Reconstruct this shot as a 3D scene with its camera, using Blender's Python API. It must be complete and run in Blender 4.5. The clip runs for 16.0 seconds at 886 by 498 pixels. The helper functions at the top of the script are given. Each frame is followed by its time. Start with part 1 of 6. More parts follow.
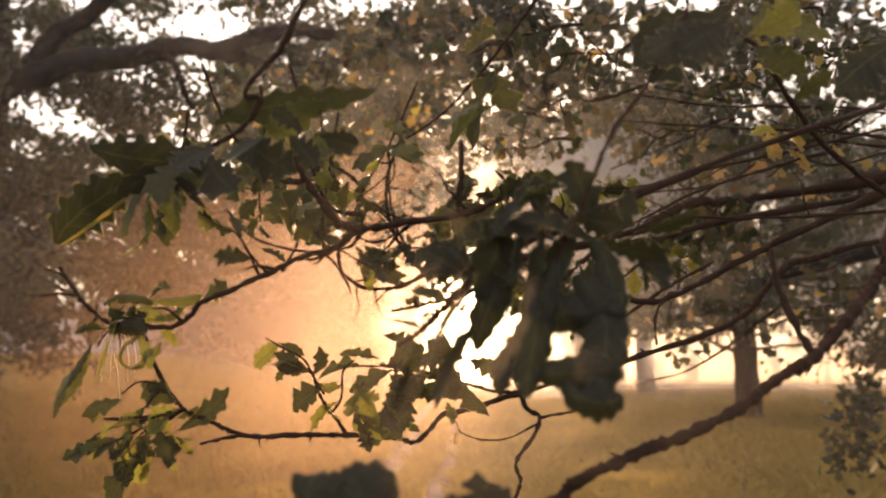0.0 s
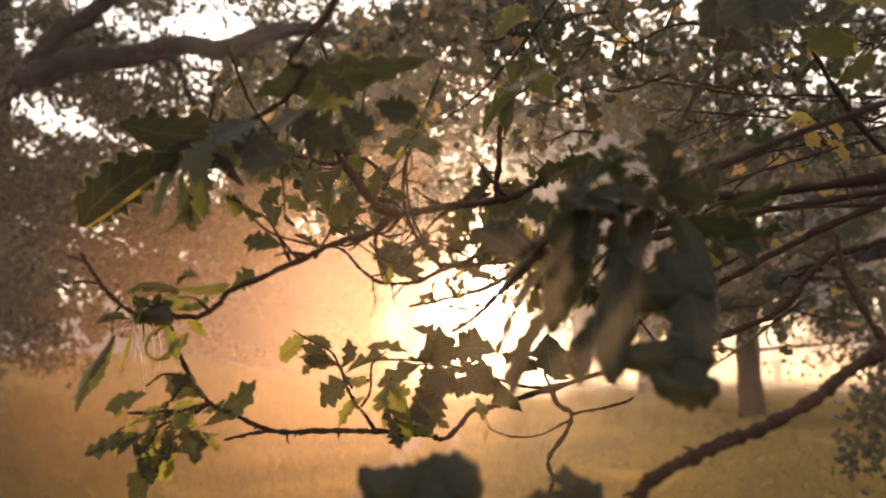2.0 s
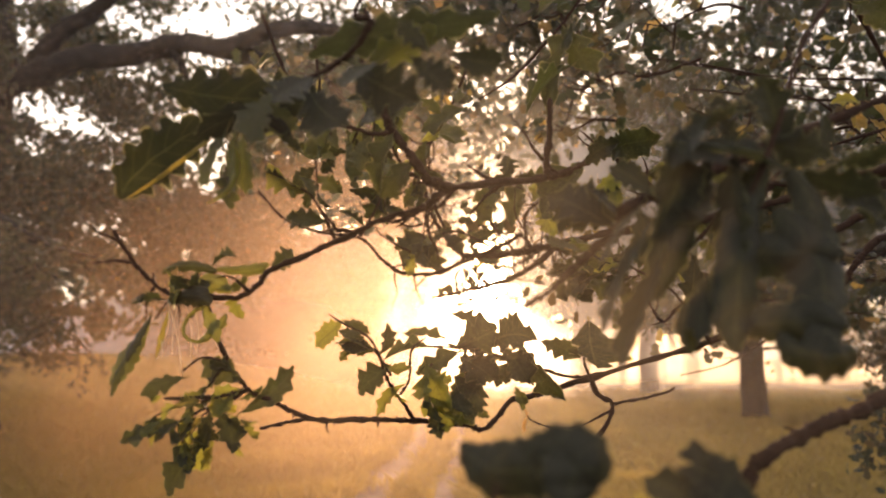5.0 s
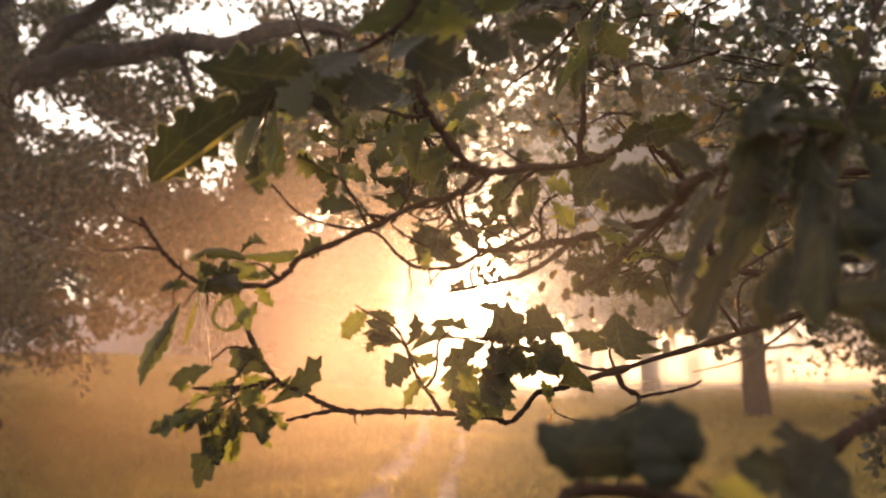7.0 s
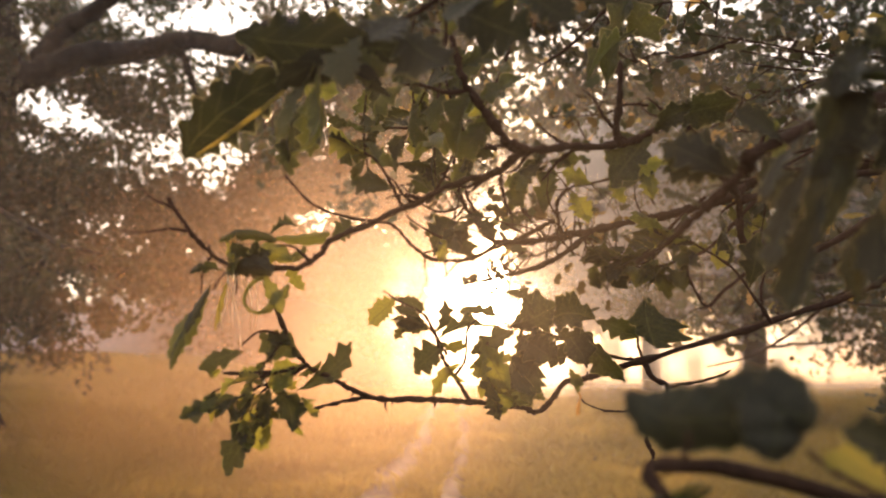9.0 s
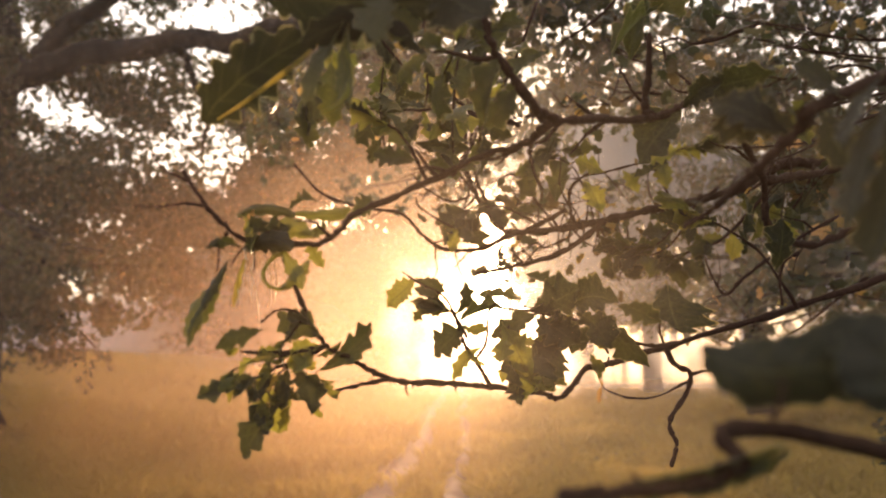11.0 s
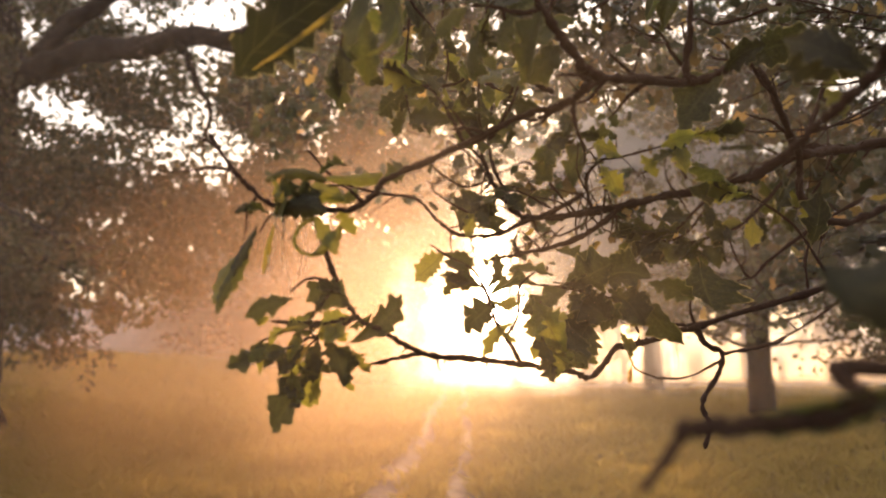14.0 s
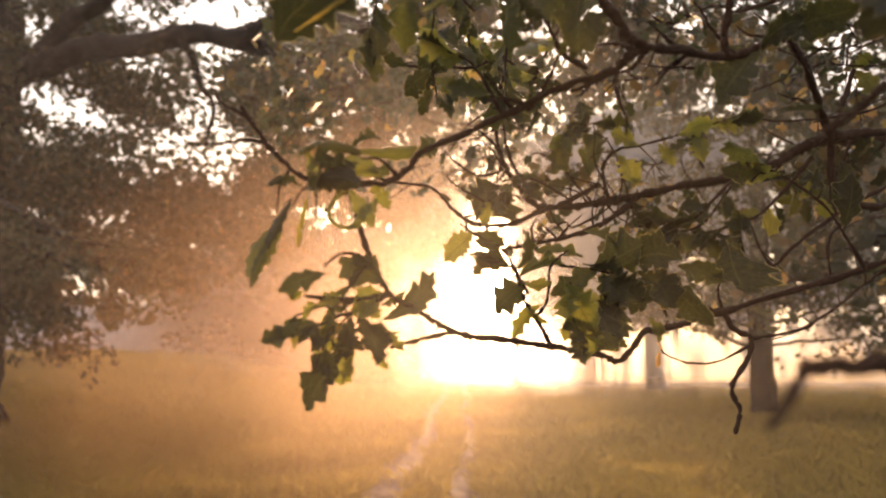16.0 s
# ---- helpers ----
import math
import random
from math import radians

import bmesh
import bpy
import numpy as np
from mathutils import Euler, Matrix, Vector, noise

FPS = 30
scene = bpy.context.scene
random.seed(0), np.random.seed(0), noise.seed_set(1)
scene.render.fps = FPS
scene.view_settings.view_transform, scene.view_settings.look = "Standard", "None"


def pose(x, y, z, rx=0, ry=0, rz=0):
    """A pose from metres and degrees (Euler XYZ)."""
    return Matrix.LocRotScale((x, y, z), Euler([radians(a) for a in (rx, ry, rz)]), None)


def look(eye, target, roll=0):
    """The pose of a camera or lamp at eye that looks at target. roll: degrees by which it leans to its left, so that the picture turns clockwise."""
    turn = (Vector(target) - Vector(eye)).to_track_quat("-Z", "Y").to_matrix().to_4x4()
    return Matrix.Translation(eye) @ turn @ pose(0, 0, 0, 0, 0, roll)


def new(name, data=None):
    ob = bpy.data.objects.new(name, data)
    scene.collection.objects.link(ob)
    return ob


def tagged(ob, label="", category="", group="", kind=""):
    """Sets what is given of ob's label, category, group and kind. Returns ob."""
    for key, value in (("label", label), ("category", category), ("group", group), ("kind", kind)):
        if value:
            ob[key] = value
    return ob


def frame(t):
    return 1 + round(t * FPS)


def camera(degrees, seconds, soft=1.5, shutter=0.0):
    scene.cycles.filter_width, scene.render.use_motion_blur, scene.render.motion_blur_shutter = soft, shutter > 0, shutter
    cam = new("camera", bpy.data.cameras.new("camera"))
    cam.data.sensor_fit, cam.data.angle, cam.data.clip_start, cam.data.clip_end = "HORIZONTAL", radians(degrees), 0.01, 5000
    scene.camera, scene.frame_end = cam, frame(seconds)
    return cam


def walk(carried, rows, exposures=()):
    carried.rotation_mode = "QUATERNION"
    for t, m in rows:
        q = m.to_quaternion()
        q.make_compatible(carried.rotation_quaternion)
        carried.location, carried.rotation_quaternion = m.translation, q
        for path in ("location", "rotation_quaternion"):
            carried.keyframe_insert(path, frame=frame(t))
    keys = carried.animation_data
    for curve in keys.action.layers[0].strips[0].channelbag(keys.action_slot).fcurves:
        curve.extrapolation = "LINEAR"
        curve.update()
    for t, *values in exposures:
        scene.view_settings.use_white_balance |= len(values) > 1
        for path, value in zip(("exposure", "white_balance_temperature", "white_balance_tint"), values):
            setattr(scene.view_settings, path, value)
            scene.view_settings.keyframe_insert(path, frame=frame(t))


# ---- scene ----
cam = camera(65.1, 16.0, soft=2.0)
cam.data.dof.use_dof, cam.data.dof.focus_distance, cam.data.dof.aperture_fstop = True, 1.3, 3.7
METRES, EYE, TILT, LEAN, TURN = 0.45, 1.9, 9.0, 0.0, 0.0
ROWS = [
    (0.0, 0.0, 0.0, 0.0, 0.0, 0.0, 0.0),
    (0.5, -0.0305, 0.0304, -0.0152, 0.02, 0.02, -0.06),
    (1.0, -0.0633, 0.0599, -0.0273, 0.02, 0.04, -0.05),
    (1.5, -0.092, 0.0822, -0.0362, 0.03, 0.05, -0.05),
    (2.0, -0.124, 0.1063, -0.0461, 0.03, 0.06, -0.06),
    (2.5, -0.1505, 0.129, -0.0552, 0.04, 0.06, -0.04),
    (3.0, -0.1792, 0.148, -0.0644, 0.05, 0.05, -0.04),
    (3.5, -0.2043, 0.1665, -0.0748, 0.05, 0.06, -0.06),
    (4.0, -0.2285, 0.1831, -0.0879, 0.05, 0.06, -0.05),
    (6.5, -0.3494, 0.2494, -0.1438, 0.06, 0.07, -0.05),
    (7.0, -0.3748, 0.2588, -0.152, 0.07, 0.06, -0.05),
    (7.5, -0.4011, 0.2698, -0.1617, 0.08, 0.06, -0.06),
    (8.0, -0.4283, 0.2822, -0.1728, 0.09, 0.05, -0.07),
    (8.5, -0.4528, 0.2952, -0.186, 0.09, 0.04, -0.06),
    (9.0, -0.4763, 0.3121, -0.2034, 0.09, 0.03, -0.04),
    (11.5, -0.5613, 0.3938, -0.2858, 0.11, 0.04, -0.09),
    (12.0, -0.5797, 0.4073, -0.2999, 0.11, 0.03, -0.1),
    (12.5, -0.5979, 0.4196, -0.3144, 0.11, 0.03, -0.08),
    (13.0, -0.6149, 0.432, -0.33, 0.1, 0.03, -0.06),
    (13.5, -0.6277, 0.4413, -0.3446, 0.09, 0.02, -0.01),
    (14.0, -0.6427, 0.4533, -0.3602, 0.09, 0.03, -0.0),
    (14.5, -0.6593, 0.4622, -0.3755, 0.11, 0.02, -0.02),
    (15.0, -0.6826, 0.4737, -0.3932, 0.13, 0.01, -0.07),
    (15.5, -0.7073, 0.483, -0.4094, 0.14, 0.01, -0.11),
    (16.0, -0.7345, 0.4928, -0.4249, 0.15, -0.0, -0.12),
]
walk(cam, [(t, pose(0, 0, EYE, TILT, LEAN, TURN) @ pose(METRES * x, METRES * y, METRES * z, 90 + pitch, roll, yaw)) for t, x, y, z, yaw, pitch, roll in ROWS],
     exposures=[(0.0, 1.06), (2.0, 1.12), (7.0, 1.19), (9.0, 1.15), (12.0, 1.14), (16.0, 1.02)])

# ---------------------------------------------------------------- light
SUN_AZ, SUN_EL = 4.6, 5.2          # degrees to the right of straight ahead, and up
sun_dir = Vector((math.sin(radians(SUN_AZ)) * math.cos(radians(SUN_EL)), math.cos(radians(SUN_AZ)) * math.cos(radians(SUN_EL)), math.sin(radians(SUN_EL))))

world = bpy.data.worlds.new("misty_morning")
scene.world = world
world.use_nodes = True
wn, wl = world.node_tree.nodes, world.node_tree.links
wn.clear()
w_out = wn.new("ShaderNodeOutputWorld")
w_bg = wn.new("ShaderNodeBackground")
w_sky = wn.new("ShaderNodeTexSky")
w_sky.sky_type, w_sky.sun_disc = "NISHITA", False
w_sky.sun_elevation, w_sky.sun_rotation = radians(SUN_EL), radians(SUN_AZ)
w_sky.dust_density, w_sky.air_density = 4.0, 1.0
w_bg.inputs["Strength"].default_value = 0.13
# the bright aureole that mist spreads round a low sun
w_tc = wn.new("ShaderNodeTexCoord")
w_dot = wn.new("ShaderNodeVectorMath"); w_dot.operation = "DOT_PRODUCT"
w_dot.inputs[1].default_value = sun_dir
wl.new(w_tc.outputs["Generated"], w_dot.inputs[0])
w_pos = wn.new("ShaderNodeMath"); w_pos.operation = "MAXIMUM"; w_pos.inputs[1].default_value = 0.0
wl.new(w_dot.outputs["Value"], w_pos.inputs[0])


# thin overcast: brighter overhead than at the horizon
w_sep = wn.new("ShaderNodeSeparateXYZ")
wl.new(w_tc.outputs["Generated"], w_sep.inputs[0])
w_up = wn.new("ShaderNodeMath"); w_up.operation = "MAXIMUM"; w_up.inputs[1].default_value = 0.0
wl.new(w_sep.outputs[2], w_up.inputs[0])


def aureole(closeness, power, colour):
    p = wn.new("ShaderNodeMath"); p.operation = "POWER"; p.inputs[1].default_value = power
    wl.new(closeness.outputs[0], p.inputs[0])
    c = wn.new("ShaderNodeVectorMath"); c.operation = "SCALE"
    c.inputs[0].default_value = colour
    wl.new(p.outputs[0], c.inputs["Scale"])
    return c.outputs[0]


total = w_sky.outputs["Color"]
for glow in (aureole(w_pos, 3500.0, (900.0, 740.0, 480.0)), aureole(w_pos, 200.0, (4.4, 3.3, 2.5)), aureole(w_pos, 5.0, (2.6, 2.4, 2.2)),
             aureole(w_pos, 0.0, (3.2, 2.82, 2.8)), aureole(w_up, 2.0, (3.0, 2.8, 2.6))):
    add = wn.new("ShaderNodeVectorMath"); add.operation = "ADD"
    wl.new(total, add.inputs[0])
    wl.new(glow, add.inputs[1])
    total = add.outputs[0]
wl.new(total, w_bg.inputs["Color"])
wl.new(w_bg.outputs[0], w_out.inputs["Surface"])

sun_data = bpy.data.lights.new("sun", "SUN")
sun_data.energy, sun_data.angle, sun_data.color = 5.0, radians(2.0), (1.0, 0.63, 0.35)
sun = new("sun", sun_data)
sun.matrix_world = look(sun_dir * 60, (0, 0, 0))


# ---------------------------------------------------------------- materials
def material(name):
    m = bpy.data.materials.new(name)
    m.use_nodes = True
    m.node_tree.nodes.clear()
    return m, m.node_tree.nodes, m.node_tree.links


def ramp(nodes, stops):
    r = nodes.new("ShaderNodeValToRGB")
    while len(r.color_ramp.elements) < len(stops):
        r.color_ramp.elements.new(0.5)
    for e, (p, c) in zip(r.color_ramp.elements, stops):
        e.position, e.color = p, (*c, 1)
    return r


def noise_tex(nodes, links, scale, detail=4.0, coord="Object"):
    tc = nodes.new("ShaderNodeTexCoord")
    n = nodes.new("ShaderNodeTexNoise")
    n.inputs["Scale"].default_value, n.inputs["Detail"].default_value = scale, detail
    links.new(tc.outputs[coord], n.inputs["Vector"])
    return n


def math_node(nodes, links, op, a, b=None):
    n = nodes.new("ShaderNodeMath"); n.operation = op
    for socket, v in zip(n.inputs, (a, b)):
        if v is None:
            continue
        if isinstance(v, (int, float)):
            socket.default_value = v
        else:
            links.new(v, socket)
    return n.outputs[0]


def leaf_material(name, colours, glow, spread, per_object, veins):
    """A thin leaf: a slightly waxy face that lets part of the light through. colours: from fresh to dry."""
    m, nodes, links = material(name)
    out = nodes.new("ShaderNodeOutputMaterial")
    if per_object:
        info = nodes.new("ShaderNodeObjectInfo").outputs["Random"]
        # values below 0 clamp to the darkest colour: shade on near leaves painted in
        attr = nodes.new("ShaderNodeAttribute"); attr.attribute_type = "OBJECT"; attr.attribute_name = "ripeness_and_light"
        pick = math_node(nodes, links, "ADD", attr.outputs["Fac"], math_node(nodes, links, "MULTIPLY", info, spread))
    else:
        pick = nodes.new("ShaderNodeNewGeometry").outputs["Random Per Island"]
    mottle = noise_tex(nodes, links, 28.0 if per_object else 3.0, 5.0)
    pick = math_node(nodes, links, "ADD", pick, math_node(nodes, links, "MULTIPLY", math_node(nodes, links, "SUBTRACT", mottle.outputs["Fac"], 0.5), 0.3))
    step = 1.0 / (len(colours) - 1)
    face = ramp(nodes, [(i * step, c) for i, c in enumerate(colours)])
    links.new(pick, face.inputs["Fac"])
    through_col = ramp(nodes, [(i * step, c) for i, c in enumerate(glow)])
    links.new(pick, through_col.inputs["Fac"])
    face_out, thr_out = face.outputs["Color"], through_col.outputs["Color"]
    bsdf = nodes.new("ShaderNodeBsdfPrincipled")
    bsdf.inputs["Roughness"].default_value = 0.44
    bsdf.inputs["Specular IOR Level"].default_value = 0.12
    trans = nodes.new("ShaderNodeBsdfTranslucent")
    if veins:
        uv = nodes.new("ShaderNodeUVMap")
        sep = nodes.new("ShaderNodeSeparateXYZ")
        links.new(uv.outputs[0], sep.inputs[0])
        u = math_node(nodes, links, "ABSOLUTE", math_node(nodes, links, "SUBTRACT", sep.outputs[0], 0.5))
        rib = math_node(nodes, links, "LESS_THAN", u, 0.022)
        side = math_node(nodes, links, "FRACT", math_node(nodes, links, "SUBTRACT", math_node(nodes, links, "MULTIPLY", sep.outputs[1], 7.0), math_node(nodes, links, "MULTIPLY", u, 2.6)))
        side = math_node(nodes, links, "LESS_THAN", math_node(nodes, links, "ABSOLUTE", math_node(nodes, links, "SUBTRACT", side, 0.5)), 0.05)
        vein = math_node(nodes, links, "MAXIMUM", rib, math_node(nodes, links, "MULTIPLY", side, 0.6))
        pale = nodes.new("ShaderNodeMix"); pale.data_type = "RGBA"
        links.new(math_node(nodes, links, "MULTIPLY", vein, 0.12), pale.inputs[0])
        links.new(face_out, pale.inputs[6]); pale.inputs[7].default_value = (0.17, 0.17, 0.07, 1)
        face_out = pale.outputs[2]
        dim = nodes.new("ShaderNodeMix"); dim.data_type = "RGBA"
        links.new(math_node(nodes, links, "MULTIPLY", vein, 0.6), dim.inputs[0])
        links.new(thr_out, dim.inputs[6]); dim.inputs[7].default_value = (0.09, 0.08, 0.02, 1)
        thr_out = dim.outputs[2]
        # bright backlit rim put into the colour of the leaf margin
        edge = nodes.new("ShaderNodeMapRange"); edge.interpolation_type = "SMOOTHSTEP"
        edge.inputs[1].default_value, edge.inputs[2].default_value = 0.455, 0.50
        links.new(math_node(nodes, links, "ADD", u, math_node(nodes, links, "MULTIPLY", math_node(nodes, links, "SUBTRACT", mottle.outputs["Fac"], 0.5), 0.12)), edge.inputs[0])
        margin = nodes.new("ShaderNodeMix"); margin.data_type = "RGBA"
        links.new(math_node(nodes, links, "MULTIPLY", edge.outputs[0], 0.75), margin.inputs[0])
        links.new(thr_out, margin.inputs[6]); margin.inputs[7].default_value = (0.48, 0.40, 0.15, 1)
        thr_out = margin.outputs[2]
        bump = nodes.new("ShaderNodeBump")
        bump.inputs["Strength"].default_value, bump.inputs["Distance"].default_value = 0.5, 0.002
        links.new(math_node(nodes, links, "ADD", mottle.outputs["Fac"], vein), bump.inputs["Height"])
        links.new(bump.outputs[0], bsdf.inputs["Normal"])
    links.new(face_out, bsdf.inputs["Base Color"])
    links.new(thr_out, trans.inputs["Color"])
    mix = nodes.new("ShaderNodeMixShader")
    mix.inputs[0].default_value = 0.5
    links.new(bsdf.outputs[0], mix.inputs[1]); links.new(trans.outputs[0], mix.inputs[2])
    links.new(mix.outputs[0], out.inputs["Surface"])
    return m


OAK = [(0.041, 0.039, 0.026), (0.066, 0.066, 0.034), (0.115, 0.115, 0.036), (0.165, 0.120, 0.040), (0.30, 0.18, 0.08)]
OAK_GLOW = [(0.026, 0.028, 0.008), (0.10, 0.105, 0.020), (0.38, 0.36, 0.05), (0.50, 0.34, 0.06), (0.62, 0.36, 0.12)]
mat_leaf = leaf_material("oak_leaf", OAK, OAK_GLOW, 0.07, True, True)
CROWN = [(0.054, 0.054, 0.038), (0.062, 0.062, 0.040), (0.068, 0.068, 0.040), (0.085, 0.070, 0.040)]
CROWN_GLOW = [(0.030, 0.042, 0.014), (0.048, 0.058, 0.020), (0.085, 0.080, 0.028), (0.14, 0.095, 0.036)]
mat_crown = leaf_material("crown_leaf", CROWN, CROWN_GLOW, 0.0, False, False)
mat_yellow = leaf_material("yellowing_leaf", OAK[2:], OAK_GLOW[2:], 0.0, False, False)


def bark_material(name, low, high, scale, bump_depth):
    m, nodes, links = material(name)
    out = nodes.new("ShaderNodeOutputMaterial")
    bsdf = nodes.new("ShaderNodeBsdfPrincipled")
    fine, wide = noise_tex(nodes, links, scale, 6.0), noise_tex(nodes, links, scale * 0.12, 3.0)
    fac = math_node(nodes, links, "ADD", math_node(nodes, links, "MULTIPLY", fine.outputs["Fac"], 0.6), math_node(nodes, links, "MULTIPLY", wide.outputs["Fac"], 0.4))
    col = ramp(nodes, [(0.3, low), (0.55, [(a + b) / 2 for a, b in zip(low, high)]), (0.75, high)])
    links.new(fac, col.inputs["Fac"]); links.new(col.outputs["Color"], bsdf.inputs["Base Color"])
    bsdf.inputs["Roughness"].default_value = 0.85
    bsdf.inputs["Specular IOR Level"].default_value = 0.12
    bump = nodes.new("ShaderNodeBump")
    bump.inputs["Strength"].default_value, bump.inputs["Distance"].default_value = 0.8, bump_depth
    links.new(fine.outputs["Fac"], bump.inputs["Height"]); links.new(bump.outputs[0], bsdf.inputs["Normal"])
    links.new(bsdf.outputs[0], out.inputs["Surface"])
    return m


mat_twig = bark_material("oak_twig_bark", (0.017, 0.008, 0.0045), (0.052, 0.027, 0.016), 160.0, 0.002)
mat_bark = bark_material("oak_trunk_bark", (0.008, 0.006, 0.005), (0.026, 0.020, 0.016), 9.0, 0.04)


def ground_material():
    """Meadow soil and short grass, with two trodden, dusty ruts that run up the middle."""
    m, nodes, links = material("meadow")
    out = nodes.new("ShaderNodeOutputMaterial")
    bsdf = nodes.new("ShaderNodeBsdfPrincipled")
    bsdf.inputs["Roughness"].default_value = 0.9
    fine, wide = noise_tex(nodes, links, 3.5, 8.0), noise_tex(nodes, links, 0.25, 4.0)
    fac = math_node(nodes, links, "ADD", math_node(nodes, links, "MULTIPLY", fine.outputs["Fac"], 0.5), math_node(nodes, links, "MULTIPLY", wide.outputs["Fac"], 0.5))
    grass = ramp(nodes, [(0.3, (0.040, 0.030, 0.022)), (0.5, (0.052, 0.038, 0.028)), (0.7, (0.068, 0.049, 0.035))])
    links.new(fac, grass.inputs["Fac"])
    soil = ramp(nodes, [(0.3, (0.105, 0.053, 0.038)), (0.7, (0.165, 0.090, 0.066))])
    links.new(fine.outputs["Fac"], soil.inputs["Fac"])
    attr = nodes.new("ShaderNodeAttribute"); attr.attribute_name = "worn"
    mix = nodes.new("ShaderNodeMix"); mix.data_type = "RGBA"
    worn = math_node(nodes, links, "MULTIPLY", attr.outputs["Fac"], math_node(nodes, links, "ADD", fine.outputs["Fac"], 0.4))
    links.new(worn, mix.inputs[0])
    links.new(grass.outputs["Color"], mix.inputs[6]); links.new(soil.outputs["Color"], mix.inputs[7])
    links.new(mix.outputs[2], bsdf.inputs["Base Color"])
    bump = nodes.new("ShaderNodeBump")
    bump.inputs["Strength"].default_value, bump.inputs["Distance"].default_value = 1.0, 0.08
    links.new(fine.outputs["Fac"], bump.inputs["Height"]); links.new(bump.outputs[0], bsdf.inputs["Normal"])
    links.new(bsdf.outputs[0], out.inputs["Surface"])
    return m


mat_ground = ground_material()
mat_grass = leaf_material("grass_blade", [(0.038, 0.028, 0.020), (0.044, 0.032, 0.022), (0.052, 0.037, 0.025)], [(0.52, 0.385, 0.085), (0.54, 0.39, 0.09), (0.57, 0.40, 0.11)], 0.0, False, False)
mat_silk = leaf_material("spider_silk", [(0.55, 0.48, 0.38), (0.65, 0.58, 0.47)], [(0.8, 0.7, 0.52), (0.85, 0.76, 0.6)], 0.0, False, False)


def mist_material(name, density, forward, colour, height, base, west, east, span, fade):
    """Tinted translucent sheet standing in for mist: lets most light pass, spreads the rest, mostly onwards. Thins out
    upwards and at its foot.
    """
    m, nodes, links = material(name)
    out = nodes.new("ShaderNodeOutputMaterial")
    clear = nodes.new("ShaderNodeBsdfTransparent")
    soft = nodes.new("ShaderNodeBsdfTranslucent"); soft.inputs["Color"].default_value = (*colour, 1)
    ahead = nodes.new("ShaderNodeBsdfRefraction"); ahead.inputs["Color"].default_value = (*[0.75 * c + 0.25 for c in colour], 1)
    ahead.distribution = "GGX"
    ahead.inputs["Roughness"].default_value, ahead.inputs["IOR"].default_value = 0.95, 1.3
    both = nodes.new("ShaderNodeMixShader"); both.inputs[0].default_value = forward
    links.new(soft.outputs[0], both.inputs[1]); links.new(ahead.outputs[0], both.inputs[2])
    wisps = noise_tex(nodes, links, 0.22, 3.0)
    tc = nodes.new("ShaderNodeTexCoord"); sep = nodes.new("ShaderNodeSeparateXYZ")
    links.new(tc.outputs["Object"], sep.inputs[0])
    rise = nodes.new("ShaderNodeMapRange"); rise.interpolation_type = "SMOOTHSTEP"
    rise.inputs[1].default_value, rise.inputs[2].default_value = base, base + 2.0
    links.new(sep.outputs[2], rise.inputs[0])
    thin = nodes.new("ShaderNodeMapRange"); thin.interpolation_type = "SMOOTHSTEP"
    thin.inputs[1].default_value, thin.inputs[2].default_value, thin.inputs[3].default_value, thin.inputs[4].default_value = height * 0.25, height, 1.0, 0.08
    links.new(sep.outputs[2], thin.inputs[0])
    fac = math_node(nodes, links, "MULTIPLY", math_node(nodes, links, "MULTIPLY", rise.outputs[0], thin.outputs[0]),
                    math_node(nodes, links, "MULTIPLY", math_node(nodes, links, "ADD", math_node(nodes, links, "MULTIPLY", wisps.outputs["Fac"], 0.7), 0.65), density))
    # uneven across: density stands in for lit and shaded parts of the mist
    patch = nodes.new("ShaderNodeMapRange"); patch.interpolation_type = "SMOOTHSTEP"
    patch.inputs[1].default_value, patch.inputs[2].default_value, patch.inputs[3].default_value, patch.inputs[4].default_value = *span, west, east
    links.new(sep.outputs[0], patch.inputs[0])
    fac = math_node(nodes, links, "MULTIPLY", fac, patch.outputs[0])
    # less dense at the far left, in place of the shade there
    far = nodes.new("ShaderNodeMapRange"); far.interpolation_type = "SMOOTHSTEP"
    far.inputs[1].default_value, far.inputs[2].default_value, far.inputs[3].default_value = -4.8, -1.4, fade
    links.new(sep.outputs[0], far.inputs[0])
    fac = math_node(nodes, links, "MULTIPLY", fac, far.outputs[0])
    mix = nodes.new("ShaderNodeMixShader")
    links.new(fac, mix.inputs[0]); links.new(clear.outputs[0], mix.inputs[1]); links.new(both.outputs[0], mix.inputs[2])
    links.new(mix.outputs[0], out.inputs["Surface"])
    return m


# ---------------------------------------------------------------- mesh helpers
def linked(name, mesh, mat, parent=None, label=""):
    mesh.materials.append(mat)
    ob = new(name, mesh)
    ob.parent = parent
    return tagged(ob, label)


def part(name, bm, mat, parent, label=""):
    mesh = bpy.data.meshes.new(name)
    bm.to_mesh(mesh)
    bm.free()
    mesh.shade_smooth()
    return linked(name, mesh, mat, parent, label)


def empty(name, place, label, category, group="", kind=""):
    ob = new(name)
    ob.location = place
    return tagged(ob, label, category, group, kind)


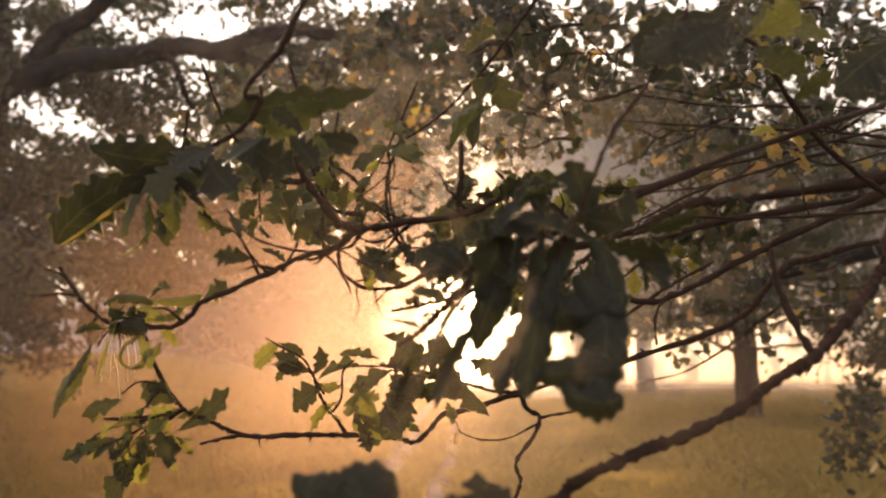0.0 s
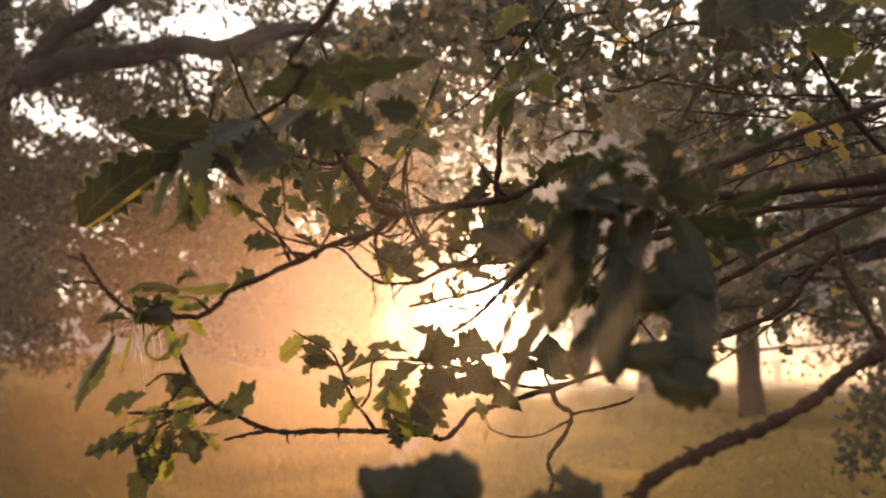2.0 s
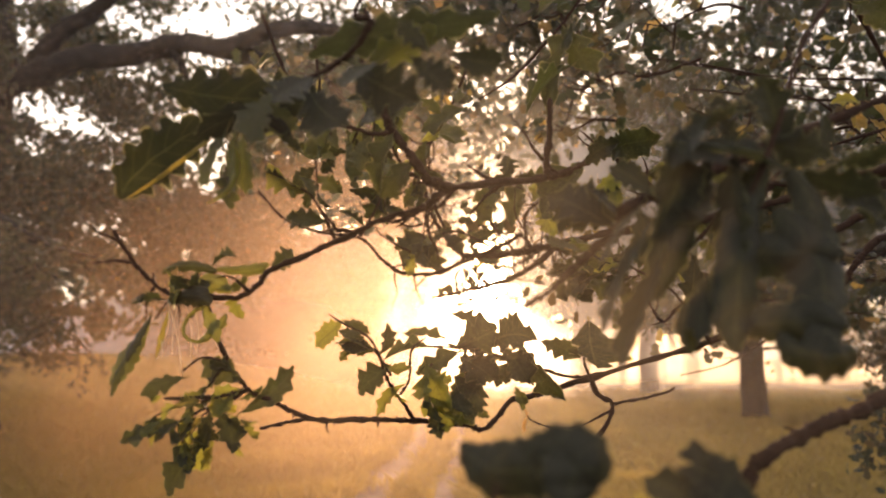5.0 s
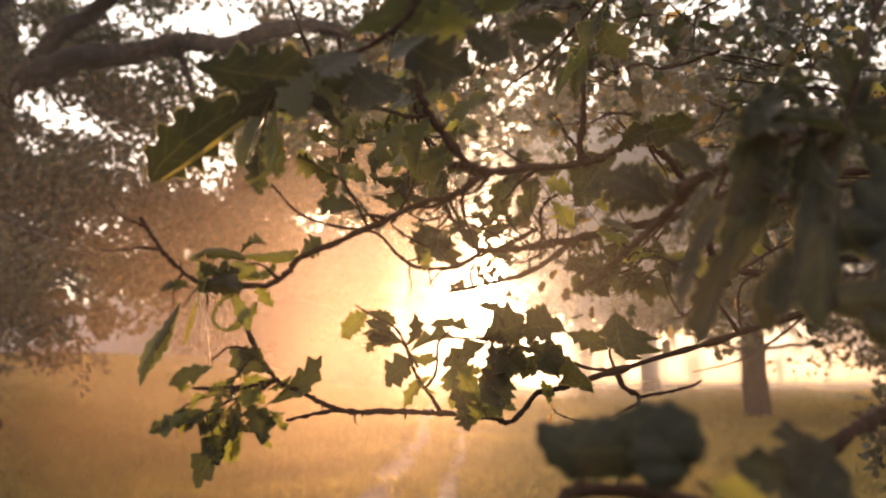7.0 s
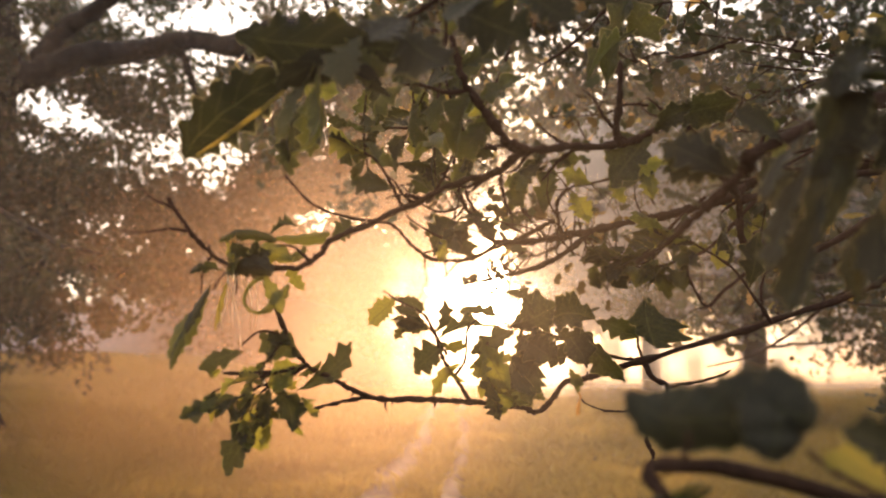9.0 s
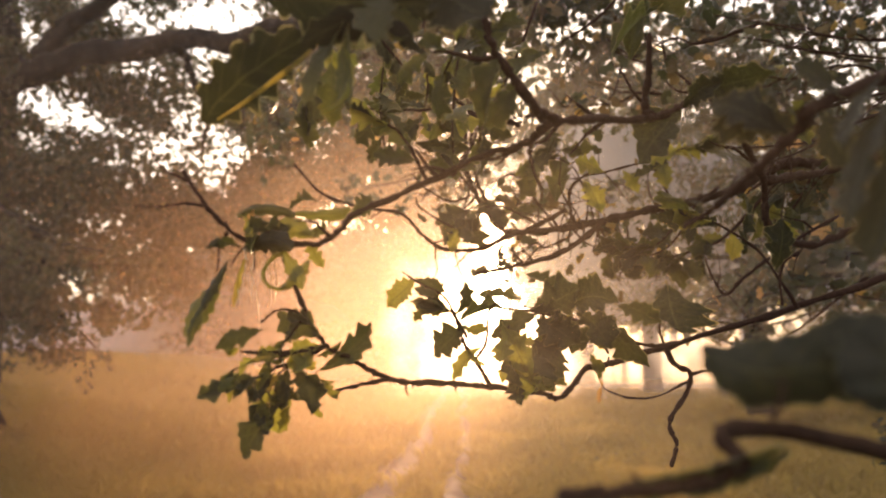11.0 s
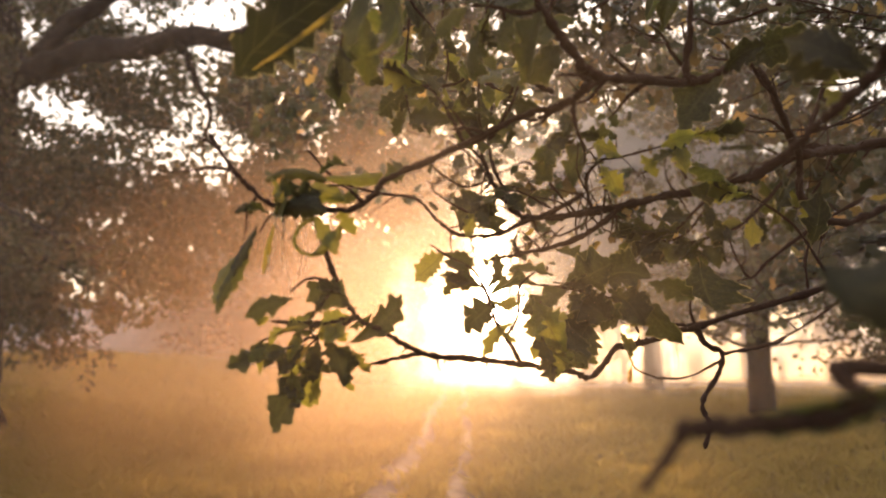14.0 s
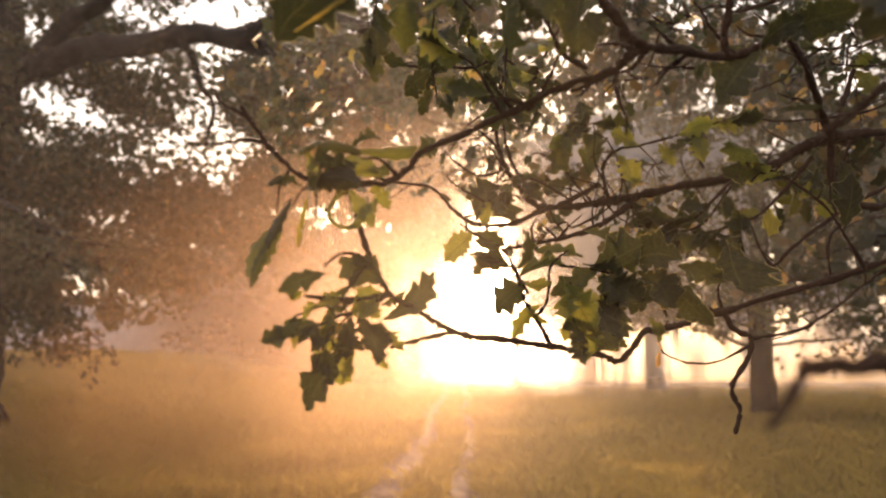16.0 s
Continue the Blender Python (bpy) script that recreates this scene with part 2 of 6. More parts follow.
def smooth_path(nodes, per=5):
    """A curve through nodes (x, y, z, radius), with per steps between two of them."""
    p = [np.array(n, float) for n in nodes]
    p = [2 * p[0] - p[1]] + p + [2 * p[-1] - p[-2]]
    out = []
    for i in range(1, len(p) - 2):
        a, b, c, d = p[i - 1:i + 3]
        for k in range(per):
            s = k / per
            out.append(0.5 * (2 * b + (c - a) * s + (2 * a - 5 * b + 4 * c - d) * s * s + (3 * b - a - 3 * c + d) * s ** 3))
    out.append(p[-2])
    return np.array(out)


def tube(bm, nodes, sides=8, per=5, knots=0.12, rng=random):
    """A branch: round, tapered, a little crooked and knotty, with a rounded end."""
    path = smooth_path(nodes, per)
    for q in path[1:-1]:          # small crooks, as wide as the wood itself
        q[:3] += np.array(noise.noise_vector(Vector(q[:3]) / max(q[3] * 9, 0.012))) * q[3] * 0.55
    up = Vector((0.3, 0.2, 1.0))
    rings = []
    for i, q in enumerate(path):
        a, b = path[max(i - 1, 0)], path[min(i + 1, len(path) - 1)]
        way = Vector(b[:3] - a[:3]).normalized()
        side = way.cross(up).normalized()
        over = side.cross(way)
        r = max(q[3], 0.0006) * (1 + knots * rng.uniform(-1, 1))
        ring = []
        for k in range(sides):
            w = 2 * math.pi * k / sides
            rr = r * (1 + knots * rng.uniform(-0.6, 0.6))
            ring.append(bm.verts.new(Vector(q[:3]) + side * (rr * math.cos(w)) + over * (rr * math.sin(w))))
        rings.append(ring)
    for r0, r1 in zip(rings, rings[1:]):
        for k in range(sides):
            bm.faces.new((r0[k], r0[(k + 1) % sides], r1[(k + 1) % sides], r1[k]))
    for ring, q, o, flip in ((rings[0], path[0], path[1], False), (rings[-1], path[-1], path[-2], True)):
        tip = bm.verts.new(Vector(q[:3]) + (Vector(q[:3]) - Vector(o[:3])).normalized() * q[3] * 0.7)
        for k in range(sides):
            bm.faces.new((ring[k], ring[(k + 1) % sides], tip) if flip else (ring[(k + 1) % sides], ring[k], tip))
    return path


def raw_mesh(name, verts, face_size, count, uv=None):
    """count separate polygons of face_size corners each, out of a long array of corners."""
    mesh = bpy.data.meshes.new(name)
    n = count * face_size
    mesh.vertices.add(n); mesh.vertices.foreach_set("co", np.ascontiguousarray(verts, dtype=np.float32).ravel())
    mesh.loops.add(n); mesh.loops.foreach_set("vertex_index", np.arange(n, dtype=np.int32))
    mesh.polygons.add(count); mesh.polygons.foreach_set("loop_start", np.arange(0, n, face_size, dtype=np.int32))
    mesh.update(calc_edges=True)
    return mesh


KITE = np.array([(0, 0, 0), (0.30, 0.25, 0.05), (0.20, 0.48, 0.02), (0.36, 0.68, 0.06), (0, 1.0, -0.08), (-0.36, 0.68, 0.06), (-0.20, 0.48, 0.02), (-0.30, 0.25, 0.05)])
SPRAY = KITE[[0, 1, 3, 4, 5, 7]]


def foliage_mesh(name, centres, size, rng, outline=KITE, droop=0.5):
    """Loose leaves round the given centres, each turned its own way, tips mostly hanging."""
    n = len(centres)
    way = rng.normal(size=(n, 3)); way[:, 2] -= droop
    way /= np.linalg.norm(way, axis=1)[:, None]
    side = np.cross(way, rng.normal(size=(n, 3))); side /= np.linalg.norm(side, axis=1)[:, None]
    over = np.cross(side, way)
    s = size * rng.uniform(0.65, 1.25, n)[:, None]
    curl = rng.uniform(-1.5, 2.5, n)[:, None]
    corners = [centres + s * (side * a + way * b + over * c * curl) for a, b, c in outline]
    return raw_mesh(name, np.stack(corners, 1).reshape(-1, 3), len(outline), n)


# ---------------------------------------------------------------- ground
def rut_line(y):
    return -0.44 + (y - 10.0) * 0.026 + 0.10 * math.sin(y * 0.45) * min(1.0, y / 12.0)


def ground_height(x, y):
    s = min(max((-x - 3.0) / 12.0, 0), 1); s = s * s * (3 - 2 * s)
    q = min(max((y - 5.0) / 20.0, 0), 1); q = q * q * (3 - 2 * q)
    h = 1.8 * s * q
    near = max(0.0, 1 - abs(y) / 90.0)
    h += near * 0.09 * noise.noise((x * 0.35, y * 0.35, 0.0)) + near * 0.035 * noise.noise((x * 1.3, y * 1.3, 4.0))
    for side in (-0.52, 0.52):
        d = (x - rut_line(y) - side) / 0.22
        h -= 0.06 * math.exp(-d * d) * near
    return h


def wear(x, y):
    w = 0.0
    for side, broad in ((-0.54, 0.40), (0.47, 0.25)):
        d = (x - rut_line(y) - side + 0.14 * noise.noise((x, y * 0.5, 7.0)) + 0.06 * noise.noise((x * 4.0, y * 2.0, 9.0))) / broad
        w = max(w, math.exp(-d * d) * (0.85 + 0.5 * noise.noise((x * 1.5, y * 0.6, 11.0))))
    return w


def make_ground():
    xs = [-1500, -600, -250, -120, -70, -45] + list(np.arange(-34, -4, 1.2)) + list(np.arange(-4, 4, 0.13)) + list(np.arange(4, 34, 1.2)) + [45, 70, 120, 250, 600, 1500]
    ys = [-400, -100, -40, -15, -5, 0, 3] + list(np.arange(5, 40, 0.35)) + list(np.arange(40, 70, 2.0)) + [80, 100, 140, 220, 400, 800, 2500]
    bm = bmesh.new()
    layer = bm.verts.layers.float.new("worn")
    grid = []
    for y in ys:
        row = []
        for x in xs:
            v = bm.verts.new((x, y, ground_height(x, y)))
            v[layer] = wear(x, y) if abs(x) < 5 else 0.0
            row.append(v)
        grid.append(row)
    for r0, r1 in zip(grid, grid[1:]):
        for k in range(len(xs) - 1):
            bm.faces.new((r0[k], r0[k + 1], r1[k + 1], r1[k]))
    ob = part("ground", bm, mat_ground, None)
    return tagged(ob, "grassy meadow with a worn two-rut dirt track", "ground", kind="structure")


make_ground()


def make_grass(rng):
    """Short meadow grass, thin on the ruts."""
    rows = []
    while len(rows) < 170000:
        y = 7.0 + 33.0 * rng.random() ** 1.7
        x = rng.uniform(-0.72, 0.72) * (y + 2)
        if wear(x, y) > 0.18 + 0.55 * rng.random():
            continue
        rows.append((x, y, ground_height(x, y) - 0.01, rng.uniform(0.06, 0.17) * (1.3 + 0.9 * noise.noise((x * 0.5, y * 0.5, 2.0))) * (1 + y / 50)))
    while len(rows) < 250000:
        x, y = rng.uniform(-8, 8), rng.uniform(-7, 7.2)
        if wear(x, y) < 0.25 + 0.6 * rng.random():
            rows.append((x, y, ground_height(x, y) - 0.01, rng.uniform(0.05, 0.13) * (1.3 + 0.9 * noise.noise((x * 0.5, y * 0.5, 2.0)))))
    a = np.array(rows)
    n = len(a)
    w = rng.uniform(0.004, 0.008, n) * (1 + np.maximum(a[:, 1], 0) / 10)
    turn = rng.uniform(0, math.pi, n)
    side = np.stack([np.cos(turn) * w, np.sin(turn) * w, np.zeros(n)], 1)
    lean = rng.normal(size=(n, 3)) * 0.45; lean[:, 2] = 1.0
    foot, h = a[:, :3], a[:, 3:4]
    mid = foot + lean * h * 0.55
    tip = foot + lean * h + lean * [1, 1, 0] * h * 0.5
    mesh = raw_mesh("grass", np.stack([foot - side, foot + side, mid + side * 0.8, tip, mid - side * 0.8], 1).reshape(-1, 3), 5, n)
    tagged(linked("grass", mesh, mat_grass), "short backlit meadow grass, yellow-green", "grass", kind="stuff")


make_grass(np.random.default_rng(3))


# ---------------------------------------------------------------- background trees
def grow_tree(name, place, trunk_r, fork_z, limbs, crowns, leaf, label, seed, category="tree", yellow=0, hole=-0.12, lean=None, bays=()):
    """An oak: flared trunk, limbs given as node lists relative to the foot, and a crown of loose leaves round
    crowns = (x, y, z, rx, ry, rz, clumps, leaves a clump)."""
    rng = np.random.default_rng(seed)
    rnd = random.Random(seed)
    x, y = place
    z = ground_height(x, y) - 0.15
    tree = empty(name, (x, y, z), label, category, "oaks along the track")
    bm = bmesh.new()
    drift = rnd.uniform(-0.15, 0.15)
    lean = drift if lean is None else lean
    tube(bm, [(0, 0, 0, min(trunk_r * 1.7, trunk_r + 0.3)), (0.02, 0, 0.5, min(trunk_r * 1.15, trunk_r + 0.08)), (lean * 0.4, 0, fork_z * 0.5, trunk_r), (lean, 0, fork_z, trunk_r * 0.9), (lean * 1.6, 0.2, fork_z * 1.5, trunk_r * 0.55), (lean, 0.1, fork_z * 2.2, trunk_r * 0.25)], 14, 6, 0.07, rnd)
    part("trunk", bm, mat_bark, tree)
    for nodes in limbs:
        bm = bmesh.new()
        tube(bm, nodes, 10, 7, 0.12, rnd)
        part("limb", bm, mat_bark, tree)
    centres = []
    for cx, cy, cz, rx, ry, rz, clumps, per in crowns:
        for _ in range(clumps):
            d = rng.normal(size=3); d /= np.linalg.norm(d)
            q = np.array((cx, cy, cz)) + d * np.array((rx, ry, rz)) * rng.uniform(0.05, 1.0) ** 0.5
            q = q + np.array(noise.noise_vector(Vector(q) * 0.4 + Vector((0, seed, 0)))) * min(rx, 3.0) * 0.55
            if noise.noise(Vector(q) * (0.9 if leaf < 0.25 else 0.5) + Vector((seed, 0, 0))) < hole:
                continue
            if any(((q[0] - bx) / rx_) ** 2 + ((q[2] - bz) / rz_) ** 2 < 1.15 for bx, bz, rx_, rz_ in bays):
                continue
            spread = np.array((1, 1, 0.55)) * rng.uniform(0.2, 0.55) * min(1.0, rx / 2.5)
            centres.append(q + rng.normal(size=(per, 3)) * spread)
    centres = np.concatenate(centres)
    linked("crown", foliage_mesh("crown", centres, leaf, rng, SPRAY), mat_crown, tree)
    if yellow:
        pick = centres[rng.choice(len(centres), yellow)]
        linked("yellow_leaves", foliage_mesh("yellow_leaves", pick, leaf, rng, SPRAY), mat_yellow, tree, "yellowing autumn leaves")
    return tree


def crooked_limb(rnd, foot, way, length, r):
    """A limb from foot that bends and sags a little on its way."""
    nodes, q, d = [], Vector(foot), Vector(way).normalized()
    for k in range(6):
        nodes.append((*q, r * (1 - k / 6.5)))
        d = (d + Vector((rnd.uniform(-0.25, 0.25), rnd.uniform(-0.25, 0.25), rnd.uniform(-0.22, 0.12)))).normalized()
        q = q + d * length / 5
    return nodes


# the big oak beside the track, whose limbs reach over the meadow
LEFT_OAK = (-9.95, 14.0)
left_limbs = []
left_limbs.append([(-0.14, 0.0, 6.85, 0.3), (0.84, -0.1, 7.25, 0.284), (1.7, -0.2, 7.57, 0.269), (2.33, -0.3, 7.75, 0.253), (3.2, -0.4, 7.75, 0.237), (4.06, -0.5, 7.85, 0.221), (4.8, -0.6, 7.88, 0.206), (5.35, -0.7, 7.81, 0.19), (5.89, -0.8, 7.95, 0.174), (6.72, -0.9, 8.05, 0.159), (7.41, -0.95, 8.07, 0.143), (8.1, -1.0, 7.9, 0.127), (9.01, -1.1, 7.8, 0.111), (9.91, -1.15, 7.82, 0.096), (10.79, -1.2, 7.63, 0.08)])
left_limbs.append([(5.18, -0.7, 7.81, 0.2), (5.61, -0.6, 7.76, 0.184), (6.07, -0.55, 7.58, 0.169), (6.53, -0.5, 7.41, 0.153), (7.09, -0.4, 7.5, 0.138), (7.77, -0.3, 7.7, 0.122), (8.71, -0.2, 7.67, 0.107), (9.66, -0.1, 7.74, 0.091), (10.5, 0.0, 7.58, 0.076), (11.36, 0.2, 7.44, 0.06)])
left_limbs.append([(0.55, 0.0, 7.1, 0.24), (1.27, -0.1, 7.75, 0.222), (1.65, -0.2, 8.15, 0.204), (2.03, -0.3, 8.48, 0.186), (2.6, -0.4, 8.75, 0.168), (3.41, -0.6, 9.46, 0.15)])
left_limbs.append([(4.28, -0.6, 7.76, 0.1), (4.53, -0.5, 7.38, 0.083), (4.66, -0.4, 6.94, 0.065), (4.87, -0.2, 6.52, 0.048), (4.7, 0.0, 5.73, 0.03)])
left_limbs.append([(7.09, -0.4, 7.55, 0.07), (7.66, -0.2, 7.02, 0.057), (8.24, 0.0, 6.35, 0.043), (8.94, 0.2, 5.8, 0.03)])
left_limbs.append([(0.6, 0.0, 4.29, 0.08), (1.8, -0.4, 3.86, 0.06), (2.84, -0.6, 3.37, 0.04), (3.77, -0.8, 2.58, 0.02)])
main_crown = [(4.6, 2.6, 9.5, 4.4, 2.6, 1.1, 120, 60), (3.0, 1.5, 6.6, 3.2, 2.4, 1.9, 160, 60), (1.2, 2.0, 8.2, 2.2, 2.4, 1.6, 80, 60), (6.4, 2.6, 6.6, 3.2, 2.4, 1.5, 120, 50), (0.2, 2.5, 9.0, 2.4, 3.0, 2.2, 70, 55), (7.4, 2.4, 7.6, 2.6, 2.0, 1.8, 110, 55), (6.9, 1.2, 5.4, 1.7, 1.4, 0.8, 60, 50)]
outer_crown = [(2.3, 2.8, 4.7, 2.9, 1.2, 1.1, 120, 50), (0.6, 2.6, 5.6, 1.6, 1.2, 1.2, 60, 50), (4.6, 3.0, 5.2, 1.6, 1.0, 0.8, 60, 50), (9.2, 1.2, 6.6, 1.8, 1.4, 0.9, 34, 50), (2.8, 1.0, 4.3, 2.9, 1.6, 0.9, 130, 50), (-1.0, 1.2, 6.6, 1.6, 1.2, 3.4, 60, 60), (1.1, -0.9, 6.6, 0.9, 0.6, 1.9, 30, 55), (1.9, 1.0, 3.1, 2.4, 1.8, 1.0, 90, 40), (9.5, 2.6, 9.3, 3.2, 2.5, 1.8, 110, 55), (3.5, 1.0, 3.4, 1.6, 1.4, 0.7, 24, 50), (7.4, 2.9, 5.7, 2.0, 1.2, 1.1, 80, 50), (7.0, 4.2, 6.4, 2.4, 1.2, 1.2, 70, 50), (6.1, 3.4, 5.8, 1.5, 0.8, 0.6, 60, 50), (6.5, 2.2, 5.2, 1.3, 0.8, 0.6, 60, 50)]
# gaps in the crown, placed to fit the camera's view: across, up, and their half sizes
VIEW_GAPS = [(3.08, 7.79, 0.66, 0.41), (2.99, 6.75, 0.66, 0.27), (3.61, 9.27, 0.91, 0.32), (4.68, 8.47, 0.5, 0.18), (5.89, 8.75, 0.38, 0.14), (3.43, 5.85, 0.45, 0.25), (1.85, 6.58, 0.34, 0.2), (2.03, 5.85, 0.45, 0.25), (5.33, 5.08, 0.62, 0.29), (4.26, 5.49, 0.45, 0.18), (7.05, 9.34, 0.34, 0.18), (8.03, 8.82, 0.29, 0.16)]
left_oak = grow_tree("oak_tree", LEFT_OAK, 0.8, 7.0, left_limbs, [(*c[:7], c[7] * 2) for c in main_crown + outer_crown], 0.145,
    "large dark oak with long limbs over the meadow", 11, yellow=420, hole=0.06, bays=VIEW_GAPS)

# low leafy branch ends of that oak, hanging towards the track
def hanging_bough(tree, nodes, seed, count, size):
    rnd, rng = random.Random(seed), np.random.default_rng(seed)
    bm = bmesh.new()
    path = tube(bm, nodes, 7, 6, 0.12, rnd)
    centres = []
    for _ in range(26):
        i = rnd.randrange(len(path) // 4, len(path))
        at, d = Vector(path[i][:3]), Vector((rnd.uniform(-1, 1), rnd.uniform(-0.8, 0.6), rnd.uniform(-0.9, 0.25))).normalized()
        end = at + d * rnd.uniform(0.3, 0.8)
        mid = at.lerp(end, 0.5) + Vector((0, 0, rnd.uniform(0.0, 0.08)))
        tube(bm, [(*at, 0.012), (*mid, 0.008), (*end, 0.004)], 5, 3, 0.12, rnd)
        for _ in range(count):
            s = rnd.random() ** 0.6
            centres.append(np.array(at.lerp(mid, s * 2) if s < 0.5 else mid.lerp(end, s * 2 - 1)) + rng.normal(size=3) * 0.07)
    limb = part("limb", bm, mat_bark, tree)
    tagged(linked("foliage", foliage_mesh("foliage", np.array(centres), size, rng, KITE, 0.8), mat_crown, limb), kind="stuff")


for k, (y, x0, z0, x1, z1, count) in enumerate(((-4.0, 2.4, 3.6, 4.6, 2.5, 26), (-3.2, 1.8, 3.5, 3.6, 2.2, 24), (-4.6, 3.0, 3.4, 5.4, 2.4, 22), (-3.6, 2.2, 3.3, 4.4, 2.1, 24), (-4.4, 2.2, 3.2, 4.0, 2.0, 20), (-3.0, 1.6, 3.3, 3.2, 2.4, 24), (-4.2, 3.6, 3.5, 5.8, 2.8, 18))):
    hanging_bough(left_oak, [(0.2, -0.3, 5.0, 0.10), (x0 * 0.6, y * 0.5, z0 + 0.5, 0.06), (x0 + 0.3, y * 0.8, z0 - 0.25, 0.04), ((x0 + x1) / 2 + 0.3, y, (z0 + z1) / 2 - 0.2, 0.022), (x1 + 0.3, y - 0.2, z1 - 0.4, 0.008)], 700 + k, count, 0.12)


# oaks on the far side, along the track
rnd = random.Random(5)
for x, y, r, fork, crown_z, crown_r, n, seed in ((9.6, 22.5, 0.37, 4.6, 6.6, 5.0, 150, 21), (10.4, 36.5, 0.44, 5.5, 8.6, 5.6, 130, 22), (9.85, 50.0, 0.45, 5.5, 9.0, 5.5, 90, 23), (7.55, 54.0, 0.5, 6.0, 12.0, 3.6, 90, 24), (19.0, 27.0, 0.5, 5.0, 7.4, 6.0, 120, 25), (-17.0, 23.0, 0.5, 4.0, 6.0, 4.2, 60, 26)):
    limbs = [crooked_limb(rnd, (0, 0, fork * rnd.uniform(0.65, 1.1)), (math.cos(a), math.sin(a), 0.35), crown_r * 0.95, r * 0.42) for a in (0.3, 1.6, 2.9, 3.8, 5.2)]
    low = []
    if seed == 21:          # its lowest limbs sweep down towards the grass
        limbs += [crooked_limb(rnd, (0, 0, z), (wx, -0.25, 0.2), length, 0.07) for z, wx, length in ((2.3, -1, 3.4), (2.9, -0.8, 4.2), (2.4, 1, 3.2), (3.0, 0.9, 4.0))]
        low = [(-2.6, -0.6, 3.0, 1.7, 1.2, 0.35, 26, 40), (2.6, -0.6, 3.05, 1.9, 1.2, 0.45, 44, 40), (4.2, -0.8, 2.5, 1.6, 1.2, 0.5, 40, 40), (-1.6, -0.4, 3.7, 2.6, 1.2, 0.4, 40, 40)]
    grow_tree("oak_tree", (x, y), r, fork, limbs, [(0, 0, crown_z, crown_r, crown_r, 3.2, int(n * 1.6), 60), (0, 0, crown_z + 4.5, crown_r * 0.9, crown_r * 0.9, 3.5, int(n * 1.3), 60), (-crown_r * 0.3, -2.0, crown_z - 2.9, crown_r * 0.9, 2.4, 0.8, n // 3, 50), (crown_r * 0.7, -1.5, crown_z - 3.6, 2.9, 2.0, 1.0, n // 2, 36)] + low,
              0.11 + y / 400, "dark oak standing in morning mist beside the track", seed, hole=0.02, lean=0.25)

# the wood that closes the meadow, blurred by mist
left_edge = [(-1.5, 53, 13.5, 0.58), (-5.0, 52, 8, 0.0), (-3.4, 57, 6.5, 0.0), (-4.8, 50, 14, 0.0), (-5.0, 47, 10, 0.0), (-8.0, 49, 12, 0.0), (-11, 48.5, 11, 0.0), (-13.5, 47.5, 11.0, 0.0), (-16.5, 47, 9, 0.0), (-14, 50, 12, 0.0), (-19.5, 58, 8, 0.0), (-23.5, 60, 5, 0.0), (-28, 58, 4.5, 0.0), (-33, 60, 5, 0.0), (-38, 59, 4.5, 0.0), (-2.5, 58, 22, 0.46), (-5.5, 58, 8, 0.2), (-5.4, 55, 12, 0.0), (-5.9, 50, 7.5, 0.0), (-17.5, 50.5, 4.6, 0.0), (-15.4, 49.5, 4.4, 0.0), (-10.8, 50, 4.6, 0.0), (-12.4, 50, 4.4, 0.0)]
# trees from y 69 back were added to shade the right-hand meadow and mist
middle_edge = [(5.5, 60, 23, 0.48), (1.5, 64, 26, 0.5), (9.5, 66, 22, 0.4), (11, 63, 25, 0.16), (9.8, 69, 26, 0.16)]
right_edge = [(15, 66, 27, 0.16), (18, 62, 26, 0.16), (21, 65, 26, 0.16), (24.5, 62, 25, 0.16), (28, 66, 24, 0.12), (32, 60, 22, 0.12), (36, 63, 23, 0.12), (40, 61, 23, 0.12), (45, 60, 23, 0.12), (13.5, 71, 28, 0.16), (17, 70, 21, 0.16), (21, 72, 22, 0.16), (12.2, 82, 20, 0.22), (15.6, 84, 22, 0.2), (19.5, 83, 22, 0.2)]
for k, (x, y, h, low) in enumerate(left_edge + middle_edge + right_edge):
    limbs = [crooked_limb(rnd, (0, 0, h * 0.3), (math.cos(a), math.sin(a), 0.6), 3.2, 0.16) for a in (0.5, 2.4, 4.4)]
    mid, half = h * (1 + low) / 2, h * (1 - low) / 2
    grow_tree("tree", (x, y), 0.32, h * 0.35, limbs, [(0, 0, mid, 3.3, 2.8, half, 230, 60)] + ([(0, 0, h * 0.82, 3.8, 2.8, h * 0.15, 130, 60)] if x > 12 else []), 0.36, "hazy tree of the distant wood edge", 40 + k, hole=0.05 if (x, y, h, low) in middle_edge else -0.3)


# a far, low line of woods
far_rng = np.random.default_rng(9)
far_x = far_rng.uniform(-190, -40, 9000)
far_z = 1.6 * np.array([(7.0 + 3.0 * noise.noise((x * 0.06, 0, 3)) + 1.5 * noise.noise((x * 0.3, 0, 5))) for x in far_x]) * far_rng.random(len(far_x)) ** 0.6
far_wood = linked("far_wood", foliage_mesh("far_wood", np.stack([far_x, 135 + far_rng.uniform(-4, 4, len(far_x)), far_z], 1), 1.3, far_rng, SPRAY), mat_crown)
tagged(far_wood, "low line of distant woods in grey mist", "woods", kind="stuff")


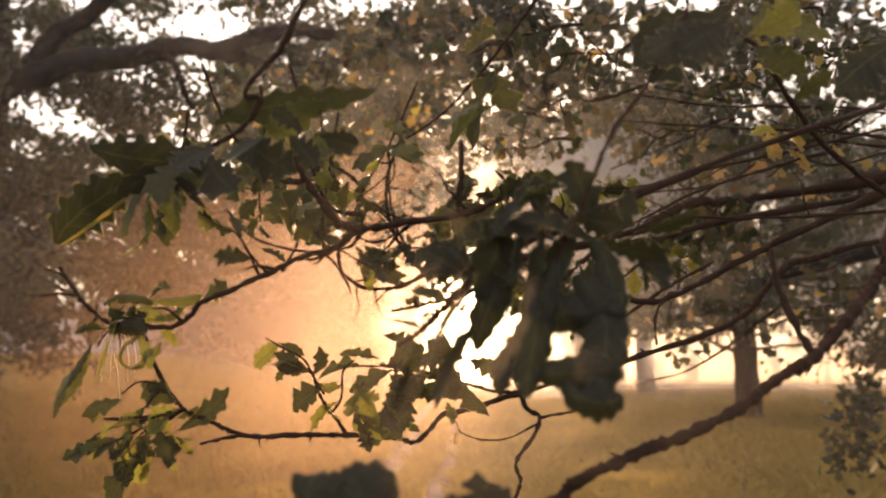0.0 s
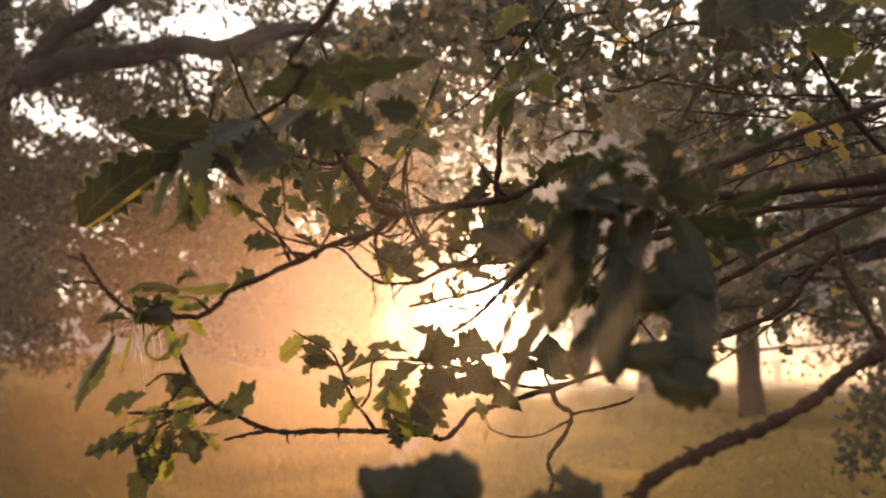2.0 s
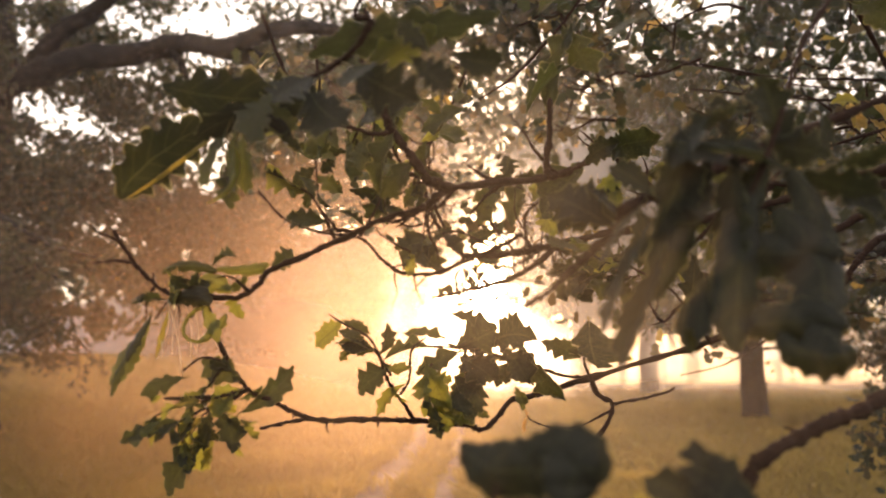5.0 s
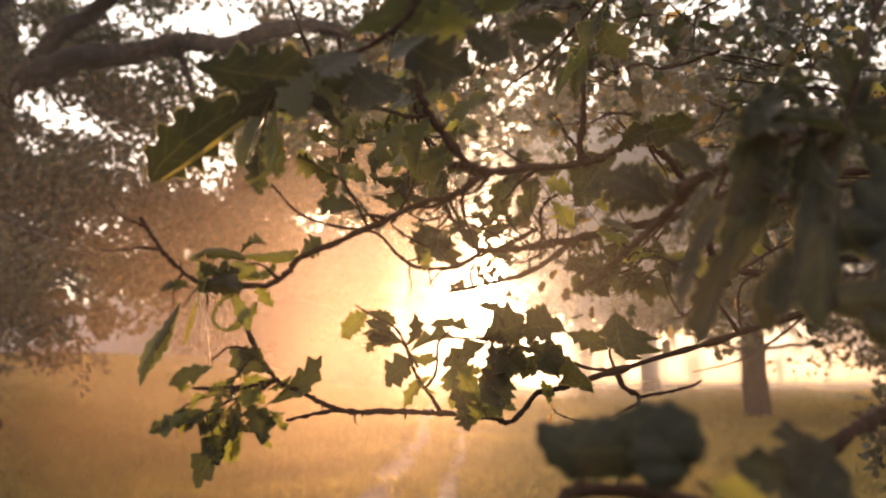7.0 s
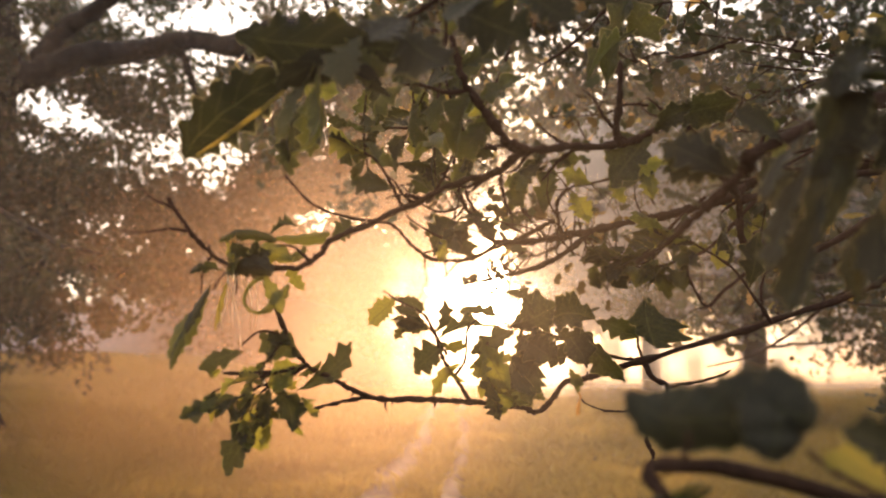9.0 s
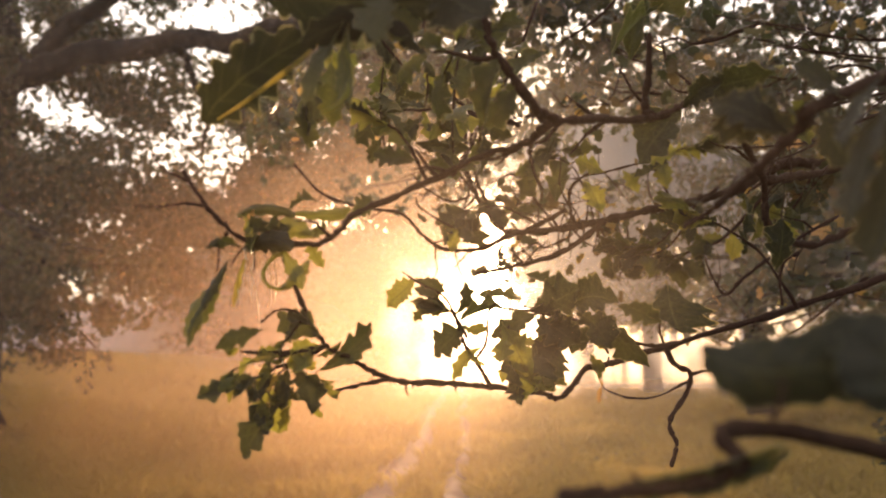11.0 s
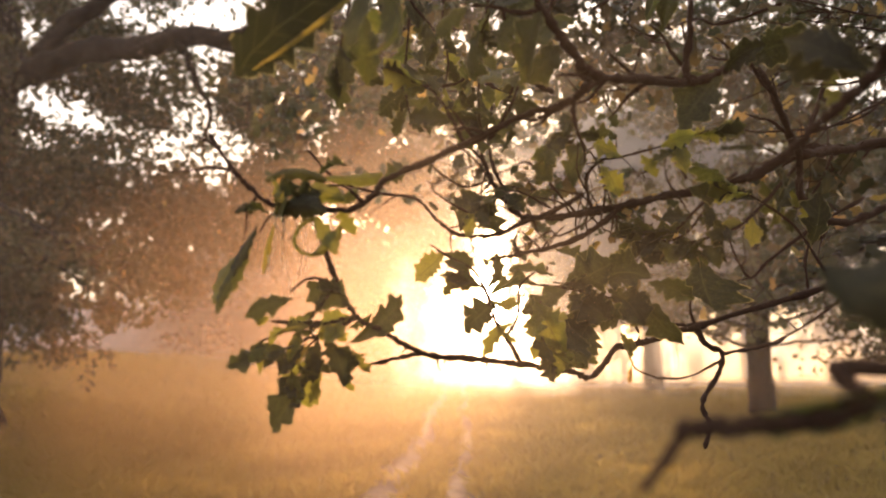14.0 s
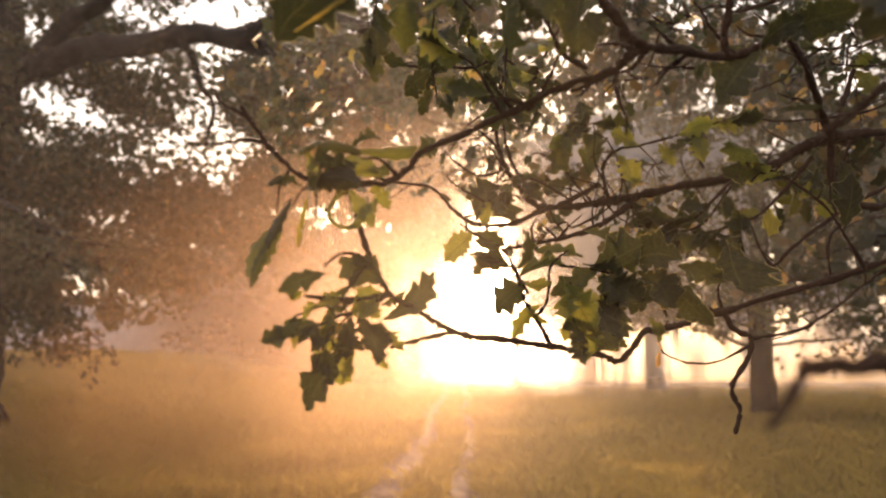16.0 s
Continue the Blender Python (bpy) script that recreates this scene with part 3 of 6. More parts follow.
# ---------------------------------------------------------------- mist over the meadow, as translucent sheets
def mist_sheet(y, density, forward, height, base, colour, east=1.0, span=(-3.5, 3.5), west=1.2, fade=1.0):
    """One upright sheet standing in for a bank of thin mist over the meadow, slightly billowed."""
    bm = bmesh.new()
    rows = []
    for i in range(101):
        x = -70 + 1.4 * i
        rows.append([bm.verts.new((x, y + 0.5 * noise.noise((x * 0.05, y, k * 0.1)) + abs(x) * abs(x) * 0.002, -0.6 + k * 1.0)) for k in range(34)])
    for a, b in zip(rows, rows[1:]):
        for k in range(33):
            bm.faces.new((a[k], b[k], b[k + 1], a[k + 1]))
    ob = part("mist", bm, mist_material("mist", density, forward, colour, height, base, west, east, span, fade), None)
    tagged(ob, "translucent tinted sheet standing in for golden morning mist", "mist", "banks of mist", "stuff")


# tints put the colour of sunlit and shaded haze into the sheets
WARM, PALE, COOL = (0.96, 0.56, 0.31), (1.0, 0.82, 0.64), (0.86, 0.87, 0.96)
# sheet close before the twigs, added to imitate lens glare and lift the blacks
mist_sheet(0.42, 0.0110, 0.62, 16.0, -4.0, (1.0, 0.78, 0.60), 1.0, (-1.0, 1.0), 1.0)
mist_sheet(2.6, 0.060, 0.3, 16.0, 0.6, COOL, 1.0, (-1.4, 0.3), 0.3)
mist_sheet(7.6, 0.28, 0.40, 5.8, -0.45, WARM, 0.10, (-4.2, 1.2), fade=0.56)
mist_sheet(17.6, 0.12, 0.28, 7.0, -0.4, WARM, 0.13, (-6.0, 3.5))
mist_sheet(30.0, 0.19, 0.3, 34.0, -0.6, COOL, 1.5, (0.0, 6.0), 0.75)
mist_sheet(38.0, 0.42, 0.3, 3.6, -0.7, PALE, 1.0, (-6.0, 0.0), 0.25)
mist_sheet(45.0, 0.50, 0.35, 9.0, -0.7, COOL, 0.4, (-12.0, -2.5))
mist_sheet(56.5, 0.85, 0.2, 4.2, -0.7, PALE, 1.0, (-3.0, 2.0), 0.0)


# ---------------------------------------------------------------- the oak whose twigs hang before the lens
def lobed(s, lobes, depth, phase):
    """Half width of an oak leaf at s of its length: narrow at the foot, widest past the middle, uneven lobes with narrow bays."""
    s = min(max(s, 0.0), 1.0)
    body = math.sin(math.pi * (0.03 + 0.97 * s) ** 1.35) ** 0.85
    swing = s * lobes + 0.15 + 0.12 * math.sin(5.0 * s + phase)
    bay = 1.0 - abs(math.sin(math.pi * swing)) ** 0.55
    own = 1.0 + 0.16 * math.sin(2.6 * math.pi * swing + phase * 1.7)
    return 0.30 * body * own * (1.0 - depth * bay) + 0.004


def leaf_mesh(seed, calm=1.0):
    """One oak leaf of length 1 along y: lobed, folded at the midrib, wavy and curled, on a short stalk."""
    rnd = random.Random(seed)
    lobes, fold, bend, wave, twist = rnd.uniform(3.1, 4.4), rnd.uniform(0.15, 0.9), rnd.uniform(-0.5, 1.3), rnd.uniform(0.02, 0.07), rnd.uniform(-1.0, 1.0)
    depth, curl = rnd.uniform(0.40, 0.64), rnd.uniform(-0.25, 0.5)
    skew, uneven = rnd.uniform(-0.11, 0.11), rnd.uniform(0.78, 1.25)
    phases = (rnd.uniform(0, 6.0), rnd.uniform(0, 6.0))
    fold, bend, wave, twist, curl = fold * calm, bend * calm, wave * calm, twist * calm, curl * calm
    bm = bmesh.new()
    uv = bm.loops.layers.uv.new("UVMap")
    rows, n = [], 44
    for i in range(n + 1):
        s = i / n
        row = []
        for j in (-2, -1, 0, 1, 2):
            f = j / 2
            half = lobed(s + (0.035 if j > 0 else -0.035), lobes, depth, phases[j > 0]) * (uneven if j > 0 else 1 / uneven) * (1 + 0.018 * rnd.uniform(-1, 1) * (abs(j) == 2))
            x = f * half + skew * math.sin(math.pi * s)
            y = s + 0.20 * abs(f) * half
            z = abs(f) * half * fold + wave * math.sin(11 * s + 2.2 * j) * abs(f) - bend * 0.45 * s * s - curl * (f * half) ** 2 * 3.5
            a = twist * s
            row.append((bm.verts.new((x * math.cos(a) - z * math.sin(a), y, z * math.cos(a) + x * math.sin(a))), (f * 0.5 + 0.5, s)))
        rows.append(row)
    for r0, r1 in zip(rows, rows[1:]):
        for j in range(4):
            quad = (r0[j], r0[j + 1], r1[j + 1], r1[j])
            face = bm.faces.new([v for v, _ in quad])
            for loop, (_, c) in zip(face.loops, quad):
                loop[uv].uv = c
    tube(bm, [(0.01, -0.10, 0.02, 0.011), (0, -0.04, 0.0, 0.010), (0, 0.05, -0.006, 0.009), (skew * 0.6, 0.25, -0.01 - bend * 0.03, 0.006)], 5, 2, 0.05, rnd)
    mesh = bpy.data.meshes.new("leaf")
    bm.to_mesh(mesh); bm.free()
    mesh.shade_smooth()
    mesh.materials.append(mat_leaf)
    return mesh


LEAVES = [leaf_mesh(100 + k) for k in range(16)]
FLAT = [leaf_mesh(150 + k, 0.25) for k in range(4)]
leaf_count = 0


def leaf(parent, foot, tip, roll, ripeness_and_light, wide=1.0, flat=False):
    """A leaf from foot to tip, turned by roll degrees out of facing along the track."""
    global leaf_count
    foot, tip = Vector(foot), Vector(tip)
    y = tip - foot
    length = y.length
    y.normalize()
    z = Vector((0, -1, 0)) - y * Vector((0, -1, 0)).dot(y)
    z.normalize()
    x = y.cross(z)
    m = Matrix((x, y, z)).transposed().to_4x4()
    m = Matrix.Translation(foot) @ m @ pose(0, 0, 0, 0, roll, 0) @ Matrix.Diagonal((length * wide * 1.1, length, length, 1))
    pick = int(1000 * abs(foot.x + foot.z)) % 4
    ob = new("leaf", FLAT[pick] if flat else LEAVES[(leaf_count * 7 + leaf_count // 3) % len(LEAVES)])
    leaf_count += 1
    ob.parent = parent
    ob.matrix_basis = m
    ob["ripeness_and_light"] = float(ripeness_and_light)
    return ob


TRUNK = (2.6, 1.9)
oak = empty("oak_tree", (0, 0, 0), "oak with backlit lobed leaves and bare twig ends", "tree", "oaks along the track")
bm = bmesh.new()
tube(bm, [(*TRUNK, -0.1, 0.62), (TRUNK[0], TRUNK[1], 0.6, 0.42), (TRUNK[0] + 0.05, TRUNK[1], 2.2, 0.36), (TRUNK[0] + 0.1, TRUNK[1] + 0.1, 4.6, 0.30), (TRUNK[0], TRUNK[1] + 0.1, 6.5, 0.16)], 14, 6, 0.06, random.Random(8))
part("trunk", bm, mat_bark, oak)
for nodes in ([(2.6, 1.9, 3.2, 0.14), (2.4, 2.6, 4.1, 0.10), (2.0, 3.6, 4.5, 0.06), (1.4, 4.6, 4.9, 0.04), (0.4, 5.2, 5.0, 0.02)],
              [(2.65, 2.0, 4.2, 0.15), (2.0, 2.6, 4.8, 0.10), (1.0, 3.4, 5.0, 0.06), (-0.4, 4.4, 5.1, 0.035), (-1.2, 5.0, 5.0, 0.02)],
              [(2.6, 2.0, 2.6, 0.11), (2.6, 2.8, 2.6, 0.08), (2.4, 3.8, 2.5, 0.05), (2.1, 4.6, 2.4, 0.03)],
              [(2.7, 1.9, 4.8, 0.15), (3.6, 1.2, 5.6, 0.10), (4.6, 0.6, 6.0, 0.05)], [(2.7, 2.0, 5.4, 0.14), (2.2, 1.0, 6.4, 0.09), (1.6, -0.4, 7.0, 0.04)]):
    bm = bmesh.new()
    tube(bm, nodes, 9, 5, 0.08, random.Random(15))
    part("limb", bm, mat_bark, oak)
# unseen crown overhead, added to complete the tree and shade the sky light
crown_rng = np.random.default_rng(31)
crown = crown_rng.normal(size=(9000, 3)) * (1.7, 1.5, 1.1) + (2.9, 1.2, 7.4)
crown = crown[crown[:, 2] > 4.9 + 0.35 * np.maximum(crown[:, 1] - 1.5, 0)]
tagged(linked("crown", foliage_mesh("crown", crown, 0.12, crown_rng, SPRAY), mat_crown, oak), kind="stuff")


def curled_leaf(parent, nodes, ripeness_and_light, seed, bow=0.5, crimp=0.08, lean=0.0):
    """A leaf that has rolled up along its rib: a bowed blade along nodes (x, y, z, half width) with a crimped margin."""
    rnd = random.Random(seed)
    path = smooth_path(nodes, 6)
    bm = bmesh.new()
    uv = bm.loops.layers.uv.new("UVMap")
    rows = []
    for i, q in enumerate(path):
        a, b = path[max(i - 1, 0)], path[min(i + 1, len(path) - 1)]
        way = Vector((b[0] - a[0], 0, b[2] - a[2])).normalized()
        over = Vector((-way.z, 0, way.x))
        row = []
        for k in range(-4, 5):
            f = k / 4
            half = max(q[3], 0.0008) * (1 + crimp * (0.5 * rnd.uniform(-1, 1) + math.sin(i * 1.4 + seed + (2.0 if k > 0 else 0.0))) * (abs(k) == 4))
            v = Vector(q[:3]) + over * (f * half) + Vector((0, bow * half * (f * f - 0.5) - lean * half * f + 0.06 * half * math.sin(i * 0.9 + 3 * f), 0))
            row.append((bm.verts.new(v), (0.5 + 0.5 * f, i / (len(path) - 1))))
        rows.append(row)
    for r0, r1 in zip(rows, rows[1:]):
        for k in range(8):
            quad = (r0[k], r0[k + 1], r1[k + 1], r1[k])
            face = bm.faces.new([v for v, _ in quad])
            for loop, (_, c) in zip(face.loops, quad):
                loop[uv].uv = c
    ob = part("leaf", bm, mat_leaf, parent)
    ob["ripeness_and_light"] = float(ripeness_and_light)
    return ob


def bough(nodes, seed):
    """A main branch of the oak, from its trunk to its tip."""
    bm = bmesh.new()
    tube(bm, nodes, 9, 14, 0.30, random.Random(seed))
    return part("branch", bm, mat_twig, oak)


def twig(parent, nodes, seed):
    bm = bmesh.new()
    tube(bm, nodes, 7, 8, 0.28, random.Random(seed))
    return part("twig", bm, mat_twig, parent)


def sprig(parent, nodes, count, size, ripeness_and_light, seed):
    """A leafy side twig: leaves alternate along it and crowd at its tip."""
    rnd = random.Random(seed)
    twig(parent, nodes, seed)
    path = smooth_path(nodes, 6)
    for k in range(count):
        s = 0.25 + 0.75 * (k / max(count - 1, 1)) ** 0.6
        i = min(int(s * (len(path) - 1)), len(path) - 2)
        foot = Vector(path[i][:3])
        along = Vector(path[i + 1][:3] - path[i][:3]).normalized()
        way = (along * 0.6 + Vector((rnd.uniform(-1, 1), rnd.uniform(-0.8, 0.5), rnd.uniform(-1.0, 0.5)))).normalized()
        leaf(parent, foot, foot + way * size * rnd.uniform(0.7, 1.2), rnd.uniform(-75, 75), min(max(rnd.gauss(ripeness_and_light, 0.16), 0), 1), rnd.uniform(0.75, 1.05))


def twiglets(parent, nodes, count, reach, seed):
    """Bare side shoots along a branch: thin, crooked, some forked."""
    rnd = random.Random(seed)
    path = smooth_path(nodes, 6)
    for _ in range(count):
        q = path[rnd.randrange(2, len(path) - 1)]
        d = Vector((rnd.uniform(-1, 0.3), rnd.uniform(-0.6, 0.6), rnd.uniform(-0.8, 0.9))).normalized()
        length = reach * rnd.uniform(0.3, 1.0)
        shoot, at = [], Vector(q[:3])
        for k in range(5):
            shoot.append((*at, min(q[3] * 0.55, 0.0035) * (1.05 - k / 5)))
            d = (d + Vector((rnd.uniform(-0.45, 0.35), rnd.uniform(-0.3, 0.3), rnd.uniform(-0.45, 0.45)))).normalized()
            at = at + d * length / 4
        twig(parent, shoot, rnd.randrange(9999))


def spray(foot, tip, count, size, seed):
    """A leafy branch end higher in the crown: a crooked stem, side twigs and loose leaves."""
    rnd, rng = random.Random(seed), np.random.default_rng(seed)
    a, b = Vector(foot), Vector(tip)
    span = (b - a).length
    nodes = []
    for k in range(6):
        q = a.lerp(b, k / 5) + Vector((rnd.gauss(0, 0.03), rnd.gauss(0, 0.05), rnd.gauss(0, 0.03))) * span
        nodes.append((*q, 0.006 * (1.15 - k / 5) * (0.6 + 0.4 * span)))
    bm = bmesh.new()
    path = tube(bm, nodes, 6, 4, 0.12, rnd)
    centres = []
    for k in range(9):
        i = rnd.randrange(3, len(path) - 1)
        q = Vector(path[i][:3])
        d = Vector((rnd.uniform(-1, 0.4), rnd.uniform(-0.7, 0.7), rnd.uniform(-0.9, 0.7))).normalized() * span * rnd.uniform(0.15, 0.4)
        mid = q + d * 0.5 + Vector((0, 0, rnd.uniform(-0.06, 0.03))) * span
        end = q + d
        tube(bm, [(*q, 0.0032), (*mid, 0.0024), (*end, 0.0014)], 5, 4, 0.12, rnd)
        for _ in range(count // 9):
            s = rnd.random() ** 0.5
            centres.append(np.array(q.lerp(mid, s * 2) if s < 0.5 else mid.lerp(end, s * 2 - 1)) + rng.normal(size=3) * 0.045)
    stem = part("branch", bm, mat_twig, oak)
    leaves = linked("foliage", foliage_mesh("foliage", np.array(centres), size, rng, KITE, 0.35), mat_crown, stem, "dark green oak foliage")
    tagged(leaves, kind="stuff")
    bright = np.array(centres)[rng.random(len(centres)) < 0.06]
    if len(bright):
        tagged(linked("yellow_foliage", foliage_mesh("yellow_foliage", bright, size, rng, KITE, 0.35), mat_yellow, stem, "yellowing oak leaves"), kind="stuff")


low_branch = bough([(2.5, 1.9, 2.3, 0.045), (1.7, 1.75, 2.3, 0.018), (1.01, 1.56, 2.168, 0.0075), (0.822, 1.5, 2.12, 0.0072), (0.739, 1.46, 2.101, 0.0070), (0.692, 1.44, 2.068, 0.0067), (0.66, 1.43, 2.033, 0.0064), (0.625, 1.44, 1.992, 0.0062), (0.534, 1.46, 1.945, 0.0059), (0.17, 1.475, 1.832, 0.0056), (0.045, 1.43, 1.799, 0.0054), (-0.002, 1.4, 1.789, 0.0051), (-0.048, 1.372, 1.745, 0.0048), (-0.09, 1.345, 1.753, 0.0045), (-0.17, 1.288, 1.764, 0.0042), (-0.251, 1.21, 1.772, 0.0040), (-0.317, 1.14, 1.78, 0.0037), (-0.363, 1.11, 1.804, 0.0034), (-0.397, 1.09, 1.824, 0.0032), (-0.419, 1.06, 1.865, 0.0029), (-0.433, 1.035, 1.91, 0.0026), (-0.438, 1.03, 1.933, 0.0024)], 201)
twig(low_branch, [(-0.317, 1.14, 1.78, 0.0034), (-0.358, 1.165, 1.772, 0.0029), (-0.402, 1.185, 1.761, 0.0024)], 213)
twig(low_branch, [(-0.397, 1.09, 1.824, 0.0034), (-0.422, 1.07, 1.817, 0.003), (-0.453, 1.05, 1.814, 0.0026), (-0.474, 1.03, 1.814, 0.0022), (-0.486, 1.02, 1.815, 0.0018)], 214)
twig(low_branch, [(-0.397, 1.09, 1.824, 0.003), (-0.425, 1.085, 1.806, 0.0026), (-0.457, 1.08, 1.796, 0.0022), (-0.475, 1.07, 1.782, 0.0018)], 215)
twig(low_branch, [(-0.415, 1.06, 1.858, 0.002), (-0.434, 1.05, 1.866, 0.0018), (-0.452, 1.04, 1.865, 0.0015), (-0.467, 1.03, 1.85, 0.0013)], 216)
twig(low_branch, [(-0.171, 1.288, 1.761, 0.0038), (-0.191, 1.27, 1.796, 0.0035), (-0.206, 1.26, 1.816, 0.0031), (-0.219, 1.25, 1.84, 0.0028), (-0.229, 1.24, 1.872, 0.0024), (-0.248, 1.235, 1.902, 0.0021), (-0.285, 1.23, 1.921, 0.0017), (-0.308, 1.22, 1.936, 0.0014)], 217)
twig(low_branch, [(-0.198, 1.265, 1.804, 0.0028), (-0.181, 1.26, 1.833, 0.0023), (-0.177, 1.25, 1.878, 0.0019), (-0.153, 1.24, 1.901, 0.0014)], 218)
twig(low_branch, [(0.16, 1.48, 1.832, 0.0052), (0.173, 1.465, 1.799, 0.005), (0.197, 1.455, 1.782, 0.0047), (0.179, 1.44, 1.743, 0.0045), (0.144, 1.42, 1.699, 0.0043), (0.151, 1.41, 1.665, 0.004), (0.138, 1.4, 1.629, 0.0038)], 219)
twig(low_branch, [(0.197, 1.455, 1.782, 0.0032), (0.26, 1.48, 1.79, 0.003), (0.316, 1.5, 1.802, 0.0028), (0.337, 1.51, 1.811, 0.0026)], 220)
twig(low_branch, [(0.192, 1.45, 1.77, 0.0022), (0.133, 1.44, 1.743, 0.002), (0.081, 1.43, 1.74, 0.0018), (0.04, 1.42, 1.753, 0.0015), (0.031, 1.42, 1.762, 0.0013)], 221)
twig(low_branch, [(0.162, 1.48, 1.832, 0.003), (0.147, 1.46, 1.861, 0.0024), (0.15, 1.45, 1.885, 0.0018)], 222)
twig(low_branch, [(0.195, 1.51, 1.839, 0.004), (0.125, 1.46, 1.832, 0.0036), (0.063, 1.42, 1.846, 0.0031), (-0.013, 1.38, 1.87, 0.0027), (-0.086, 1.34, 1.884, 0.0022), (-0.156, 1.3, 1.887, 0.0018)], 223)
leaf(low_branch, (-0.401, 1.07, 1.835), (-0.45, 1.05, 1.859), 14, 0.082, 1.02)
leaf(low_branch, (-0.406, 1.06, 1.845), (-0.43, 1.04, 1.861), 35, 0.082, 0.82)
leaf(low_branch, (-0.464, 1.03, 1.841), (-0.507, 1, 1.827), 21, 0.082, 0.77)
leaf(low_branch, (-0.404, 1.08, 1.823), (-0.445, 1.06, 1.807), 7, 0.48, 1.12)
leaf(low_branch, (-0.405, 1.09, 1.793), (-0.333, 1.11, 1.849), 21, 0.098, 0.61)
leaf(low_branch, (-0.409, 1.09, 1.81), (-0.375, 1.1, 1.819), 42, 0.16, 0.82)
leaf(low_branch, (-0.434, 1.08, 1.795), (-0.403, 1.06, 1.748), 4, 0.041, 1.02)
leaf(low_branch, (-0.44, 1.07, 1.795), (-0.455, 1.05, 1.752), 10, 0.041, 0.97)
leaf(low_branch, (-0.453, 1.05, 1.789), (-0.482, 1.03, 1.765), 24, 0.082, 0.82)
leaf(low_branch, (-0.464, 1.04, 1.786), (-0.529, 1, 1.759), 42, 0.082, 0.61)
leaf(low_branch, (-0.446, 1.07, 1.764), (-0.488, 1.04, 1.695), 6, 0.082, 0.77)
leaf(low_branch, (-0.437, 1.08, 1.759), (-0.461, 1.06, 1.722), 7, 0.43, 0.92)
leaf(low_branch, (-0.449, 1.07, 1.772), (-0.486, 1.05, 1.743), 18, 0.41, 0.77)
leaf(low_branch, (-0.488, 1.02, 1.787), (-0.506, 1, 1.768), 21, 0.33, 0.71)
leaf(low_branch, (-0.48, 1.04, 1.788), (-0.464, 1.03, 1.756), 42, 0.12, 0.71)
leaf(low_branch, (-0.457, 1.05, 1.808), (-0.465, 1.03, 1.787), 28, 0.37, 0.82)
leaf(low_branch, (-0.425, 1.09, 1.79), (-0.392, 1.1, 1.766), 38, 0.33, 0.61)
leaf(low_branch, (-0.408, 1.09, 1.756), (-0.398, 1.09, 1.775), 42, 0.41, 0.61)
leaf(low_branch, (-0.502, 1.02, 1.809), (-0.487, 1.01, 1.815), 28, 0.41, 0.71)
# eight small leaves added for backlit bright bits, put into a brighter leaf colour
leaf(low_branch, (-0.456, 1.05, 1.798), (-0.471, 1.03, 1.781), 21, 0.46, 0.82)
leaf(low_branch, (-0.428, 1.08, 1.81), (-0.406, 1.07, 1.792), 14, 0.48, 0.82)
leaf(low_branch, (-0.467, 1.06, 1.756), (-0.48, 1.05, 1.735), 14, 0.49, 0.71)
leaf(low_branch, (-0.416, 1.08, 1.756), (-0.405, 1.07, 1.735), 18, 0.41, 0.82)
leaf(low_branch, (-0.488, 1.02, 1.777), (-0.496, 1, 1.763), 21, 0.41, 0.71)
leaf(low_branch, (-0.44, 1.08, 1.749), (-0.446, 1.06, 1.723), 10, 0.48, 0.71)
leaf(low_branch, (-0.472, 1.03, 1.806), (-0.483, 1.01, 1.796), 18, 0.45, 0.71)
leaf(low_branch, (-0.401, 1.09, 1.783), (-0.385, 1.08, 1.756), 28, 0.37, 0.61)
leaf(low_branch, (-0.46, 1.06, 1.746), (-0.471, 1.04, 1.724), 24, 0.082, 0.82)
leaf(low_branch, (-0.446, 1.07, 1.782), (-0.43, 1.06, 1.756), 21, 0, 0.92)
leaf(low_branch, (-0.478, 1.03, 1.781), (-0.489, 1, 1.771), 28, 0.041, 0.82)
leaf(low_branch, (-0.415, 1.06, 1.849), (-0.434, 1.04, 1.862), 28, 0.12, 0.82)
leaf(low_branch, (-0.289, 1.24, 1.927), (-0.335, 1.22, 1.9), 7, 0.41, 1.12)
leaf(low_branch, (-0.287, 1.24, 1.927), (-0.255, 1.22, 1.904), 21, 0.082, 0.92)
leaf(low_branch, (-0.27, 1.24, 1.894), (-0.29, 1.23, 1.861), 28, 0.25, 0.71)
leaf(low_branch, (-0.212, 1.25, 1.856), (-0.257, 1.22, 1.817), 4, 0.082, 1.12)
leaf(low_branch, (-0.234, 1.25, 1.879), (-0.274, 1.22, 1.888), 24, 0.082, 0.82)
leaf(low_branch, (-0.154, 1.26, 1.857), (-0.136, 1.23, 1.788), 7, 0.41, 1.02)
leaf(low_branch, (-0.151, 1.26, 1.85), (-0.109, 1.24, 1.827), 21, 0.33, 0.82)
leaf(low_branch, (-0.102, 1.27, 1.821), (-0.09, 1.25, 1.771), 14, 0.082, 0.92)
leaf(low_branch, (-0.104, 1.3, 1.887), (-0.045, 1.26, 1.914), 14, 0.016, 1.41)
leaf(low_branch, (-0.096, 1.3, 1.87), (-0.054, 1.27, 1.825), 7, 0.025, 1.41)
leaf(low_branch, (-0.044, 1.33, 1.892), (0.027, 1.3, 1.912), 18, 0.016, 1.41)
leaf(low_branch, (-0.024, 1.34, 1.884), (0.005, 1.3, 1.827), 4, 0.016, 1.27)
leaf(low_branch, (0.009, 1.36, 1.896), (0.031, 1.3, 1.798), 49, 0.041, 0.82)
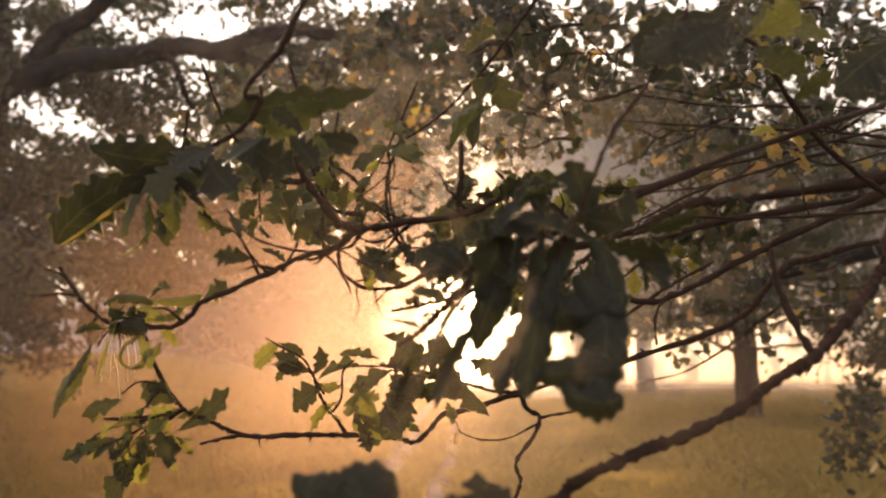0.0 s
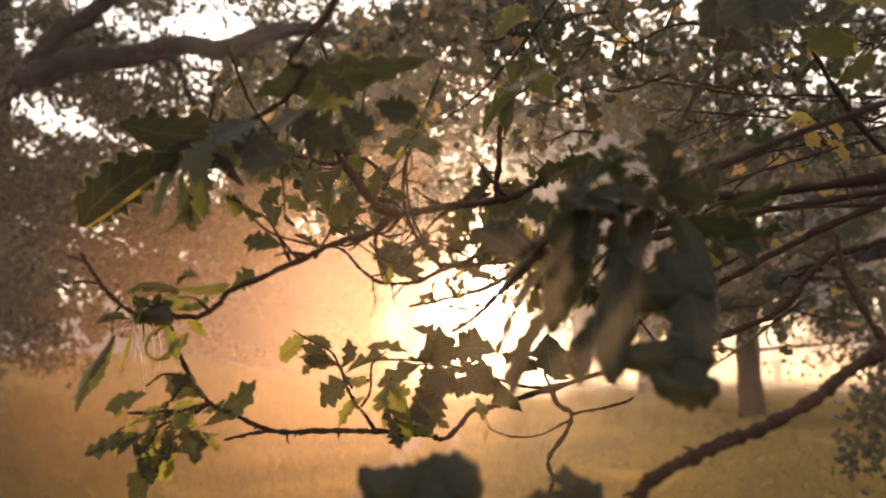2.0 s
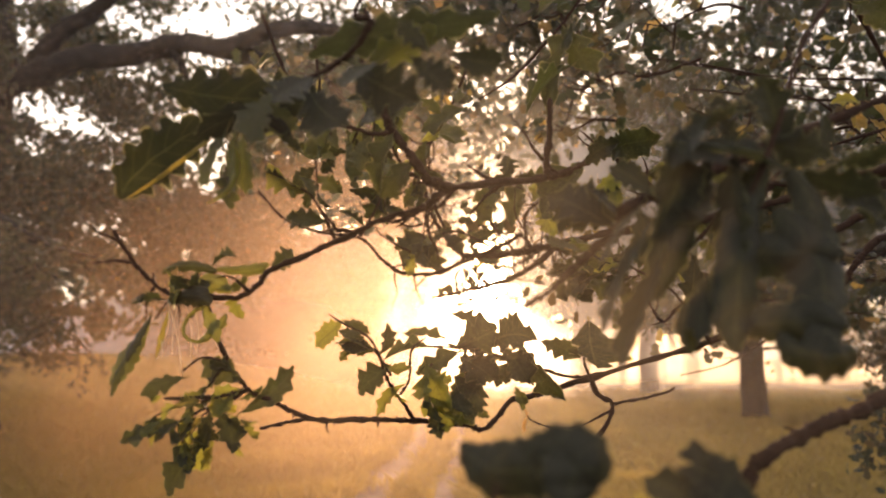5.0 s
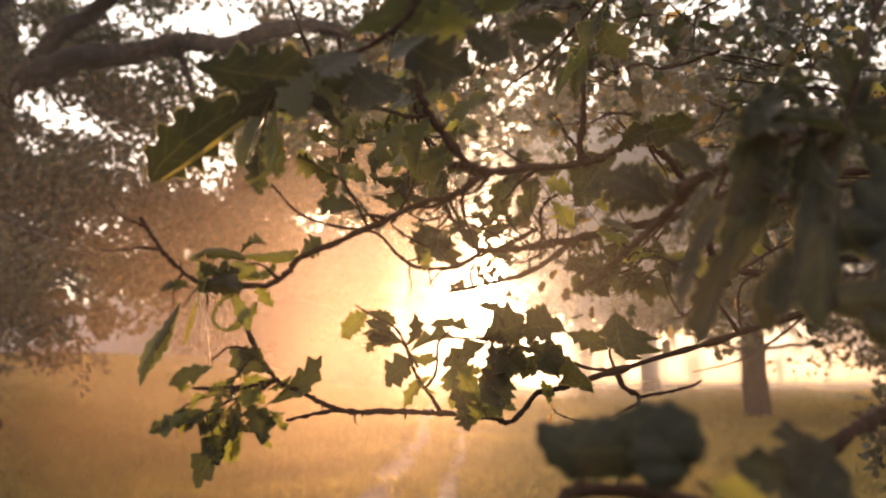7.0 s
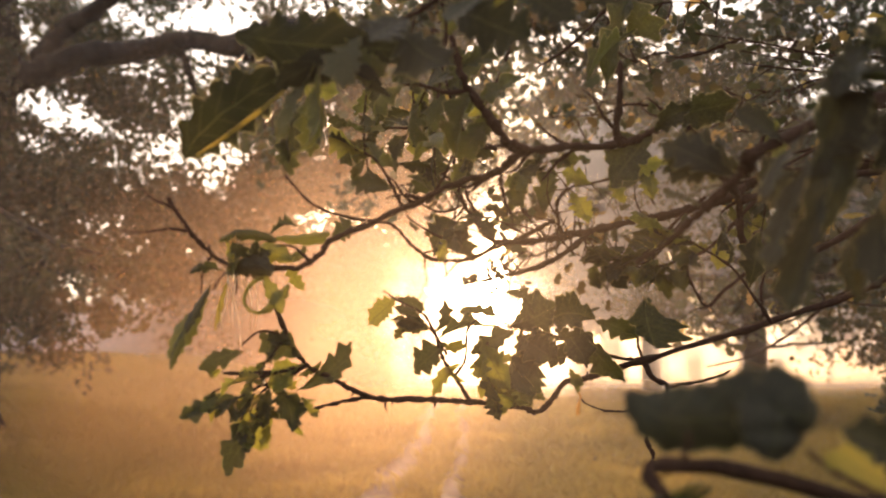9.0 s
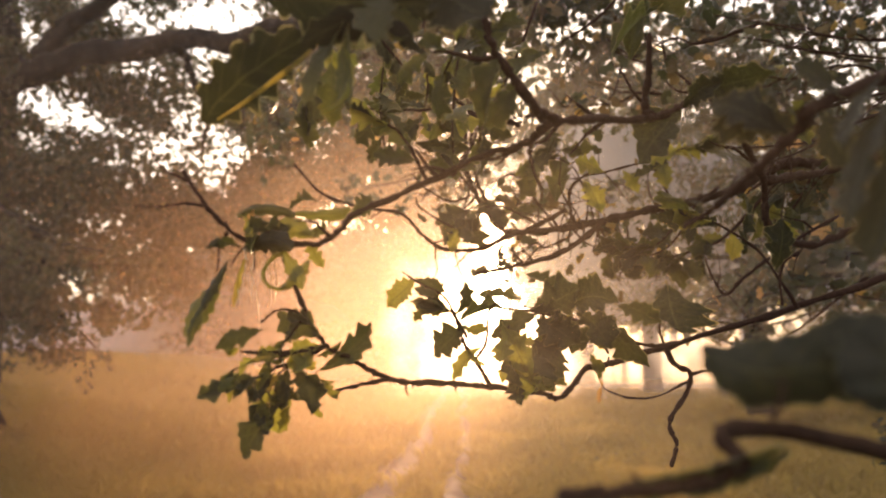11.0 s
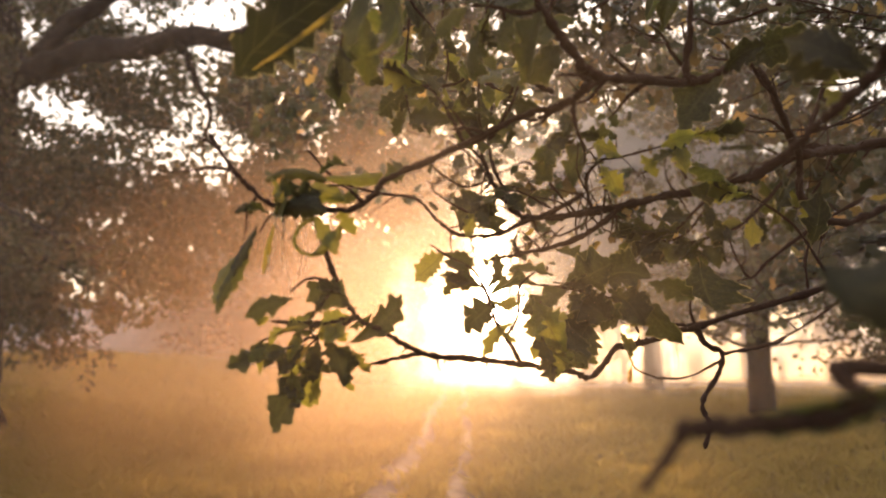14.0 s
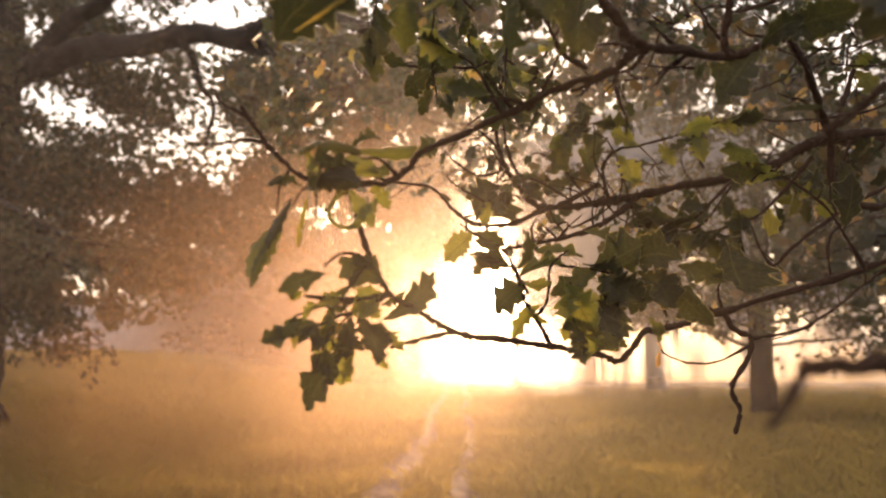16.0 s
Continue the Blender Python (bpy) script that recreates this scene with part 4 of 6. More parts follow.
leaf(low_branch, (0.146, 1.4, 1.935), (0.145, 1.36, 1.846), 4, 0.016, 1.65)
leaf(low_branch, (0.053, 1.38, 1.899), (0.1, 1.34, 1.866), 21, 0.041, 0.92)
leaf(low_branch, (-0.121, 1.3, 1.901), (-0.175, 1.28, 1.928), 42, 0.16, 0.71)
leaf(low_branch, (-0.149, 1.29, 1.886), (-0.213, 1.25, 1.895), 49, 0.16, 0.71)
leaf(low_branch, (-0.095, 1.3, 1.879), (-0.165, 1.27, 1.858), 46, 0.082, 0.82)
leaf(low_branch, (-0.064, 1.32, 1.908), (-0.093, 1.3, 1.949), 35, 0.082, 0.82)
leaf(low_branch, (-0.146, 1.27, 1.808), (-0.157, 1.26, 1.775), 14, 0.41, 0.82)
leaf(low_branch, (-0.067, 1.36, 1.787), (-0.048, 1.35, 1.76), 14, 0.25, 0.82)
leaf(low_branch, (-0.188, 1.26, 1.824), (-0.236, 1.24, 1.786), 35, 0.41, 0.61)
leaf(low_branch, (-0.213, 1.26, 1.824), (-0.19, 1.25, 1.791), 42, 0.49, 0.61)
leaf(low_branch, (0.008, 1.4, 1.816), (0.019, 1.38, 1.779), 21, 0.25, 0.82)
leaf(low_branch, (-0.055, 1.33, 1.847), (-0.119, 1.28, 1.788), 10, 0.041, 1.27)
leaf(low_branch, (0.031, 1.42, 1.757), (0.03, 1.42, 1.776), 28, 1, 0.51)
leaf(low_branch, (0.029, 1.42, 1.762), (0.024, 1.42, 1.732), 42, 1, 0.51)
twiglets(low_branch, [(1.01, 1.56, 2.168, 0.0085), (0.822, 1.5, 2.12, 0.0082), (0.739, 1.46, 2.101, 0.0079), (0.692, 1.44, 2.068, 0.0076), (0.66, 1.43, 2.033, 0.0073), (0.625, 1.44, 1.992, 0.007), (0.534, 1.46, 1.945, 0.0067), (0.17, 1.475, 1.832, 0.0064), (0.045, 1.43, 1.799, 0.0061), (-0.002, 1.4, 1.789, 0.0058), (-0.048, 1.372, 1.745, 0.0054), (-0.09, 1.345, 1.753, 0.0051), (-0.17, 1.288, 1.764, 0.0048), (-0.251, 1.21, 1.772, 0.0045), (-0.317, 1.14, 1.78, 0.0042), (-0.363, 1.11, 1.804, 0.0039), (-0.397, 1.09, 1.824, 0.0036), (-0.419, 1.06, 1.865, 0.0033), (-0.433, 1.035, 1.91, 0.003), (-0.438, 1.03, 1.933, 0.0027)], 22, 0.022, 723)
sprig(low_branch, [(0.043, 1.42, 1.818, 0.003), (0.005, 1.38, 1.861, 0.0024), (-0.042, 1.34, 1.875, 0.0018), (-0.095, 1.3, 1.879, 0.0012)], 7, 0.075, 0.1, 224)
sprig(low_branch, [(-0.397, 1.09, 1.824, 0.0022), (-0.429, 1.07, 1.805, 0.0018), (-0.453, 1.06, 1.785, 0.0013), (-0.471, 1.05, 1.755, 0.0009)], 4, 0.04, 0.3, 225)
sprig(low_branch, [(-0.416, 1.07, 1.817, 0.002), (-0.446, 1.05, 1.81, 0.0016), (-0.475, 1.03, 1.802, 0.0012), (-0.498, 1.02, 1.792, 0.0008)], 3, 0.034, 0.3, 226)
sprig(low_branch, [(-0.419, 1.06, 1.861, 0.002), (-0.427, 1.05, 1.847, 0.0016), (-0.437, 1.05, 1.833, 0.0012), (-0.446, 1.05, 1.823, 0.0008)], 3, 0.04, 0.2, 227)
sprig(low_branch, [(-0.21, 1.25, 1.839, 0.002), (-0.223, 1.24, 1.863, 0.0016), (-0.239, 1.24, 1.879, 0.0012), (-0.256, 1.23, 1.89, 0.0008)], 6, 0.05, 0.15, 228)
sprig(low_branch, [(-0.144, 1.27, 1.858, 0.002), (-0.155, 1.26, 1.832, 0.0016), (-0.148, 1.26, 1.808, 0.0012), (-0.132, 1.26, 1.783, 0.0008)], 6, 0.055, 0.3, 229)
sprig(low_branch, [(0.372, 1.4, 1.895, 0.003), (0.292, 1.35, 1.982, 0.0024), (0.208, 1.3, 2.021, 0.0018), (0.153, 1.28, 2.04, 0.0012)], 6, 0.075, 0.1, 230)

upper_branch = bough([(2.5, 1.9, 2.6, 0.04), (1.5, 1.75, 2.45, 0.02), (0.85, 1.62, 2.2, 0.0101), (0.482, 1.5, 2.029, 0.0066), (0.336, 1.4, 2.043, 0.0064), (0.308, 1.36, 2.114, 0.0062), (0.204, 1.22, 2.163, 0.0059), (0.151, 1.16, 2.183, 0.0057), (0.124, 1.136, 2.185, 0.0055), (0.088, 1.12, 2.158, 0.0053), (0.027, 1.085, 2.128, 0.0051), (-0.112, 0.959, 2.078, 0.0048), (-0.151, 0.965, 2.053, 0.0046), (-0.198, 0.98, 2.045, 0.0044), (-0.265, 1, 2.017, 0.0041), (-0.355, 1.025, 1.983, 0.0039), (-0.372, 1.03, 1.964, 0.0037), (-0.398, 1.03, 1.948, 0.0034), (-0.427, 1.03, 1.946, 0.0033), (-0.489, 1.03, 1.951, 0.0030), (-0.524, 1.022, 1.977, 0.0028), (-0.548, 1.02, 2.006, 0.0026), (-0.568, 1.02, 2.035, 0.0023)], 231)
twig(upper_branch, [(-0.112, 0.959, 2.078, 0.0065), (-0.138, 0.94, 2.082, 0.0061), (-0.144, 0.925, 2.081, 0.0057), (-0.166, 0.92, 2.112, 0.0052), (-0.185, 0.915, 2.137, 0.0048), (-0.197, 0.91, 2.165, 0.0044), (-0.206, 0.905, 2.199, 0.004)], 241)
twig(upper_branch, [(-0.185, 0.915, 2.137, 0.0035), (-0.212, 0.92, 2.138, 0.003), (-0.242, 0.925, 2.149, 0.0025), (-0.261, 0.93, 2.151, 0.002)], 242)
twig(upper_branch, [(0.027, 1.085, 2.128, 0.0055), (0.026, 1.08, 2.156, 0.005), (0.029, 1.07, 2.189, 0.0045), (0.029, 1.06, 2.237, 0.004)], 243)
twig(upper_branch, [(0.314, 1.36, 2.112, 0.008), (0.444, 1.45, 2.15, 0.0083), (0.614, 1.55, 2.204, 0.0087), (1.146, 1.75, 2.327, 0.009)], 244)
twig(upper_branch, [(-0.236, 1.01, 2.027, 0.003), (-0.227, 1, 2.037, 0.0025), (-0.213, 0.99, 2.059, 0.0019), (-0.204, 0.985, 2.081, 0.0014)], 245)
twig(upper_branch, [(0.308, 1.36, 2.114, 0.006), (0.334, 1.37, 2.157, 0.005), (0.383, 1.4, 2.246, 0.004)], 246)
twig(upper_branch, [(-0.484, 1.03, 1.945, 0.0016), (-0.495, 1.025, 1.936, 0.0013), (-0.504, 1.02, 1.917, 0.001)], 247)
twig(upper_branch, [(0.227, 1.25, 2.657, 0.0042), (0.176, 1.25, 2.58, 0.0038), (0.125, 1.24, 2.505, 0.0033), (0.07, 1.23, 2.427, 0.0029), (0.001, 1.22, 2.346, 0.0024), (-0.065, 1.2, 2.291, 0.002)], 248)
twig(upper_branch, [(0.982, 1.5, 2.259, 0.007), (0.81, 1.4, 2.326, 0.0063), (0.683, 1.3, 2.399, 0.0055), (0.605, 1.25, 2.482, 0.0047), (0.566, 1.22, 2.49, 0.004)], 249)
leaf(upper_branch, (-0.43, 1.02, 1.968), (-0.465, 1, 1.953), 10, 0, 0.97)
leaf(upper_branch, (-0.416, 1.04, 1.951), (-0.404, 1.03, 1.921), 14, 0.41, 0.92)
leaf(upper_branch, (-0.478, 1.02, 1.99), (-0.48, 1.01, 1.96), 42, 0.95, 0.46)
leaf(upper_branch, (-0.471, 1.03, 1.979), (-0.492, 1.02, 1.956), 42, 0.16, 0.71)
leaf(upper_branch, (-0.407, 1.04, 2.003), (-0.449, 1.05, 2.011), 42, 0.082, 0.61)
leaf(upper_branch, (-0.366, 1.05, 1.985), (-0.332, 1.08, 2.021), 31, 0.16, 0.82)
leaf(upper_branch, (-0.497, 1.03, 1.943), (-0.518, 1, 1.941), 42, 0.16, 0.61)
leaf(upper_branch, (-0.424, 1.03, 1.958), (-0.388, 1.05, 1.972), 35, 0.25, 0.61)
leaf(upper_branch, (-0.455, 1.02, 1.953), (-0.443, 1, 1.971), 28, 0.041, 0.82)
leaf(upper_branch, (0.088, 1.12, 2.158), (0.126, 1.08, 2.179), 42, 0.041, 1.02)
leaf(upper_branch, (0.121, 1.13, 2.182), (0.165, 1.05, 2.156), 42, 0.041, 0.92)
leaf(upper_branch, (0.383, 1.4, 2.246), (0.393, 1.37, 2.196), 30, 0.3, 0.9)
leaf(upper_branch, (0.383, 1.4, 2.246), (0.39, 1.36, 2.264), 21, 0.25, 1.02)
leaf(upper_branch, (0.088, 1.12, 2.158), (0.019, 1.08, 2.08), 14, 0.082, 0.92)
leaf(upper_branch, (-0.163, 0.93, 2.107), (-0.194, 0.9, 2.067), 21, 0.16, 0.82)
leaf(upper_branch, (-0.185, 0.915, 2.137), (-0.22, 0.9, 2.074), 21, 0.16, 0.82)
leaf(upper_branch, (-0.212, 0.92, 2.138), (-0.23, 0.92, 2.089), 14, 0.25, 0.82)
leaf(upper_branch, (-0.242, 0.925, 2.149), (-0.279, 0.9, 2.15), 21, 0.12, 0.82)
leaf(upper_branch, (-0.261, 0.93, 2.151), (-0.298, 0.92, 2.121), 21, 0.25, 0.71)
leaf(upper_branch, (-0.197, 0.91, 2.165), (-0.237, 0.9, 2.189), 28, 0.082, 0.82)
leaf(upper_branch, (-0.197, 0.91, 2.165), (-0.149, 0.92, 2.187), 28, 0.082, 0.82)
leaf(upper_branch, (-0.204, 0.985, 2.081), (-0.183, 0.96, 2.099), 21, 0.16, 0.71)
leaf(upper_branch, (-0.227, 1, 2.037), (-0.247, 0.98, 2.062), 42, 0.16, 0.61)
leaf(upper_branch, (-0.326, 0.95, 2.211), (-0.361, 0.93, 2.146), 21, 0.25, 0.82)
leaf(upper_branch, (-0.373, 0.93, 2.139), (-0.384, 0.93, 2.073), 14, 0.25, 0.82)
leaf(upper_branch, (0.101, 1.22, 2.434), (0.016, 1.2, 2.323), 42, 0.12, 0.61)
leaf(upper_branch, (0.088, 1.2, 2.35), (-0.004, 1.18, 2.306), 46, 0.16, 0.71)
leaf(upper_branch, (-0.085, 1.2, 2.276), (-0.157, 1.17, 2.251), 46, 0.16, 0.71)
leaf(upper_branch, (0.125, 1.24, 2.5), (0.048, 1.2, 2.491), 42, 0.082, 0.82)
leaf(upper_branch, (0.08, 1.23, 2.439), (0.119, 1.2, 2.35), 35, 0.082, 0.82)
leaf(upper_branch, (0.75, 1.5, 2.396), (0.689, 1.46, 2.325), 14, 0.72, 0.82)
leaf(upper_branch, (0.754, 1.5, 2.396), (0.693, 1.47, 2.405), 35, 0.49, 0.82)
leaf(upper_branch, (0.773, 1.5, 2.363), (0.786, 1.46, 2.306), 35, 0.85, 0.51)
leaf(upper_branch, (0.77, 1.5, 2.402), (0.784, 1.46, 2.357), 28, 0.78, 0.61)
leaf(upper_branch, (0.581, 1.22, 2.473), (0.608, 1.15, 2.393), 35, 0.16, 0.82)
leaf(upper_branch, (0.683, 1.3, 2.399), (0.746, 1.25, 2.425), 28, 0.082, 0.82)
leaf(upper_branch, (0.593, 1.22, 2.49), (0.626, 1.1, 2.442), 35, 0.016, 0.71)
curled_leaf(upper_branch, [(-0.501, 1.000, 1.921, 0.0013), (-0.508, 0.995, 1.903, 0.0051), (-0.515, 0.990, 1.885, 0.0069), (-0.520, 0.985, 1.871, 0.0056), (-0.524, 0.980, 1.855, 0.0012)], -0.2, 951, 0.6, 0.3, 0.4)
curled_leaf(upper_branch, [(-0.522, 0.980, 1.867, 0.0012), (-0.525, 0.975, 1.851, 0.0062), (-0.530, 0.975, 1.837, 0.0056), (-0.533, 0.975, 1.824, 0.0031), (-0.534, 0.975, 1.819, 0.0006)], 0.1, 952, 0.5, 0.25, 0.3)
curled_leaf(upper_branch, [(-0.510, 1.010, 1.937, 0.0013), (-0.515, 1.005, 1.944, 0.0058), (-0.521, 1.000, 1.940, 0.0051), (-0.528, 1.000, 1.936, 0.0013)], -0.1, 953, 0.5, 0.25, 0.3)
curled_leaf(upper_branch, [(-0.513, 1.020, 1.911, 0.0029), (-0.523, 1.015, 1.886, 0.0086), (-0.534, 1.010, 1.865, 0.0135), (-0.539, 1.000, 1.845, 0.0105), (-0.542, 0.990, 1.832, 0.0028)], 0.22, 921, 0.7, 0.18)
curled_leaf(upper_branch, [(-0.435, 1.020, 1.935, 0.0022), (-0.445, 1.010, 1.930, 0.0028), (-0.454, 1.000, 1.919, 0.0025), (-0.458, 0.995, 1.903, 0.0024), (-0.450, 0.990, 1.891, 0.0021), (-0.437, 0.992, 1.887, 0.0024), (-0.426, 0.998, 1.895, 0.0056), (-0.414, 1.005, 1.910, 0.0064), (-0.408, 1.010, 1.923, 0.0021)], 0.34, 922, 1.4, 0.18)
curled_leaf(upper_branch, [(-0.472, 1.030, 1.957, 0.0029), (-0.451, 1.025, 1.965, 0.0108), (-0.428, 1.020, 1.965, 0.0129), (-0.404, 1.015, 1.954, 0.0036)], 0.36, 923, 0.8, 0.18)
curled_leaf(upper_branch, [(-0.487, 1.020, 1.927, 0.0014), (-0.491, 1.015, 1.905, 0.0032), (-0.493, 1.010, 1.883, 0.0036), (-0.492, 1.000, 1.866, 0.0014)], 0.62, 924, 0.9, 0.18)
curled_leaf(upper_branch, [(-0.482, 1.020, 1.938, 0.0036), (-0.461, 1.010, 1.947, 0.0135), (-0.441, 1.005, 1.945, 0.0134), (-0.425, 1.000, 1.935, 0.0035)], 0, 925, 0.8, 0.18)
curled_leaf(upper_branch, [(-0.430, 1.030, 1.985, 0.0029), (-0.403, 1.035, 1.984, 0.0066), (-0.378, 1.040, 1.987, 0.0081), (-0.364, 1.045, 1.995, 0.0022)], 0.3, 926, 0.8, 0.18)
curled_leaf(upper_branch, [(-0.499, 1.020, 1.979, 0.0029), (-0.480, 1.020, 1.987, 0.0065), (-0.452, 1.020, 1.987, 0.0072), (-0.428, 1.025, 1.981, 0.0029)], 0.08, 927, 0.8, 0.18)
curled_leaf(upper_branch, [(-0.438, 1.010, 1.933, 0.0021), (-0.427, 1.000, 1.916, 0.0084), (-0.416, 0.990, 1.902, 0.0090), (-0.408, 0.985, 1.886, 0.0021)], 0.42, 928, 0.6, 0.18)
twiglets(upper_branch, [(0.482, 1.5, 2.029, 0.0085), (0.336, 1.4, 2.043, 0.0082), (0.308, 1.36, 2.114, 0.0079), (0.204, 1.22, 2.163, 0.0076), (0.151, 1.16, 2.183, 0.0073), (0.124, 1.136, 2.185, 0.0071), (0.088, 1.12, 2.158, 0.0068), (0.027, 1.085, 2.128, 0.0065), (-0.112, 0.959, 2.078, 0.0062), (-0.151, 0.965, 2.053, 0.0059), (-0.198, 0.98, 2.045, 0.0056), (-0.265, 1, 2.017, 0.0053), (-0.355, 1.025, 1.983, 0.005), (-0.372, 1.03, 1.964, 0.0047), (-0.398, 1.03, 1.948, 0.0044), (-0.427, 1.03, 1.946, 0.0042), (-0.489, 1.03, 1.951, 0.0039), (-0.524, 1.022, 1.977, 0.0036), (-0.548, 1.02, 2.006, 0.0033), (-0.568, 1.02, 2.035, 0.003)], 24, 0.1, 749)
sprig(upper_branch, [(-0.36, 1.3, 2.433, 0.003), (-0.347, 1.3, 2.332, 0.0024), (-0.353, 1.3, 2.234, 0.0018), (-0.342, 1.28, 2.136, 0.0012)], 9, 0.056, 0.15, 250)
sprig(upper_branch, [(-0.205, 1.35, 2.443, 0.003), (-0.223, 1.35, 2.317, 0.0024), (-0.232, 1.33, 2.197, 0.0018), (-0.228, 1.3, 2.13, 0.0012)], 9, 0.06, 0.18, 251)
sprig(upper_branch, [(-0.403, 1.05, 2.285, 0.0025), (-0.409, 1.05, 2.223, 0.002), (-0.417, 1.04, 2.164, 0.0015), (-0.425, 1.03, 2.115, 0.001)], 7, 0.053, 0.18, 252)
sprig(upper_branch, [(-0.058, 1.5, 2.522, 0.003), (-0.113, 1.45, 2.366, 0.0024), (-0.166, 1.42, 2.254, 0.0018), (-0.184, 1.4, 2.194, 0.0012)], 9, 0.06, 0.12, 253)
sprig(upper_branch, [(-0.28, 1.6, 2.595, 0.003), (-0.293, 1.6, 2.478, 0.0024), (-0.281, 1.6, 2.378, 0.0018), (-0.304, 1.6, 2.279, 0.0012)], 10, 0.064, 0.18, 254)
sprig(upper_branch, [(-0.403, 1.1, 2.387, 0.003), (-0.367, 1.1, 2.299, 0.0024), (-0.333, 1.1, 2.247, 0.0018), (-0.292, 1.1, 2.196, 0.0012)], 5, 0.056, 0.072, 255)
sprig(upper_branch, [(-0.234, 1, 2.345, 0.003), (-0.212, 1, 2.265, 0.0024), (-0.226, 1, 2.203, 0.0018), (-0.248, 1, 2.15, 0.0012)], 6, 0.056, 0.09, 256)
sprig(upper_branch, [(-0.181, 1.5, 2.279, 0.0045), (-0.232, 1.5, 2.317, 0.0036), (-0.281, 1.5, 2.294, 0.0027), (-0.426, 1.5, 2.298, 0.0018)], 8, 0.06, 0.06, 257)
sprig(upper_branch, [(-0.138, 1.15, 2.141, 0.004), (-0.178, 1.1, 2.14, 0.0032), (-0.203, 1.08, 2.182, 0.0024), (-0.219, 1.06, 2.241, 0.0016)], 8, 0.06, 0.06, 258)
sprig(upper_branch, [(-0.265, 1, 2.017, 0.0025), (-0.284, 1, 2.054, 0.002), (-0.303, 1, 2.082, 0.0015), (-0.329, 1, 2.095, 0.001)], 5, 0.045, 0.18, 259)
sprig(upper_branch, [(-0.427, 1.03, 1.946, 0.002), (-0.445, 1.02, 1.954, 0.0016), (-0.457, 1.01, 1.957, 0.0012), (-0.47, 1.01, 1.964, 0.0008)], 5, 0.034, 0.18, 260)

middle_branch = bough([(2.5, 1.9, 2.9, 0.06), (1.8, 2.4, 2.6, 0.03), (1.153, 2.5, 2.487, 0.0172), (0.911, 2.42, 2.451, 0.0162), (0.805, 2.38, 2.411, 0.0152), (0.669, 2.33, 2.336, 0.0142), (0.528, 2.29, 2.289, 0.0133), (0.359, 2.25, 2.249, 0.0122), (0.222, 2.21, 2.213, 0.0113), (0.08, 2.2, 2.186, 0.0103), (-0.05, 2.2, 2.179, 0.0094), (-0.106, 2.2, 2.222, 0.0083), (-0.151, 2.2, 2.289, 0.0074), (-0.179, 2.19, 2.371, 0.0064), (-0.179, 2.18, 2.487, 0.0054), (-0.136, 2.18, 2.609, 0.0044)], 261)
twig(middle_branch, [(0.221, 2.21, 2.208, 0.0105), (0.146, 2.18, 2.144, 0.0089), (0.053, 2.16, 2.096, 0.0073), (-0.084, 2.14, 2.06, 0.0056), (-0.157, 2.12, 2.044, 0.004)], 276)
twig(middle_branch, [(0.145, 2.2, 2.192, 0.006), (0.123, 2.18, 2.251, 0.0054), (0.126, 2.17, 2.301, 0.0048), (0.165, 2.16, 2.337, 0.0042), (0.219, 2.15, 2.345, 0.0036), (0.332, 2.15, 2.375, 0.003)], 277)
twig(middle_branch, [(0.114, 2.2, 2.244, 0.0075), (0.009, 2.19, 2.187, 0.007), (-0.06, 2.18, 2.159, 0.0065), (-0.144, 2.17, 2.121, 0.006), (-0.245, 2.16, 2.119, 0.0055), (-0.311, 2.15, 2.162, 0.005), (-0.371, 2.15, 2.222, 0.0045), (-0.48, 2.15, 2.239, 0.004), (-0.597, 2.14, 2.278, 0.0035), (-0.681, 2.13, 2.365, 0.003)], 278)
twig(middle_branch, [(-0.11, 2.18, 2.129, 0.004), (-0.211, 2.15, 2.175, 0.0034), (-0.31, 2.12, 2.229, 0.0028), (-0.327, 2.12, 2.262, 0.0022)], 279)
twig(middle_branch, [(-0.06, 2.18, 2.159, 0.005), (-0.144, 2.15, 2.303, 0.0042), (-0.166, 2.12, 2.408, 0.0034), (-0.17, 2.1, 2.549, 0.0026)], 280)
twig(middle_branch, [(-0.163, 2.2, 2.289, 0.004), (-0.228, 2.2, 2.269, 0.0033), (-0.294, 2.18, 2.3, 0.0027), (-0.343, 2.17, 2.347, 0.002)], 281)
twig(middle_branch, [(-0.05, 2.2, 2.179, 0.004), (-0.102, 2.18, 2.143, 0.0034), (-0.168, 2.16, 2.115, 0.0028), (-0.216, 2.15, 2.065, 0.0022)], 282)
twig(middle_branch, [(-0.084, 2.14, 2.063, 0.004), (-0.09, 2.15, 2.105, 0.0033), (-0.076, 2.16, 2.131, 0.0025)], 283)
twig(middle_branch, [(0.746, 1.9, 2.165, 0.005), (0.59, 1.85, 2.083, 0.0044), (0.452, 1.8, 1.994, 0.0038), (0.411, 1.8, 1.956, 0.0032), (0.382, 1.8, 1.994, 0.0026), (0.366, 1.8, 2.046, 0.002)], 284)
twig(middle_branch, [(0.614, 1.85, 2.063, 0.0045), (0.58, 1.85, 2.043, 0.004), (0.563, 1.85, 2.003, 0.0035), (0.564, 1.85, 1.936, 0.003)], 285)
twig(middle_branch, [(1.478, 3, 2.139, 0.008), (1.314, 3, 2.025, 0.0067), (1.193, 3, 1.935, 0.0055), (1.03, 3, 1.846, 0.0043), (0.848, 3, 1.802, 0.003)], 286)
